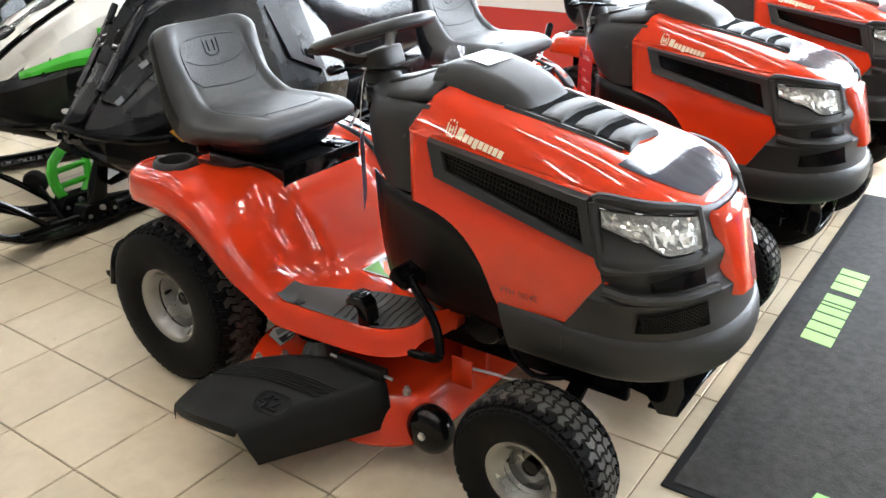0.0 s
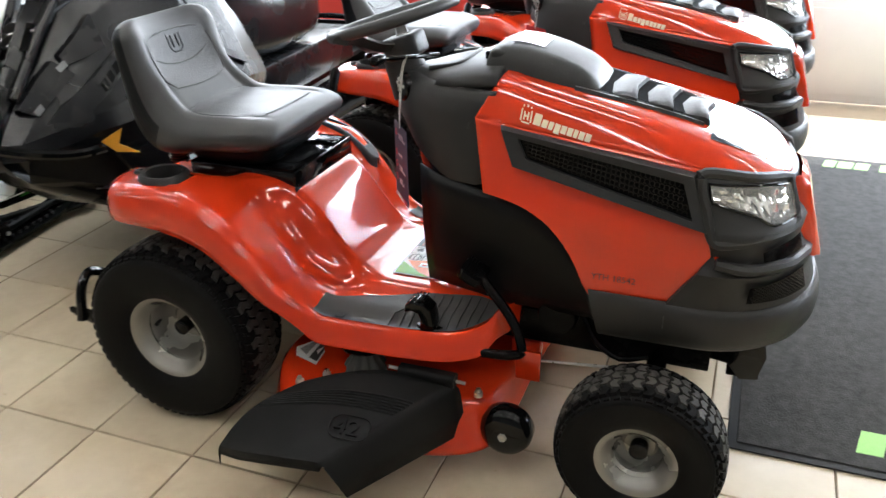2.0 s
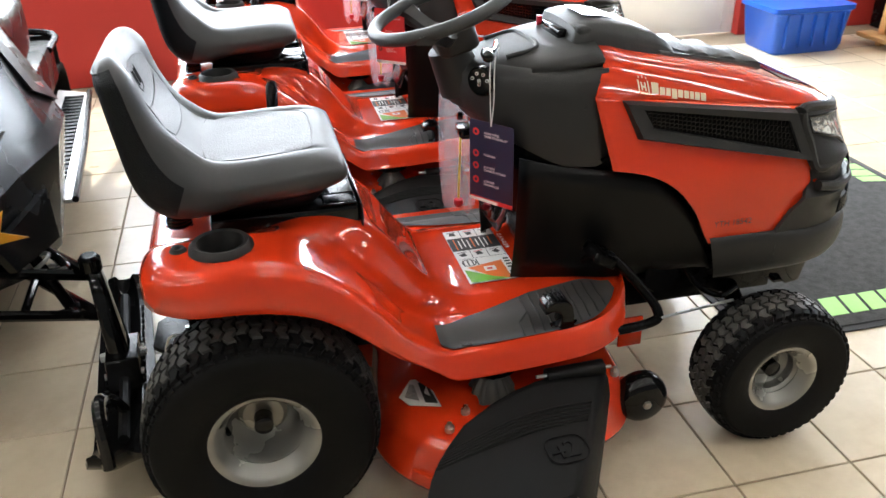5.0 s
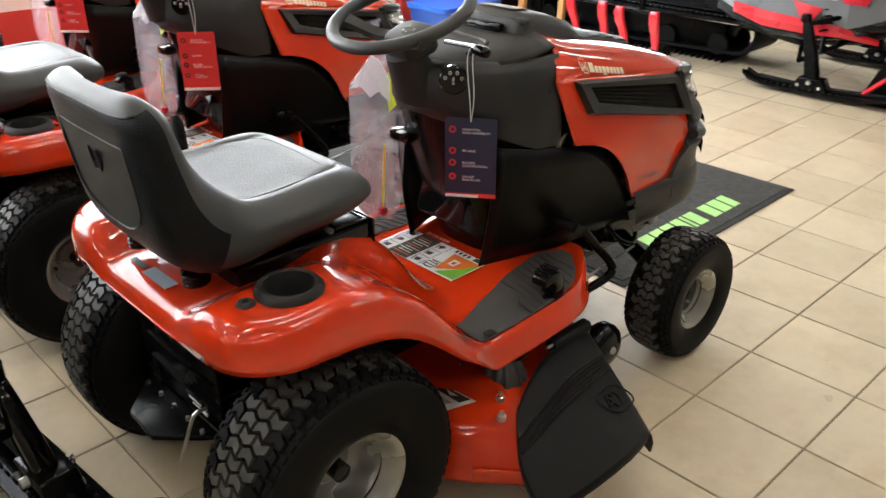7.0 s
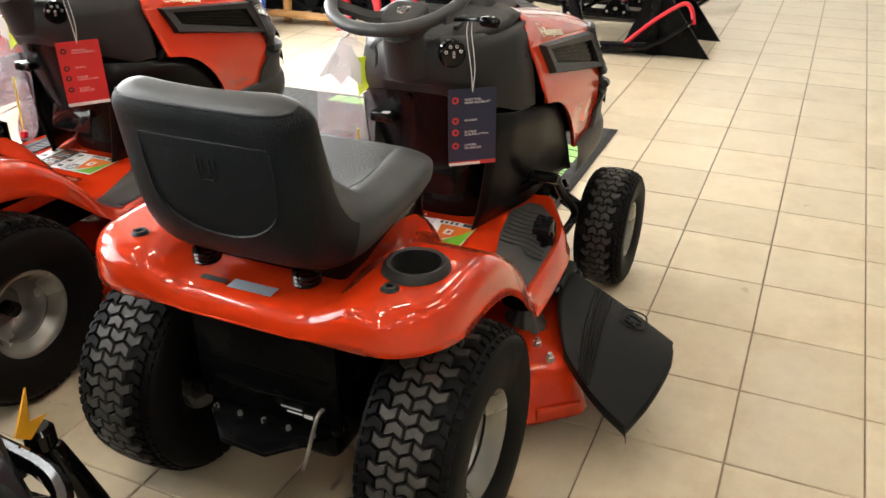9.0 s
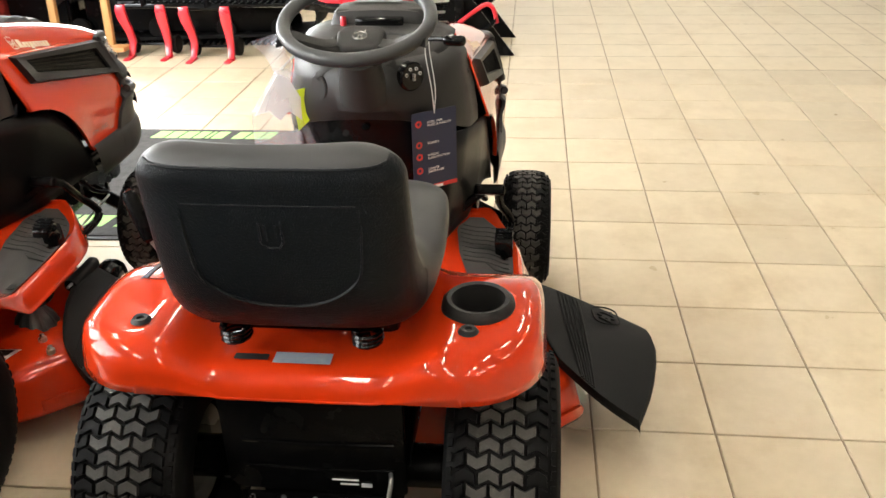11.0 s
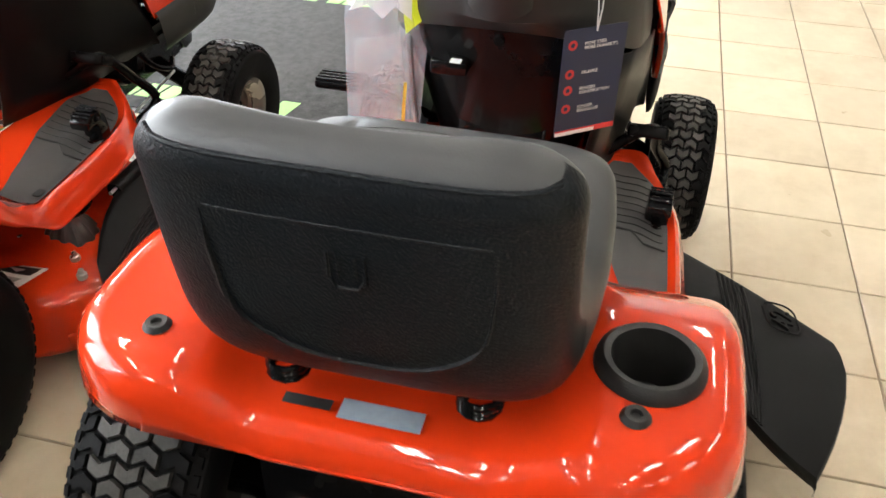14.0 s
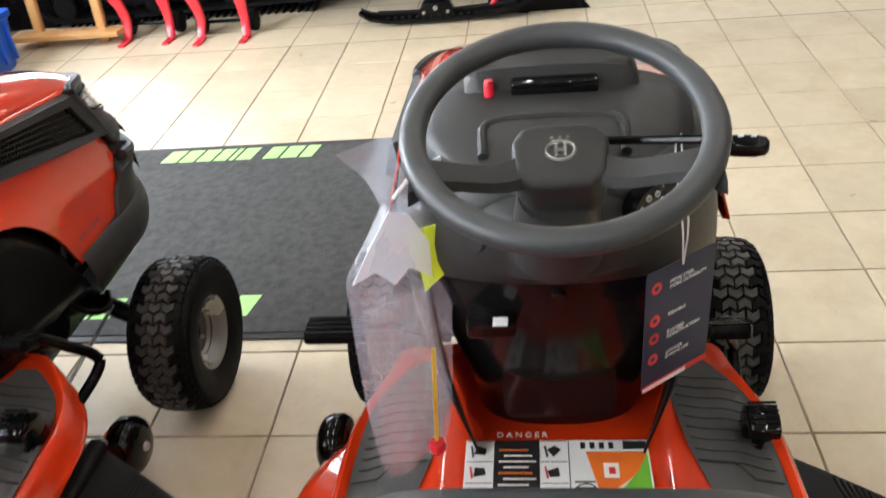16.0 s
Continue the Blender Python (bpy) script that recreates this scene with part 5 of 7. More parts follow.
    part("warning_strip", lb, INK, parent)
    # cutting height quadrant on the left
    rise = curve([0.0, 0.06, 0.126, 0.18, 0.22, 0.25, 0.288], [0.664, 0.658, 0.646, 0.629, 0.605, 0.580, 0.543])
    rows = []
    for x in list(np.linspace(0.02, 0.25, 16)) + [0.258, 0.266, 0.273, 0.279, 0.284, 0.287, 0.288]:
        round_end = math.sqrt(max(0.02, 1 - (max(0.0, x - 0.255) / 0.0335) ** 2))
        w, z = 0.033 * round_end, rise(x)
        slot = 0.016 * (1 - sstep(0.236, 0.246, x)) * sstep(0.03, 0.036, x)
        base = fender_z(x, 0.32) - 0.012
        rows.append([(x, 0.32 + y, h) for y, h in ((-w - 0.004, base), (-w, z - 0.012), (-w * 0.88, z - 0.003), (-w * 0.70, z), (-w * 0.48, z - 0.001), (-w * 0.44, z - 0.001 - slot), (w * 0.44, z - 0.001 - slot), (w * 0.48, z - 0.001), (w * 0.70, z), (w * 0.88, z - 0.003), (w, z - 0.012), (w + 0.004, base))])
    quad = part("height_quadrant", sheet(rows), GREY, parent, "dark grey cutting height quadrant with a slot", sharp=50)
    for k in range(6):
        x = 0.09 + 0.025 * k
        part("quadrant_notch", box(x - 0.005, x + 0.005, 0.306, 0.313, rise(x) - 0.012, rise(x) - 0.005, 0.001, 1), STEEL, quad)
    hl = part("height_lever", tube([(0.10, 0.30, 0.625), (0.107, 0.335, 0.66), (0.113, 0.365, 0.705)], 0.006, 8), STEEL, parent, "steel cutting height lever")
    part("lever_grip", tube([(0.111, 0.358, 0.694), (0.112, 0.361, 0.70), (0.119, 0.388, 0.785), (0.120, 0.392, 0.797)], [0.010, 0.015, 0.016, 0.010], 12), BLACKM, hl, "black plastic grip")


def floor_sticker(parent):
    # fields of the instruction sticker on the tunnel
    base = part("instruction_sticker", fender_patch(lambda u, v: (0.530 + 0.135 * u, -0.14 + 0.295 * v), 6, 14, 0.0035), WHITE, parent, "printed instruction sticker in white, black, green and orange")

    def field(c, m, lift=0.0043):
        """Four corners as (x, y)."""
        spot = lambda u, v: tuple((c[0][k] * (1 - u) + c[1][k] * u) * (1 - v) + (c[3][k] * (1 - u) + c[2][k] * u) * v for k in (0, 1))
        part("sticker_field", fender_patch(spot, 3, 3, lift), m, base)

    def block(x0, x1, y0, y1, m, lift=0.0043):
        field([(x0, y0), (x1, y0), (x1, y1), (x0, y1)], m, lift)

    block(0.5305, 0.6645, 0.034, 0.108, INK)
    for k in range(9):
        block(0.545 + 0.012 * k, 0.5485 + 0.012 * k, 0.040 + 0.006 * (k % 3), 0.100 - 0.008 * (k % 2), WHITE if k % 4 else ORANGE, 0.0049)
    rng = random.Random(21)
    for y0, y1 in ((0.110, 0.152), (-0.010, 0.032)):
        for k in range(3):
            x0 = 0.533 + 0.044 * k
            block(x0 + 0.041, x0 + 0.0425, y0, y1, INK)
            cx, cy = x0 + 0.02, (y0 + y1) / 2
            # simple pictograms: a dark wedge, a body and a stroke
            a = rng.uniform(0, 6.28)
            field([(cx + 0.012 * math.cos(a + q), cy + 0.012 * math.sin(a + q)) for q in (0, 1.2, 2.6, 4.4)], INK)
            field([(cx - 0.014, cy + 0.012), (cx + 0.010, cy + 0.016), (cx + 0.012, cy + 0.013), (cx - 0.012, cy + 0.009)], REDCARD if k == 1 else INK, 0.0047)
    block(0.534, 0.662, -0.0135, -0.012, INK)
    field([(0.545, -0.060), (0.640, -0.040), (0.640, -0.137), (0.600, -0.125)], ORANGE)
    field([(0.534, -0.070), (0.536, -0.137), (0.636, -0.137), (0.600, -0.120)], GREEN, 0.0048)
    block(0.585, 0.615, -0.090, -0.066, WHITE, 0.0053)
    block(0.592, 0.606, -0.084, -0.074, REDCARD, 0.0058)
    block(0.645, 0.662, -0.137, -0.100, INK)
    for k in range(4):
        block(0.646, 0.660, -0.040 - 0.015 * k, -0.032 - 0.015 * k, GREY)
        block(0.540 + 0.012 * k, 0.5435 + 0.012 * k, -0.052, -0.020, INK)
    ring = fender_patch(lambda u, v: (0.556 + (0.016 + 0.003 * u) * math.cos(6.2832 * v), -0.037 + (0.016 + 0.003 * u) * math.sin(6.2832 * v)), 1, 20, 0.0050)
    part("sticker_ring", ring, INK, base)
    t = letters("DANGER", 0.016, 0.0003, 1.5)
    part("danger_word", moved(t, Matrix.Translation((0.672, 0.105, fender_z(0.67, 0.06) + 0.004)) @ pose(0, 0, 0, 0, 0, -90)), WHITE, base)


def riding_mower():
    m = thing("riding_mower", "orange-red riding lawn mower with black seat, standing on the tiled floor", "lawn mower", "row of riding mowers")
    fender(m)
    hood(m)
    fascia(m)
    seat(m)
    dash(m)
    steering(m)
    deck(m)
    chute(m)
    chassis(m)
    foot_controls(m)
    floor_sticker(m)
    for s in (-1, 1):
        wheel("rear_wheel", 0.255, 0.21, 0.117, 0.0, s * 0.345, 0.252, s, 60, m)
        wheel("front_wheel", 0.192, 0.155, 0.09, 1.238, s * 0.380, 0.190, s, 48, m)
    return m


mower = riding_mower()
copy_thing(mower, pose(0.002, 1.289, 0, 0, 0, -0.56))
copy_thing(mower, pose(0.056, 2.499, 0, 0, 0, 0.0))

# ---- paper tags and the plastic bag ----


def hang_tag(card, x, y, z, turn, label):
    """A swing tag on a loop of cord; x, y, z is its top centre."""
    m = Matrix.Translation((x, y, z)) @ pose(0, 0, 0, 90, 0, turn)
    t = thing("hang_tag", label, "tag", "paper swing tags")
    part("card", moved(prism(rounded(0.122, 0.195, 0.004, 2), -0.0006, 0.0006), m @ pose(0, -0.098, 0)), card, t, "printed card")
    part("card_edge", moved(box(-0.060, 0.061, -0.197, -0.187, 0.0008, 0.0012, 0), m), REDCARD if card is NAVY else WHITE, t)
    part("card_edge", moved(box(-0.060, 0.02, -0.197, -0.190, 0.0013, 0.0016, 0), m), WHITE, t)
    for k, word in enumerate(("MORE STEEL\nMORE DURABILITY", "RELIABLE", "RUGGED\nCONSTRUCTION", "LONGER\nENGINE LIFE")):
        yy = (-0.030, -0.082, -0.112, -0.147)[k]
        part("heading", moved(letters(word, 0.0078, 0.0002), m @ pose(-0.020, yy, 0.001)), WHITE, t)
        small = bmesh.new()
        rows = (1, 2, 3) if k == 0 else (1, 2)
        base = yy - (0.0075 if "\n" in word else 0.0)
        for r in rows:
            box(-0.022, 0.045 - 0.011 * (r == rows[-1]), base - 0.0045 * r - 0.003, base - 0.0045 * r - 0.0012, 0.0008, 0.0011, 0, bm=small)
        part("small_print", small, WHITE, t, "lines of small print")
        ic = lathe([(0.004, 0.0), (0.009, 0.0)], 14, "z")
        part("icon", moved(ic, m @ pose(-0.043, yy + 0.002, 0.0009)), REDCARD if card is NAVY else INK, t)
    cord = tube([m @ Vector((0.0, -0.008, 0.002)), m @ Vector((-0.004, 0.05, 0.0)), m @ Vector((-0.012, 0.13, -0.01)), m @ Vector((-0.004, 0.165, -0.02))], 0.0013, 5, smooth=3)
    part("cord", cord, CORD, t, "white cord loop")
    part("cord", tube([m @ Vector((0.0, -0.008, 0.002)), m @ Vector((0.006, 0.05, 0.0)), m @ Vector((0.0, 0.13, -0.01)), m @ Vector((0.004, 0.165, -0.02))], 0.0013, 5, smooth=3), CORD, t)
    return t


hang_tag(NAVY, 0.576, -0.157, 0.816, -53, "navy paper swing tag on a white cord, hanging from the dash")
hang_tag(REDCARD, 0.578, 1.285 - 0.157, 0.816, -40, "red paper swing tag on a white cord")
hang_tag(REDCARD, 0.632, 2.499 - 0.157, 0.816, -45, "red paper swing tag on a white cord")


def plastic_bag(x, y, z):
    """Hangs from its top corner; its width runs across the machine."""
    t = thing("plastic_bag", "clear plastic bag with papers hanging beside the dash", "bag", "clear document bags")
    rng = random.Random(5)
    out = curve([0, 0.08, 0.22, 0.6, 0.95, 1], [0.012, 0.035, 0.07, 0.072, 0.066, 0.055])
    inn = curve([0, 0.08, 0.16, 0.6, 0.9, 1], [-0.012, -0.05, -0.062, -0.05, -0.035, -0.012])
    faces = []
    for f in (-1, 1):
        rows = []
        for i in range(31):
            v = i / 30
            row = []
            for j in range(15):
                u = j / 14
                p = inn(v) + (out(v) - inn(v)) * u
                crumple = 0.006 * math.sin(9 * v + 5 * u) + 0.004 * math.sin(23 * v - 11 * u + f) + rng.uniform(-0.0022, 0.0022)
                bulge = f * 0.020 * (4 * u * (1 - u)) ** 0.7 * math.sin(math.pi * min(1, 0.08 + v * 0.95)) ** 0.6
                row.append((x - 0.7 * p + bulge + crumple * (0.25 + u * (1 - u) * 3), y + p + 0.3 * bulge, z - 0.475 * v + 0.012 * math.sin(6 * u) * v))
            rows.append(row)
        faces.append(rows)
    bm = sheet(faces[0])
    sheet(faces[1], bm=bm)
    part("film", bm, FILM, t, "crinkled clear film", sharp=24)
    part("paper", moved(box(-0.002, 0.002, -0.045, 0.055, -0.17, 0.12, 0), Matrix.Translation((x - 0.006, y + 0.012, z - 0.28)) @ pose(0, 0, 0, 0, 2, 35)), PAPER, t, "folded papers")
    # painted highlight: a jagged white patch where the film catches the light
    part("film_highlight", moved(prism([(-0.062, -0.030), (-0.030, -0.022), (-0.005, -0.050), (0.018, -0.030), (0.048, -0.056), (0.050, 0.0), (0.026, 0.050), (0.0, 0.062), (-0.030, 0.020)], -0.001, 0.001), Matrix.Translation((x - 0.022, y + 0.004, z - 0.068)) @ pose(0, 0, 0, 90, 0, -62)), FILM_GLINT, t, "bright highlight on the film, drawn as a white patch")
    part("card", moved(prism([(-0.02, -0.06), (0.025, -0.02), (0.022, 0.05), (-0.03, 0.04)], -0.001, 0.001), Matrix.Translation((x + 0.012, y - 0.045, z - 0.095)) @ pose(0, 0, 0, 90, 0, -80)), NEON, t, "neon yellow card")
    part("strip", moved(box(-0.001, 0.001, -0.003, 0.003, -0.09, 0.09, 0), Matrix.Translation((x - 0.016, y - 0.024, z - 0.33)) @ pose(0, 0, 0, 4, 0, 20)), mat("yellow_strip", (0.7, 0.5, 0.05), 0.5), t, "yellow strip")
    part("red_cap", moved(lathe([(0.0, 0.012), (0.012, 0.012), (0.014, 0.0), (0.008, -0.01), (0, -0.012)], 14, "z"), Matrix.Translation((x - 0.018, y - 0.018, z - 0.435))), DKRED, t, "small red cap")
    neck = []
    for i in range(9):
        v = i / 8
        neck.append([(x + 0.010 * math.sin(7 * v + 4 * u) + 0.015 * u, y - 0.015 + 0.045 * v + (u - 0.5) * (0.04 + 0.035 * v), z - 0.02 + 0.105 * v - 0.02 * u) for u in np.linspace(0, 1, 7)])
    part("neck", sheet(neck), FILM, t, "gathered neck of the bag", sharp=24)
    part("strap", tube([(x, y, z), (x + 0.02, y - 0.03, z + 0.03), (x + 0.05, y - 0.06, z + 0.03)], 0.003, 6), CORD, t)
    return t


bag = plastic_bag(0.605, 0.208, 0.902)
copy_thing(bag, pose(0.005, 1.285, 0))
copy_thing(bag, pose(0.056, 2.499, 0))

# ---- snowmobiles ----


LOW_FLANK = ((0.32, 0.42, 0.60, 0.14, 0.10), (0.18, 0.34, 0.70, 0.24, 0.17), (0.02, 0.27, 0.80, 0.32, 0.23), (-0.18, 0.24, 0.88, 0.36, 0.25), (-0.42, 0.25, 0.93, 0.38, 0.26), (-0.66, 0.30, 0.90, 0.37, 0.24), (-0.80, 0.36, 0.78, 0.34, 0.20))
HIGH_FLANK = ((0.40, 0.52, 0.60, 0.075, 0.045), (0.345, 0.47, 0.655, 0.125, 0.045), (0.20, 0.40, 0.79, 0.20, 0.05), (0.06, 0.33, 0.95, 0.275, 0.07), (-0.12, 0.27, 1.03, 0.34, 0.12), (-0.35, 0.25, 1.04, 0.40, 0.19), (-0.60, 0.30, 1.0, 0.40, 0.20), (-0.80, 0.36, 0.85, 0.36, 0.18))


def flank_plate(c, s, off, depth, mid=0.45, table=HIGH_FLANK):
    """A raised plate on a sled's flank; corners as (x, z), rear top, front top, front low, rear low."""
    xs = [f[0] for f in reversed(table)]
    rows = []
    for i in range(7):
        u, row = i / 6, []
        for v in (0, 0.5, 1):
            x = (c[0][0] * (1 - u) + c[1][0] * u) * (1 - v) + (c[3][0] * (1 - u) + c[2][0] * u) * v
            z = (c[0][1] * (1 - u) + c[1][1] * u) * (1 - v) + (c[3][1] * (1 - u) + c[2][1] * u) * v
            zl, zh, w, wt = (float(np.interp(x, xs, [f[k] for f in reversed(table)])) for k in (1, 2, 3, 4))
            zm = zl + (zh - zl) * mid
            y = w if z < zm else w + (wt + 0.02 - w) * min(1.0, (z - zm) / (zh - zm))
            row.append((x, s * (y + off), z))
        rows.append(row)
    return slab(rows, depth)


def snowmobile(label, body, accent, spring, loop, arms, spindle_mat, stripe=None, mid=0.45, rise=0.03, blade=1.0, foot=0.19, head=-0.01, steer=0, high=False, stance=0.50, tall=0.41):
    """Faces +x; the ski spindles stand at x = foot, y = +-stance."""
    t = thing("snowmobile", label, "snowmobile", "parked snowmobiles")
    body_rows = HIGH_FLANK if high else LOW_FLANK
    for s in (-1, 1):
        y = s * stance
        turned = Matrix.Translation((foot, y, 0)) @ pose(0, 0, 0, 0, 0, steer) @ Matrix.Translation((-foot, -y, 0))
        rows = []
        for x, z, w in ((-0.45, 0.06, 0.05), (-0.40, 0.03, 0.065), (-0.30, 0.014, 0.075), (0.0, 0.012, 0.078), (0.25, 0.018, 0.075), (0.42, 0.05, 0.07), (0.54, 0.11, 0.064), (0.63, 0.18, 0.054), (0.68, 0.235, 0.04)):
            rows.append([(x, y - w, z + 0.010), (x, y - w, z + 0.024), (x, y - w * 0.55, z + 0.030), (x, y - w * 0.35, z + 0.016), (x, y, z + 0.014), (x, y + w * 0.35, z + 0.016), (x, y + w * 0.55, z + 0.030), (x, y + w, z + 0.024), (x, y + w, z + 0.010), (x, y + 0.02, z), (x, y, z - 0.008), (x, y - 0.02, z)])
        ski = part("ski", moved(loft(rows), turned), BLACKS, t, "black plastic ski", sharp=45)
        part("ski_rib", moved(tube([(-0.35, y, 0.062), (0.0, y, 0.055), (0.40, y, 0.075)], 0.014, 6, smooth=3), turned), CHUTE, ski)
        for yy in (-0.05, 0.05):
            st = bmesh.new()
            for k in range(16):
                box(-0.30 + 0.04 * k, -0.285 + 0.04 * k, y + yy - 0.004, y + yy + 0.004, 0.034, 0.052, 0.002, 1, bm=st)
            tagged(part("ski_edging", moved(st, turned), CHUTE, ski), kind="stuff")
        part("ski_loop", moved(tube([(0.27, y, 0.07), (0.42, y, 0.21), (0.56, y, 0.315), (0.625, y, 0.345), (0.665, y, 0.31), (0.685, y, 0.225)], 0.014, 8, smooth=4), turned), loop, ski, "ski handle loop")
        if stripe:
            # open casting with two legs and two webs
            sy = lambda z: y - s * (z - 0.05) * 0.12
            legs = tube([(foot + 0.02, sy(0.05), 0.05), (foot + 0.07, sy(0.14), 0.14), (foot + 0.06, sy(0.26), 0.26), (head + 0.10, sy(0.38), 0.38), (head + 0.05, sy(0.48), 0.48)], 0.024, 8, smooth=3)
            tube([(foot - 0.02, sy(0.05), 0.05), (foot - 0.09, sy(0.16), 0.16), (foot - 0.10, sy(0.27), 0.27), (head + 0.03, sy(0.36), 0.36), (head + 0.04, sy(0.46), 0.46)], 0.020, 8, smooth=3, bm=legs)
            for zz in (0.15, 0.22):
                tube([(foot + 0.06, sy(zz), zz), (foot - 0.09, sy(zz), zz + 0.01)], 0.014, 8, bm=legs)
            spd = part("spindle", legs, spindle_mat, t, "open ski spindle casting")
        else:
            rr = []
            for k, z, a, b in ((0.0, 0.05, 0.075, 0.048), (0.13, 0.13, 0.072, 0.046), (0.4, 0.23, 0.066, 0.042), (0.75, 0.33, 0.055, 0.036), (1.0, 0.41, 0.042, 0.03)):
                z = 0.05 + (z - 0.05) * (tall - 0.05) / 0.36
                rr.append([(foot + (head - foot) * k + px, y - s * (z - 0.05) * 0.12 + py, z) for px, py in rounded(2 * a * blade, 2 * b * blade, b * blade * 0.6, 3)])
            spd = part("spindle", loft(rr), spindle_mat, t, "ski spindle casting", sharp=70)
        part("ski_bolt", moved(lathe([(0, 0.062), (0.012, 0.062), (0.014, 0.05), (0.014, -0.05), (0.012, -0.062), (0, -0.062)], 8), Matrix.Translation((foot, y, 0.085))), STEEL, spd)
        saddle = prism([(-0.11, 0.0), (0.11, 0.0), (0.07, 0.075), (-0.07, 0.075)], -0.045, 0.045, 0.006)
        part("ski_saddle", moved(saddle, Matrix.Translation((foot, y, 0.035)) @ pose(0, 0, 0, 90, 0, 0)), BLACKS, spd, "black ski saddle")
        for q in (-0.065, 0.065):
            part("saddle_bolt", moved(lathe([(0, 0.052), (0.009, 0.052), (0.010, 0.044), (0.010, -0.044), (0.009, -0.052), (0, -0.052)], 8), Matrix.Translation((foot + q, y, 0.062))), STEEL, spd)
        for z0, z1, xa in ((tall - 0.02, 0.46, 0.0), (0.18, 0.33, 0.0)):
            aa = tube([(head - 0.01 + xa, y - s * 0.04, z0), (0.10, s * 0.12, z1)], 0.015, 8)
            part("control_arm", aa, arms, t, "tubular suspension arm")
            if high:
                p0, p1, p2 = Vector((head - 0.01, y - s * 0.04, z0)), Vector((0.10, s * 0.12, z1)), Vector((-0.28, s * 0.14, z1))
                part("arm_web", tube([p0.lerp(p1, 0.32), p0.lerp(p1, 0.2).lerp(p0.lerp(p2, 0.2), 0.5), p0.lerp(p2, 0.32)], [0.014] * 9, 8, smooth=4), arms, t, "cast web between the arms")
                part("arm_web", tube([p0.lerp(p1, 0.55), p0.lerp(p2, 0.55)], 0.012, 8), arms, t)
            part("control_arm", tube([(head - 0.01 + xa, y - s * 0.04, z0), (-0.28, s * 0.14, z1)], 0.015, 8), arms, t, "tubular suspension arm")
        part("ball_joint", moved(lathe([(0, 0.03), (0.022, 0.03), (0.03, 0.02), (0.03, -0.015), (0.02, -0.02), (0, -0.02)], 16, "z"), Matrix.Translation((head - 0.01, y - s * 0.04, tall + 0.015))), BLACKP, t)
        a, b = Vector((-0.06, y - s * 0.12, 0.22)), Vector((-0.14, s * 0.20, 0.62))
        shock = part("shock", tube([a, a.lerp(b, 0.5), b], [0.016, 0.016, 0.024], 10), BLACKM, t, "shock absorber")
        d = (b - a)
        u = d.cross(Vector((1, 0, 0))).normalized()
        v = d.cross(u).normalized()
        pts = [a + d * (0.25 + 0.65 * k / 80) + 0.036 * (math.cos(k * 0.55) * u + math.sin(k * 0.55) * v) for k in range(81)]
        part("coil_spring", tube(pts, 0.006, 6), spring, shock, "coil spring")
        # faceted side panels
        rows = []
        for x, zl, zh, w, wt in body_rows:
            zm = zl + (zh - zl) * mid
            rows.append([(x, s * 0.10, zl), (x, s * w * 0.85, zl + 0.03), (x + 0.01, s * w, zm), (x, s * (w * 0.93), zm + 0.05), (x - 0.02, s * (wt + 0.05), zh - 0.05), (x - 0.02, s * wt, zh)])
        sp = part("side_panel", sheet([r[3:] for r in rows]), body, t, "faceted body side panel", sharp=12)
        part("lower_panel", sheet([r[:4] for r in rows]), SLEDBLK, t, "black lower side panel", sharp=12)
        rows = []
        for k, (x, z, w) in enumerate(((0.20, 0.50, 0.225), (0.0, 0.55, 0.332), (-0.2, 0.56, 0.368), (-0.45, 0.58, 0.388), (-0.66, 0.62, 0.372))):
            hh = (0.015, 0.03, 0.04, 0.045, 0.03)[k]
            z += rise
            rows.append([(x, s * (w + 0.006), z - hh), (x, s * (w + 0.008), z), (x - 0.01, s * (w - 0.012), z + hh)])
        if high:
            # layered plates of the tall angular cowl
            for c, own in (([(-0.12, 0.875), (0.262, 0.640), (0.222, 0.600), (-0.10, 0.800)], accent), ([(0.148, 0.818), (0.302, 0.698), (0.258, 0.668), (0.114, 0.772)], accent), ([(-0.02, 0.94), (0.125, 0.83), (0.12, 0.80), (-0.01, 0.835)], accent),
                           ([(-0.15, 0.715), (0.26, 0.606), (0.195, 0.588), (-0.15, 0.625)], body), ([(-0.62, 0.90), (-0.40, 0.95), (-0.43, 0.74), (-0.60, 0.66)], accent), ([(-0.57, 0.83), (-0.50, 0.87), (-0.50, 0.74), (-0.56, 0.71)], BLACKP), ([(-0.18, 0.53), (0.10, 0.50), (0.05, 0.40), (-0.18, 0.38)], body)):
                part("cowl_plate", flank_plate(c, s, 0.012, 0.02), own, sp, "bevelled cowl plate", sharp=20)
            for k in range(5):
                x0 = 0.07 - 0.032 * k
                part("maker_block", flank_plate([(x0 - 0.022, 0.747 + 0.022 * k), (x0, 0.732 + 0.022 * k), (x0, 0.704 + 0.022 * k), (x0 - 0.022, 0.719 + 0.022 * k)], s, 0.0135, 0.004), BLACKP, sp)
            for x0, z0 in ((0.15, 0.803), (0.27, 0.69)):
                part("cowl_insert", flank_plate([(x0 - 0.03, z0 + 0.012), (x0, z0 - 0.006), (x0 - 0.004, z0 - 0.02), (x0 - 0.03, z0 - 0.004)], s, 0.016, 0.006), SLEDGRY, sp, "small bright insert")
        else:
            part("side_trim", sheet(rows), accent, sp, "coloured side trim", sharp=12)
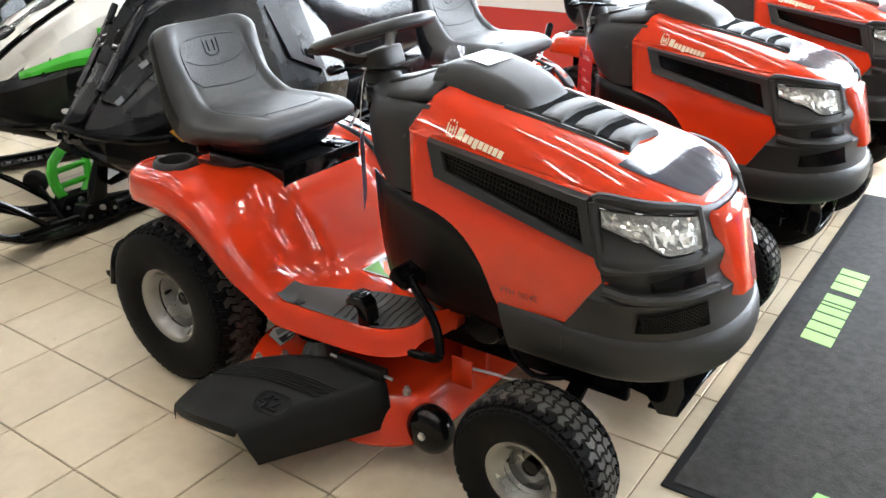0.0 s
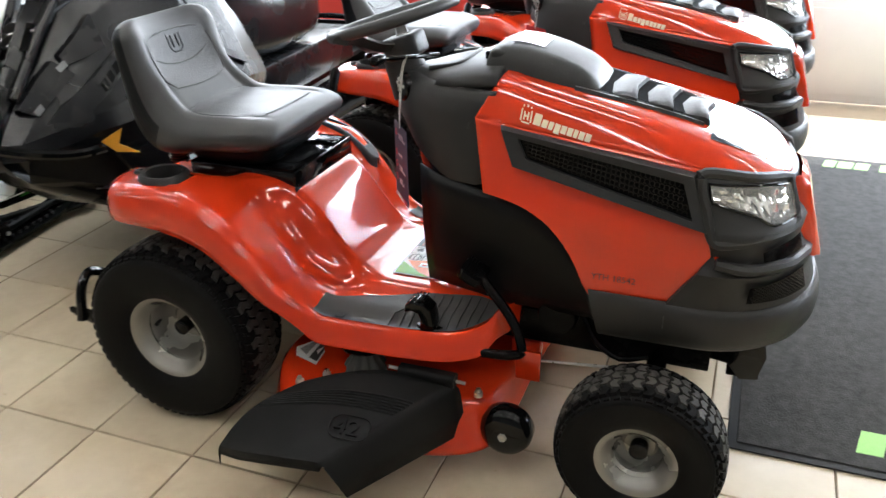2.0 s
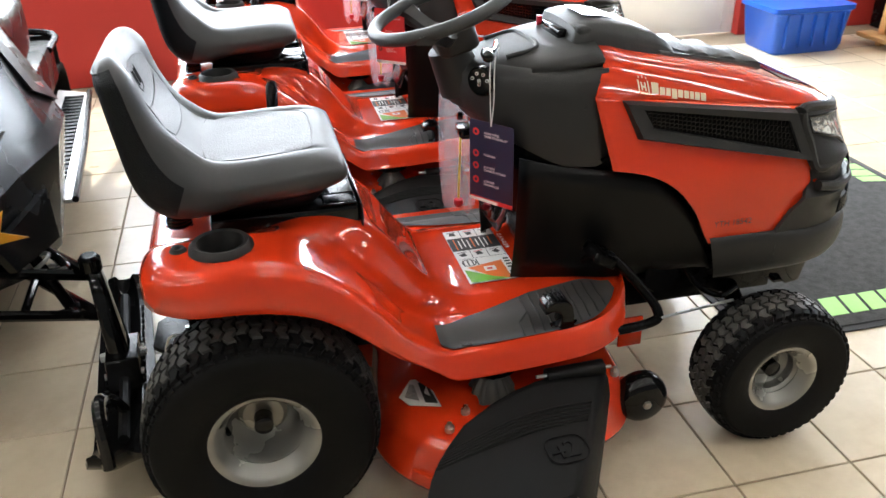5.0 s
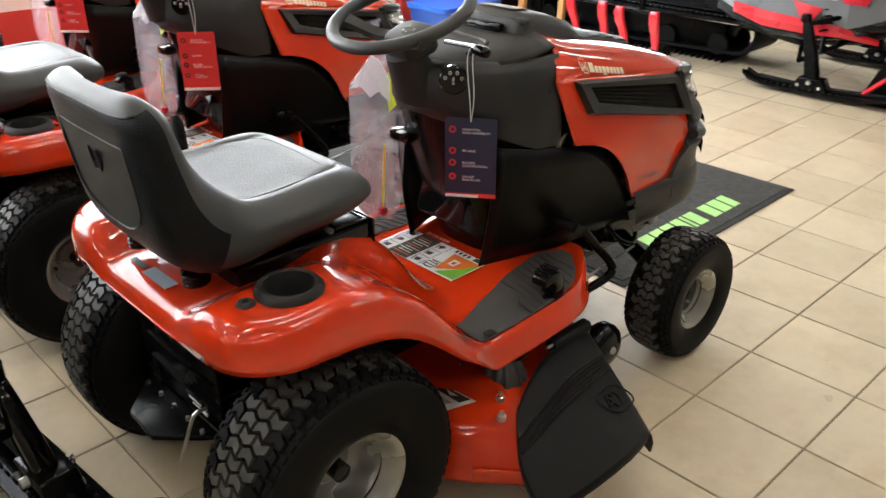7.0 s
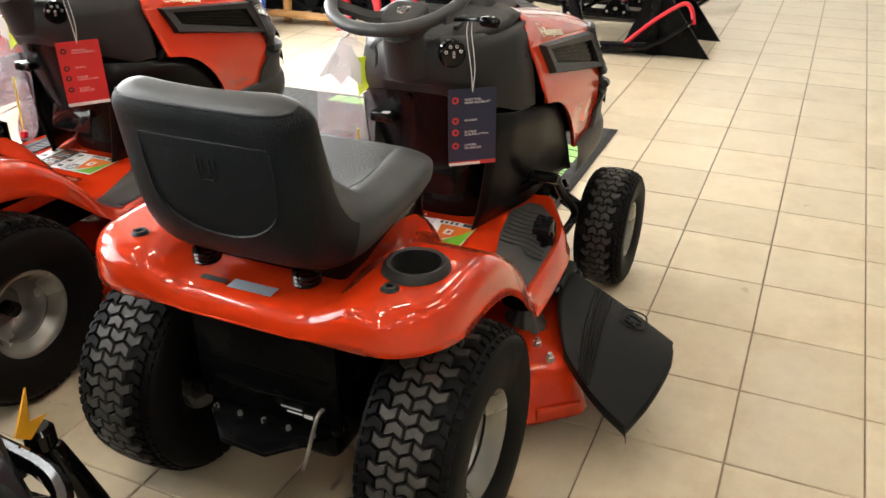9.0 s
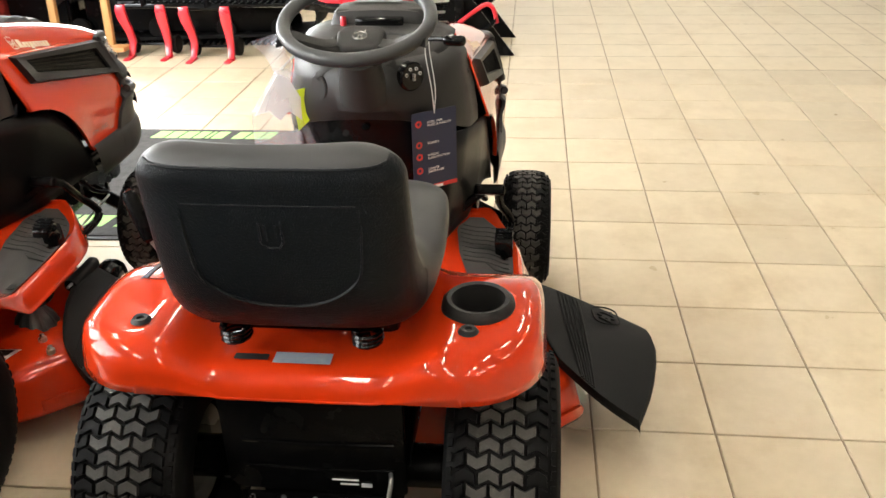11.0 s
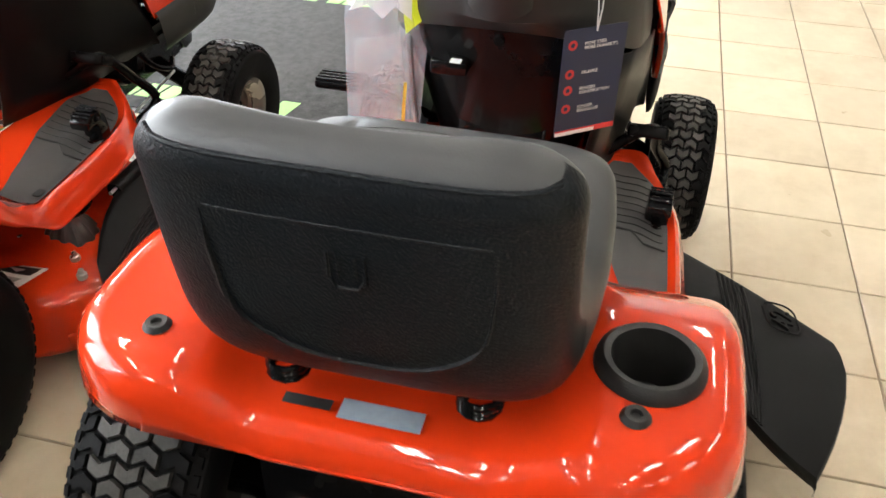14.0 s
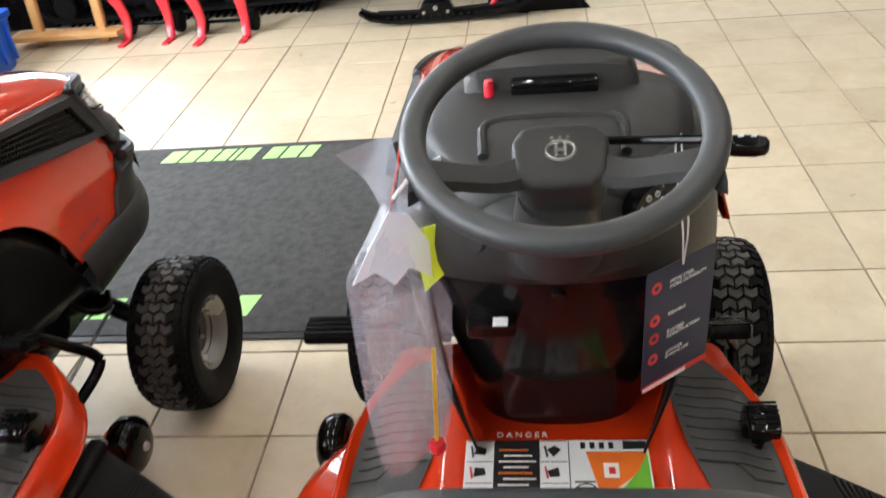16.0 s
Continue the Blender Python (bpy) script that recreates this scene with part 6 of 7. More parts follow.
        if stripe:
            for x0 in (0.10, -0.14, -0.40):
                w0 = float(np.interp(x0, [-0.66, -0.42, -0.18, 0.02, 0.18], [0.29, 0.31, 0.30, 0.27, 0.21])) + 0.022
                zc = float(np.interp(x0, [-0.42, -0.18, 0.02, 0.18], [0.84, 0.79, 0.72, 0.64]))
                wedge = [[(x0 + 0.03, s * (w0 + 0.022), zc - 0.075), (x0 - 0.10, s * (w0 - 0.004), zc + 0.06)], [(x0 - 0.19, s * (w0 + 0.03), zc - 0.05), (x0 - 0.21, s * (w0 + 0.016), zc + 0.03)]]
                part("black_decal", sheet(wedge), stripe, sp, "black wedge-shaped decal")
        if not high:
            vt = bmesh.new()
            for k in range(5):
                box(-0.02 - 0.09 * k, 0.03 - 0.09 * k, s * 0.225 - 0.012, s * 0.225 + 0.012, 0.70 + 0.02 * k, 0.725 + 0.02 * k, 0.004, 1, bm=vt)
            tagged(part("side_venting", vt, BLACKP, sp), kind="stuff")
            mk = bmesh.new()
            for k in range(7):
                box(-0.20 - 0.045 * k, -0.168 - 0.045 * k, s * 0.322 - 0.004, s * 0.322 + 0.004, 0.745, 0.785, 0, bm=mk)
            tagged(part("maker_mark", mk, accent if stripe else SLEDGRY, sp, "row of plain blocks"), kind="stuff")
        rb = prism([(-0.62, s * 0.20), (-0.62, s * 0.36), (-1.9, s * 0.34), (-2.0, s * 0.20)], 0.30, 0.315, 0.004)
        board = part("running_board", rb, ALU, t, "perforated running board")
        teeth = bmesh.new()
        for k in range(26):
            box(-0.70 - 0.046 * k, -0.675 - 0.046 * k, s * 0.24, s * 0.245 + s * 0.08, 0.315, 0.322, 0.002, 1, bm=teeth)
        tagged(part("board_grip", teeth, BLACKM, board), kind="stuff")
        part("board_edge", tube([(-0.60, s * 0.37, 0.32), (-1.2, s * 0.365, 0.315), (-1.9, s * 0.345, 0.32)], 0.012, 8), BLACKM, board)
    # hood and nose
    rows = []
    crest = ((0.405, 0.61, 0.05, 0.02), (0.33, 0.685, 0.05, 0.025), (0.245, 0.755, 0.05, 0.025), (0.17, 0.845, 0.055, 0.025), (0.10, 0.925, 0.062, 0.03), (0.04, 0.985, 0.075, 0.03), (-0.08, 1.035, 0.105, 0.03), (-0.22, 1.06, 0.15, 0.04), (-0.45, 1.06, 0.20, 0.05), (-0.65, 1.02, 0.20, 0.05))
    for x, z, w, d in crest if high else ((0.42, 0.54, 0.08, 0.06), (0.32, 0.62, 0.15, 0.07), (0.16, 0.73, 0.22, 0.06), (-0.02, 0.83, 0.27, 0.06), (-0.22, 0.91, 0.29, 0.06), (-0.45, 0.97, 0.30, 0.06), (-0.62, 0.99, 0.26, 0.06), (-0.72, 0.97, 0.20, 0.08)):
        rows.append([(x - 0.02, -w, z - d), (x, -w * 0.7, z - 0.012), (x + 0.02, -w * 0.25, z + 0.012), (x + 0.02, w * 0.25, z + 0.012), (x, w * 0.7, z - 0.012), (x - 0.02, w, z - d)])
    h = part("hood", sheet(rows), body, t, "faceted hood", sharp=12)
    solid(h, 0.02)
    rows = [[(x, -w, z + 0.004), (x + 0.015, 0, z + 0.026), (x, w, z + 0.004)] for x, z, w in (((0.22, 0.795, 0.03), (0.12, 0.915, 0.035), (0.05, 0.985, 0.045), (-0.06, 1.04, 0.05)) if high else ((0.26, 0.655, 0.05), (0.10, 0.765, 0.09), (-0.10, 0.865, 0.12), (-0.32, 0.94, 0.12)))]
    part("hood_stripe", sheet(rows), stripe or accent, h, "coloured stripe on the hood")
    part("headlight", moved(prism(rounded(0.10, 0.13, 0.03), -0.01, 0.012, 0.004), Matrix.Translation((0.145, 0, 0.885) if high else (0.12, 0, 0.768)) @ pose(0, 0, 0, 0, 52 if high else 32, 0)), BLACKP, h, "tinted headlight")
    rows = [[(-0.30 - 0.30 * v - 0.06 * u * u, u * (0.24 - 0.05 * v), (1.04 if high else 0.95) + 0.27 * v - 0.03 * u * u) for u in np.linspace(-1, 1, 11)] for v in np.linspace(0, 1, 7)]
    solid(part("windshield", sheet(rows), BLACKP, t, "tinted windshield"), 0.004)
    bel = []
    for x, z, w, hh in ((0.39, 0.54, 0.05, 0.06), (0.27, 0.42, 0.10, 0.16), (0.05, 0.28, 0.17, 0.25), (-0.30, 0.20, 0.20, 0.32), (-0.80, 0.26, 0.20, 0.35)) if high else ((0.44, 0.50, 0.05, 0.05), (0.30, 0.36, 0.11, 0.16), (0.05, 0.25, 0.17, 0.25), (-0.30, 0.20, 0.20, 0.32), (-0.80, 0.26, 0.20, 0.35)):
        bel.append([(x, py, z + hh / 2 + pz) for py, pz in rounded(2 * w, hh, 0.04, 3)])
    part("belly_pan", loft(bel), SLEDBLK, t, "black belly pan")
    if high:
        part("front_bumper", tube([(0.10, -0.255, 0.535), (0.26, -0.215, 0.55), (0.38, -0.12, 0.585), (0.42, 0, 0.61), (0.38, 0.12, 0.585), (0.26, 0.215, 0.55), (0.10, 0.255, 0.535)], 0.016, 8, smooth=4), BLACKP, t, "black tubular front bumper")
        part("bumper_brace", tube([(0.30, -0.10, 0.50), (0.385, -0.05, 0.55), (0.405, 0.0, 0.60)], 0.012, 8, smooth=3), BLACKP, t, "black bumper brace")
    else:
        part("front_bumper", tube([(0.05, -0.27, 0.36), (0.28, -0.24, 0.40), (0.46, -0.12, 0.46), (0.49, 0, 0.47), (0.46, 0.12, 0.46), (0.28, 0.24, 0.40), (0.05, 0.27, 0.36)], 0.016, 8, smooth=4), BLACKP, t, "black tubular front bumper")
    for s in (-1, 1):
        guard = [(0.285, s * 0.058, 0.725), (0.20, s * 0.062, 0.82), (0.11, s * 0.07, 0.925), (0.05, s * 0.082, 0.99)] if high else [(0.44, s * 0.13, 0.46), (0.34, s * 0.15, 0.62), (0.14, s * 0.21, 0.78), (-0.10, s * 0.28, 0.92)]
        part("nose_bar", tube(guard, 0.014, 8, smooth=4), accent if high else BLACKP, t, "black tubular guard")
    # tunnel, seat, track
    part("tunnel", box(-2.15, -0.7, -0.2, 0.2, 0.33, 0.52, 0.02), SLEDBLK, t, "black tunnel")
    rows = []
    for x, z, w, hh in ((-0.70, 0.64, 0.10, 0.40), (-0.85, 0.64, 0.15, 0.40), (-1.05, 0.60, 0.18, 0.34), (-1.3, 0.57, 0.18, 0.30), (-1.6, 0.58, 0.19, 0.32), (-1.78, 0.60, 0.18, 0.30), (-1.86, 0.62, 0.13, 0.20)):
        rows.append([(x, py, z + hh / 2 + pz - 0.05) for py, pz in rounded(2 * w, hh, min(w, hh) * 0.45, 4)])
    st = part("seat", loft(rows), SLEDBLK, t, "black vinyl saddle", sharp=50)
    subdiv(st, 1)
    ring = []
    for a in np.linspace(-math.pi / 2, math.pi / 2, 9):
        ring.append((-0.75 + 0.13 * math.cos(a) + 0.05, 0.22 + 0.15 * math.sin(a)))
    for a in np.linspace(math.pi / 2, 3 * math.pi / 2, 11):
        ring.append((-2.35 + 0.17 * math.cos(a), 0.19 + 0.165 * math.sin(a)))
    trk = bmesh.new()
    inner = [(x * 0.985 - 0.022, 0.2 + (z - 0.2) * 0.86) for x, z in ring]
    sheet([[(x, -0.19, z) for x, z in ring], [(x, 0.19, z) for x, z in ring], [(x, 0.19, z) for x, z in inner], [(x, -0.19, z) for x, z in inner]], close_u=True, close_v=True, bm=trk)
    tr = part("track", trk, RUBBER, t, "black rubber drive track")
    lug = bmesh.new()
    for k in range(34):
        box(-2.32 + 0.046 * k, -2.305 + 0.046 * k, -0.18, 0.18, 0.0, 0.03, 0.003, 1, bm=lug)
    tagged(part("track_tread", lug, RUBBER, tr), kind="stuff")
    skid = box(-2.30, -0.82, -0.125, 0.125, 0.075, 0.315, 0.03)
    part("skid_frame", skid, BLACKM, t, "dark suspension skid inside the track")
    for s in (-1, 1):
        for x in (-2.33, -1.75, -1.25, -0.85):
            part("idler_wheel", moved(lathe([(0, 0.014), (0.02, 0.016), (0.07, 0.014), (0.075, 0.0), (0.07, -0.014), (0, -0.014)], 18), Matrix.Translation((x, s * 0.15, 0.115))), RUBBER, t, "black idler wheel")
    part("rear_bumper", tube([(-2.0, -0.2, 0.50), (-2.25, -0.2, 0.52), (-2.32, 0, 0.53), (-2.25, 0.2, 0.52), (-2.0, 0.2, 0.50)], 0.016, 8, smooth=4), BLACKM, t)
    part("snow_flap", box(-2.36, -2.34, -0.19, 0.19, 0.30, 0.50, 0.004), RUBBER, t)
    bar = part("handlebar", tube([(-0.72, -0.36, 1.10), (-0.70, -0.16, 1.12), (-0.66, 0, 1.06), (-0.70, 0.16, 1.12), (-0.72, 0.36, 1.10)], 0.012, 8, smooth=4), BLACKM, t, "black handlebar")
    for s in (-1, 1):
        part("grip", tube([(-0.715, s * 0.25, 1.112), (-0.72, s * 0.37, 1.098)], 0.019, 10), RUBBER, bar)
    part("steering_post", tube([(-0.55, 0, 0.9), (-0.66, 0, 1.06)], 0.02, 8), BLACKM, bar)
    return t


black_sled = snowmobile("black snowmobile with a yellow arrow decal, parked behind the mowers", SLEDBLK, mat("charcoal_sled_plastic", (0.008, 0.0085, 0.0095), 0.28, spec=0.28, var=0.15, scale=5), STEEL, BLACKP, BLACKP, BLACKP, blade=0.62, foot=0.028, head=-0.035, steer=1, high=True, stance=0.49, tall=0.33)
black_sled.matrix_world = pose(-0.872, 0.255, 0, 0, 0, -86)
arrow = prism([(0.10, 0.05), (0.0, 0.0), (0.06, -0.045), (0.16, -0.05), (0.075, -0.012)], 0, 0.003)
part("arrow_decal", moved(arrow, Matrix.Translation((0.160, 0.248, 0.565)) @ pose(0, 0, 0, 90, 0, 115) @ Matrix.Diagonal((0.72, 0.85, 1, 1))), YELLOW, black_sled, "yellow arrow decal")
white_sled = snowmobile("white and green snowmobile with white suspension arms, on the tiles", WHITEP, GREENP, WHITEP, BLACKP, WHITEP, GREENP, SLEDBLK, mid=0.62, rise=0.115, blade=0.55, steer=-16)
white_sled.matrix_world = pose(-2.02, 0.42, 0, 0, 0, -93)
dol = thing("ski_dolly", "black ski dolly with a round rubber wheel, on the tiles", "dolly")
part("base_plate", box(-1.55, -1.38, 0.02, 0.16, 0.0, 0.012, 0.003), BLACKM, dol)
part("rod", tube([(-1.46, 0.09, 0.012), (-1.50, 0.09, 0.05), (-1.64, 0.104, 0.155)], 0.013, 8), BLACKM, dol, "black steel rod")
part("wheel", moved(lathe([(0, 0.028), (0.02, 0.03), (0.045, 0.026), (0.055, 0.012), (0.055, -0.012), (0.045, -0.026), (0.02, -0.03), (0, -0.028)], 22), Matrix.Translation((-1.666, 0.106, 0.163)) @ pose(0, 0, 0, 0, 0, 35)), RUBBER, dol, "round black rubber wheel")
copy_thing(black_sled, pose(-3.75, 0.40, 0, 0, 0, -92))
grey_sled = snowmobile("grey and red snowmobile on display, on the tiles", SLEDGRY, DKRED, BLACKM, DKRED, BLACKM, BLACKM, blade=0.6, foot=-0.03, head=-0.14, mid=0.08, rise=-0.20)
for s in (-1, 1):
    for c, own in (([(-0.40, 0.66), (-0.10, 0.62), (-0.06, 0.52), (-0.36, 0.55)], WHITEP), ([(-0.66, 0.62), (-0.46, 0.66), (-0.42, 0.55), (-0.62, 0.50)], DKRED), ([(-0.30, 0.50), (-0.12, 0.47), (-0.16, 0.40), (-0.24, 0.41)], DKRED), ([(-0.04, 0.60), (0.12, 0.56), (0.10, 0.50), (-0.02, 0.51)], DKRED)):
        part("flank_decal", flank_plate(c, s, 0.006, 0.004, 0.08, LOW_FLANK), own, grey_sled, "bold flank graphic")
grey_sled.matrix_world = pose(4.66, 0.52, 0, 0, 0, -90)
copy_thing(grey_sled, pose(6.1, 0.50, 0, 0, 0, -90))


def sled_dolly(x, y):
    """A wheeled dolly with two bowed red legs."""
    t = thing("sled_dolly", "red steel sled dolly with bowed legs and black wheels", "dolly", "red sled dollies")
    for s in (-1, 1):
        rows = []
        for z, dx, w in ((0.0, 0.03, 0.02), (0.025, 0.0, 0.022), (0.10, -0.03, 0.024), (0.18, -0.01, 0.030), (0.26, 0.03, 0.036), (0.32, 0.045, 0.036), (0.355, 0.035, 0.03)):
            rows.append([(-dx + px, s * 0.13 + py + s * 0.2 * dx, z) for px, py in rounded(0.03, 2 * w, 0.01, 2)])
        part("leg", loft(rows), DKRED, t, "bowed red leg")
        part("foot", box(-0.12, 0.02, s * 0.13 - 0.02, s * 0.13 + 0.02, 0.0, 0.012, 0.003), DKRED, t)
        part("wheel", moved(lathe([(0, 0.02), (0.03, 0.022), (0.06, 0.018), (0.065, 0), (0.06, -0.018), (0.03, -0.022), (0, -0.02)], 20), Matrix.Translation((0.10, s * 0.15, 0.065))), RUBBER, t, "black rubber wheel")
    part("crossbar", tube([(0.02, -0.13, 0.335), (0.02, 0.13, 0.335)], 0.016, 8), BLACKM, t)
    part("axle", tube([(0.10, -0.15, 0.065), (0.10, 0.15, 0.065), ], 0.01, 8), BLACKM, t)
    part("mast", tube([(0.02, 0, 0.335), (0.05, 0, 0.60)], 0.02, 8), BLACKM, t)
    t.location = (x, y, 0)
    return t


dolly = sled_dolly(4.16, 2.20)
copy_thing(dolly, pose(4.10, 1.74, 0))


def display_stand(x, y):
    t = thing("display_stand", "black steel display stand with wedge-shaped feet", "stand", "black display stands")
    for dx in (0.0, 0.5):
        rows = [[(dx - 0.006, -0.30, 0.0), (dx - 0.006, 0.28, 0.0), (dx - 0.006, 0.10, 0.42), (dx - 0.006, 0.02, 0.42)], [(dx + 0.006, -0.30, 0.0), (dx + 0.006, 0.28, 0.0), (dx + 0.006, 0.10, 0.42), (dx + 0.006, 0.02, 0.42)]]
        part("foot_plate", loft(rows), BLACKM, t, "black wedge foot plate")
        part("post", box(dx - 0.03, dx + 0.03, 0.03, 0.09, 0.0, 1.9, 0.004), BLACKM, t, "black square post")
    part("panel", box(0.03, 0.47, 0.05, 0.07, 0.25, 1.9, 0.003), BLACKP, t, "black panel")
    t.location = (x, y, 0)
    return t


display_stand(4.22, 0.02)


def easel(x, y):
    t = thing("wooden_easel", "pale wooden easel stand", "easel")
    for yy in (-0.22, 0.16):
        part("upright", moved(box(-0.02, 0.02, -0.025, 0.025, 0, 1.7, 0.004), Matrix.Translation((0, yy, 0)) @ pose(0, 0, 0, 0, 4, 0)), WOOD, t)
    part("rear_leg", moved(box(-0.02, 0.02, -0.025, 0.025, 0, 1.6, 0.004), Matrix.Translation((0.5, 0, 0)) @ pose(0, 0, 0, 0, -14, 0)), WOOD, t)
    part("ledge", box(-0.10, 0.02, -0.35, 0.28, 0.05, 0.08, 0.004), WOOD, t)
    t.location = (x, y, 0)


easel(4.18, 2.70)


def tub(x, y, z):
    t = thing("blue_tub", "blue plastic storage tub on the tiled floor", "tub")
    rows = []
    for zz, w, l in ((0.0, 0.34, 0.48), (0.02, 0.36, 0.50), (0.26, 0.40, 0.56), (0.27, 0.43, 0.59), (0.30, 0.43, 0.59)):
        rows.append([(px, py, zz) for px, py in rounded(l, w, 0.04, 3)])
    b = part("tub_body", loft(rows), BLUE, t, sharp=50)
    for k in range(5):
        part("tub_rib", box(-0.2 + 0.1 * k, -0.185 + 0.1 * k, -0.213, -0.19, 0.05, 0.25, 0.003), BLUE, b)
    t.location = (x, y, z)


def cabinet(x, y):
    t = thing("low_cabinet", "low black cabinet standing against the wall", "cabinet")
    part("carcass", box(-0.5, 0.5, -0.22, 0.22, 0.0, 0.62, 0.006), BLACKM, t)
    for s in (-1, 1):
        d = part("cabinet_door", box(s * 0.25 - 0.24, s * 0.25 + 0.24, -0.24, -0.222, 0.03, 0.60, 0.004), BLACKP, t)
        part("handle", box(s * 0.06 - 0.008, s * 0.06 + 0.008, -0.262, -0.241, 0.28, 0.40, 0.003), STEEL, d)
    t.location = (x, y, 0)


cabinet(5.0, 3.15)
tub(3.62, 3.02, 0.0)

# ---- setting ----
flo = part("floor", box(-9.2, 9.5, -6, 3.61, -0.2, -0.006, 0), GROUT)
tagged(flo, "beige ceramic tiled showroom floor with brown grout", "floor", kind="structure")


def mat_runner():
    t = thing("door_mat", "charcoal carpet runner with lime green print on the tiles", "mat")
    part("mat_base", prism([(1.432, -0.068), (2.69, -0.068), (2.69, 2.42), (1.432, 2.42)], 0.0, 0.006, 0.002), MATEDGE, t, "black rubber border")
    part("carpet", prism([(1.457, -0.043), (2.665, -0.043), (2.665, 2.395), (1.457, 2.395)], 0.005, 0.010, 0.002), MATT, t, "charcoal carpet pile")

    def word(x, y, turn):
        # slanted plain blocks, as many as there are characters
        k = 0.0
        for w in (0.077, 0.072, 0.072, 0.063, 0.030, 0.072, -0.036, 0.072, 0.077, 0.063):
            if w < 0:
                k -= w
                continue
            own = prism([(k, 0), (k + w - 0.012, 0), (k + w + 0.008, 0.10), (k + 0.020, 0.10)], 0.0095, 0.0112)
            part("letter_block", moved(own, pose(x, y, 0, 0, 0, turn)), LIME, t, "lime green printed block")
            k += w
    word(2.545, 1.525, -90)
    word(1.632, 0.855, 90)
    word(1.745, 0.012, 0)
    word(2.38, 2.36, 180)
    return t


mat_runner()

# ceiling and walls
# ceiling stays out of view; its dark tone sharpens the tube reflections
tagged(part("ceiling", box(-9.2, 9.5, -6, 3.61, 3.5, 3.6, 0), CEIL), "unseen ceiling, dark grey to keep reflections crisp", "ceiling", kind="structure")
# west and south walls are assumed, kept dark so the paint reflects little
tagged(part("wall_west", box(-9.35, -9.2, -6, 3.61, 0, 3.5, 0), WALLG), "dark wall added to dim fill and reflections", "wall", kind="structure")
tagged(part("wall_south", box(-9.2, 9.5, -6.15, -6, 0, 3.5, 0), WALLG), "dark wall added to dim fill and reflections", "wall", kind="structure")
tagged(part("wall_east", box(9.5, 9.65, -6, 3.61, 0, 3.5, 0), WALLW), "off-white wall", "wall", kind="structure")
wn_bm = box(-9.2, -8.95, 3.43, 3.61, 0.55, 3.5, 0)
box(-8.95, 1.46, 3.43, 3.61, 0.55, 0.75, 0, bm=wn_bm)
box(1.26, 1.46, 3.43, 3.61, 0.75, 3.5, 0, bm=wn_bm)
box(3.46, 5.2, 3.43, 3.61, 0.55, 3.5, 0, bm=wn_bm)
box(8.9, 9.5, 3.43, 3.61, 0.55, 3.5, 0, bm=wn_bm)
box(5.2, 8.9, 3.43, 3.61, 2.6, 3.5, 0, bm=wn_bm)
box(-8.95, 1.26, 3.43, 3.61, 3.1, 3.5, 0, bm=wn_bm)
box(1.46, 3.46, 3.43, 3.61, 2.25, 3.5, 0, bm=wn_bm)
tagged(part("wall_north", wn_bm, WALLW), "off-white shop front wall with window openings", "wall", kind="structure")
low = box(-9.2, 1.46, 3.425, 3.61, 0, 0.548, 0)
box(3.46, 9.5, 3.425, 3.61, 0, 0.548, 0, bm=low)
tagged(part("wall_north_base", low, WALLR), "red painted base of the shop front wall", "wall", kind="structure")


def door(name, x0, x1):
    t = thing(name, "white framed glass shop door, closed", "door", kind="structure")
    fr = box(x0, x0 + 0.09, 3.48, 3.53, 0.01, 2.23, 0.004)
    box(x1 - 0.09, x1, 3.48, 3.53, 0.01, 2.23, 0.004, bm=fr)
    box(x0 + 0.09, x1 - 0.09, 3.482, 3.528, 0.01, 0.62, 0.004, bm=fr)
    box(x0 + 0.09, x1 - 0.09, 3.482, 3.528, 2.10, 2.23, 0.004, bm=fr)
    part("door_frame", fr, FRAMEW, t)
    inner = x1 - 0.045 if x0 < 2 else x0 + 0.045
    part("flush_bolt", box(inner - 0.018, inner + 0.018, 3.468, 3.479, 0.10, 0.34, 0.003), STEEL, t, "steel flush bolt")
    part("bolt_knob", box(inner - 0.008, inner + 0.008, 3.452, 3.468, 0.16, 0.20, 0.003), STEEL, t)
    part("kick_moulding", box(x0 + 0.11, x1 - 0.11, 3.474, 3.4815, 0.06, 0.56, 0.003), FRAMEW, t, "white raised panel")
    g = part("door_pane", box(x0 + 0.09, x1 - 0.09, 3.502, 3.508, 0.62, 2.10, 0), GLASS, t)
    g.visible_shadow = False
    part("door_handle", tube([(x1 - 0.13, 3.47, 0.9), (x1 - 0.13, 3.43, 0.92), (x1 - 0.13, 3.43, 1.2), (x1 - 0.13, 3.47, 1.22)], 0.011, 8), STEEL, t)


door("door_1", 1.47, 2.455)
door("door_2", 2.465, 3.45)
t = thing("window_1", "wide shop window with white frame", "window", kind="structure")
fr = box(-8.95, 1.26, 3.46, 3.54, 0.75, 0.82, 0.004)
box(-8.95, 1.26, 3.46, 3.54, 3.03, 3.10, 0.004, bm=fr)
for x in (-8.95, -7.5, -6.05, -4.6, -3.15, -1.70, -0.25, 1.19):
    box(x, x + 0.07, 3.462, 3.538, 0.82, 3.03, 0.004, bm=fr)
part("window_frame", fr, FRAMEW, t)
for x in (-8.88, -7.43, -5.98, -4.53, -3.08, -1.63, -0.18):
    g = part("pane", box(x, x + 1.37, 3.497, 3.503, 0.82, 3.03, 0), GLASS, t)
    g.visible_shadow = False
t = thing("window_2", "wide shop window with white frame", "window", kind="structure")
fr = box(5.2, 8.9, 3.46, 3.54, 0.55, 0.62, 0.004)
box(5.2, 8.9, 3.46, 3.54, 2.53, 2.60, 0.004, bm=fr)
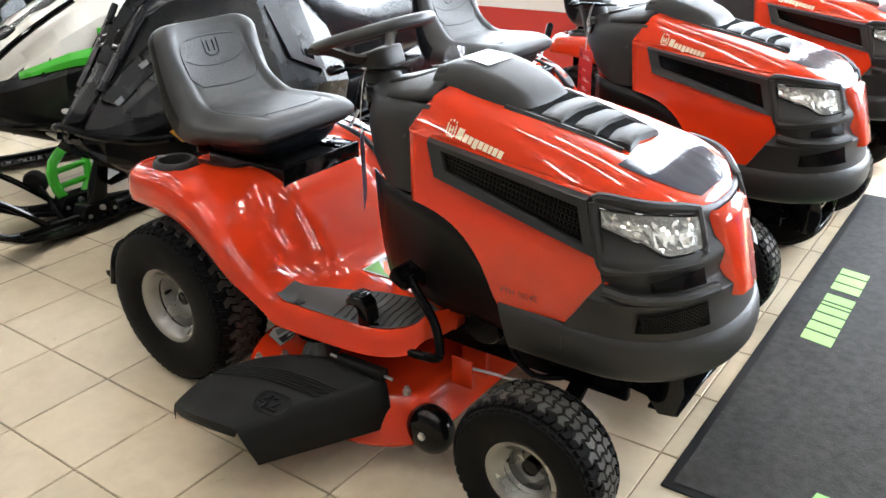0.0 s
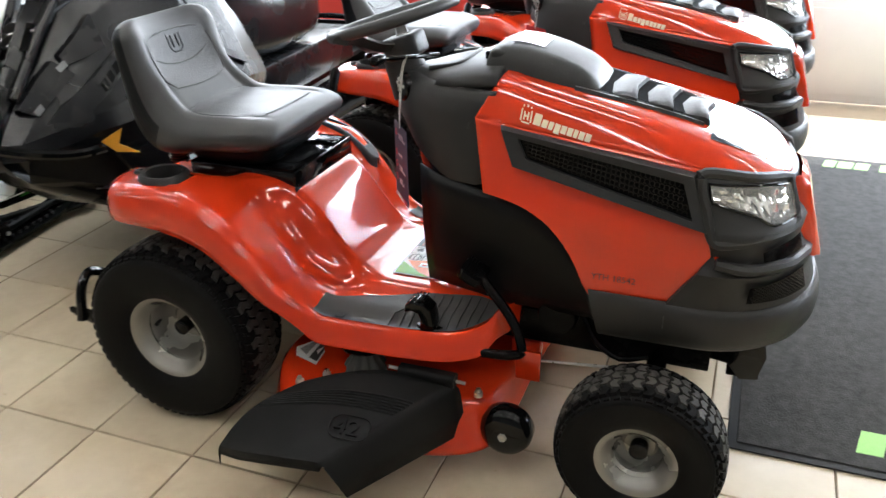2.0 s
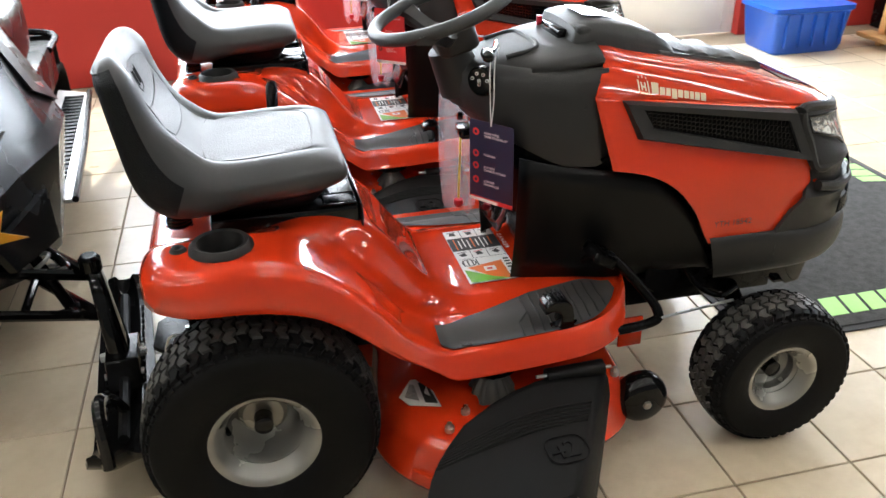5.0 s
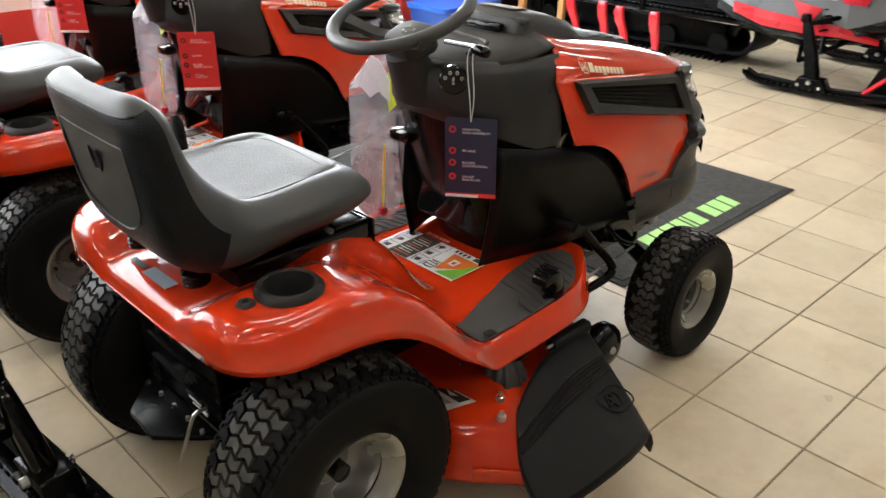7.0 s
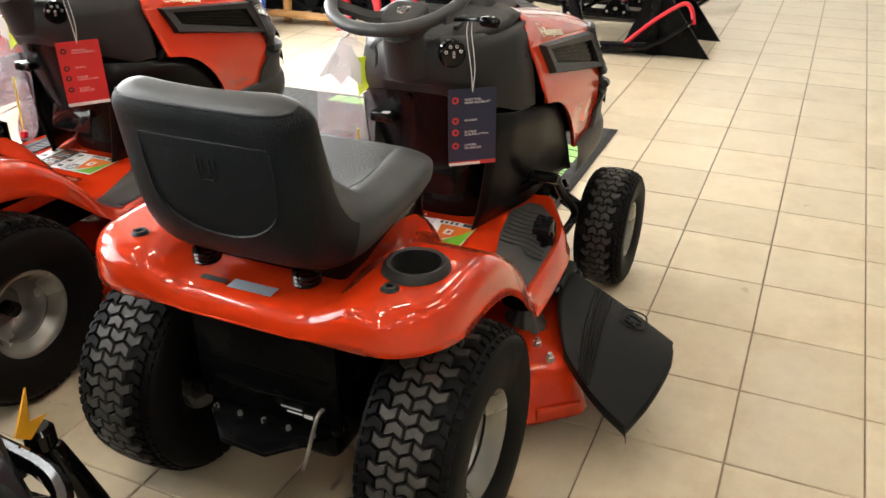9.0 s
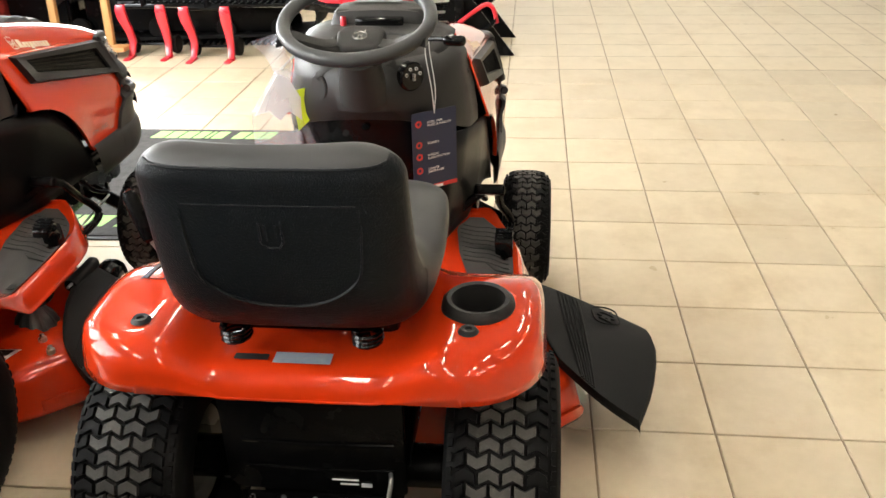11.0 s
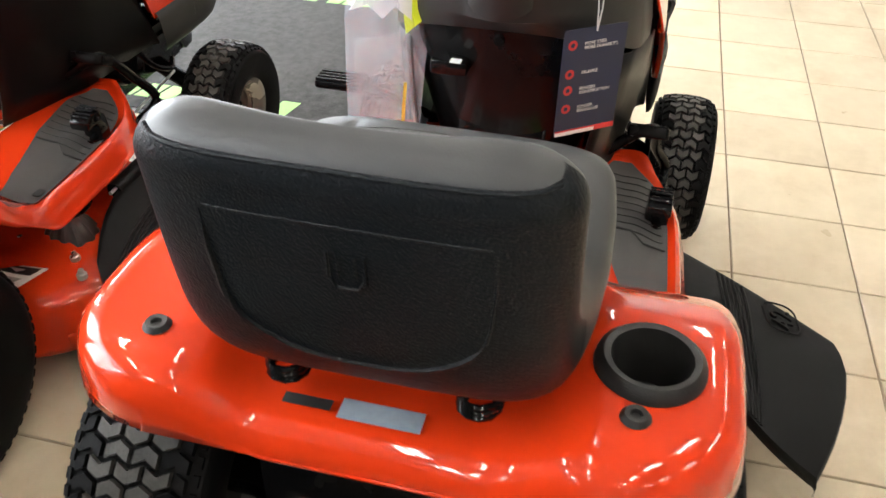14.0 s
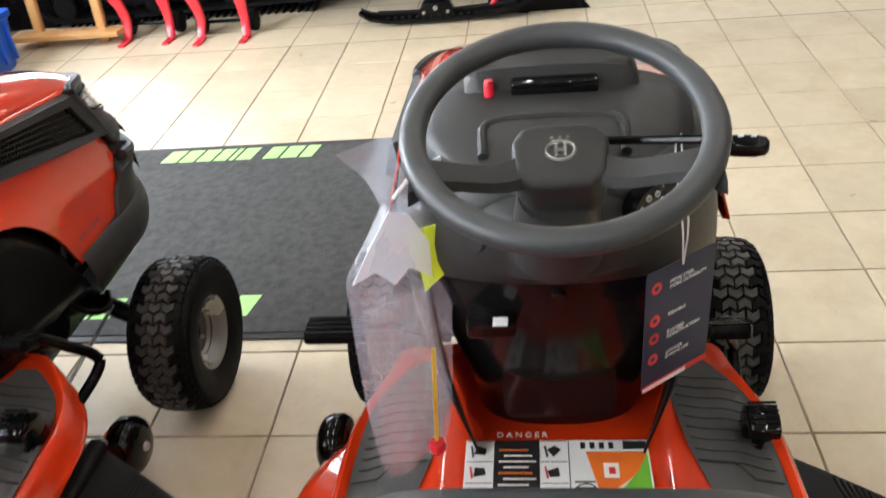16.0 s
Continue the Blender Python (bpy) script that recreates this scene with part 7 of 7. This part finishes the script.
for x in (5.2, 7.0, 8.83):
    box(x, x + 0.07, 3.462, 3.538, 0.62, 2.53, 0.004, bm=fr)
part("window_frame", fr, FRAMEW, t)
for x in (5.27, 7.07):
    g = part("pane", box(x, x + 1.73, 3.497, 3.503, 0.62, 2.53, 0), GLASS, t)
    g.visible_shadow = False
bd = part("backdrop", sheet([[(-24, 9, -1), (-24, 9, 7)], [(14, 9, -1), (14, 9, 7)]]), OUTSIDE)
tagged(bd, "bright daylight outside the shop front", "backdrop", kind="structure")
tagged(part("ground", box(-24, 14, 3.61, 14, -0.3, -0.03, 0), mat("pale_concrete", (0.45, 0.44, 0.42), 0.85, scale=2)), "pale concrete ground outside", "ground", kind="structure")

# ceiling strip lights in rows
strip = None
for i, x in enumerate((-8.3, -6.0, -3.7, -1.4, 0.9, 3.2, 5.5)):
    for y in (-2.9, -1.2, 0.5, 2.2):
        if strip is None:
            strip = thing("ceiling_light", "white fluorescent strip light on the ceiling", "ceiling light", "ceiling strip lights")
            part("light_housing", box(-0.6, 0.6, -0.08, 0.08, 3.44, 3.498, 0.004), FRAMEW, strip)
            for yy in (-0.04, 0.04):
                part("tube", tube([(-0.58, yy, 3.425), (0.58, yy, 3.425)], 0.018, 8), TUBE, strip, "glowing fluorescent tube")
            strip.location = (x, y, 0)
        else:
            copy_thing(strip, pose(x, y, 0))

# ---- floor tiles ----
PITCH, X0, Y0 = 0.313, 0.1292, -0.5645
tile_bm = box(0.0027, PITCH - 0.0027, 0.0027, PITCH - 0.0027, -0.010, 0.0, 0.0015, 1)
tile_me = bpy.data.meshes.new("tile")
tile_bm.to_mesh(tile_me)
tile_bm.free()
tile_me.materials.append(TILE)
rest = bmesh.new()
for i in range(-30, 31):
    for j in range(-18, 15):
        x, y = X0 + i * PITCH, Y0 + j * PITCH
        if x < -9.1 or y > 3.12:
            continue
        if -4 <= i <= 11 and -6 <= j <= 9:
            tl = new("tile", tile_me)
            tl.parent = flo
            tl.location = (x, y, 0)
        else:
            a = 0.0027
            z = 0.0
            b = PITCH - a
            rest.faces.new([rest.verts.new(p) for p in ((x + a, y + a, z), (x + b, y + a, z), (x + b, y + b, z), (x + a, y + b, z))])
tagged(part("far_tiles", rest, TILE, flo), kind="stuff")
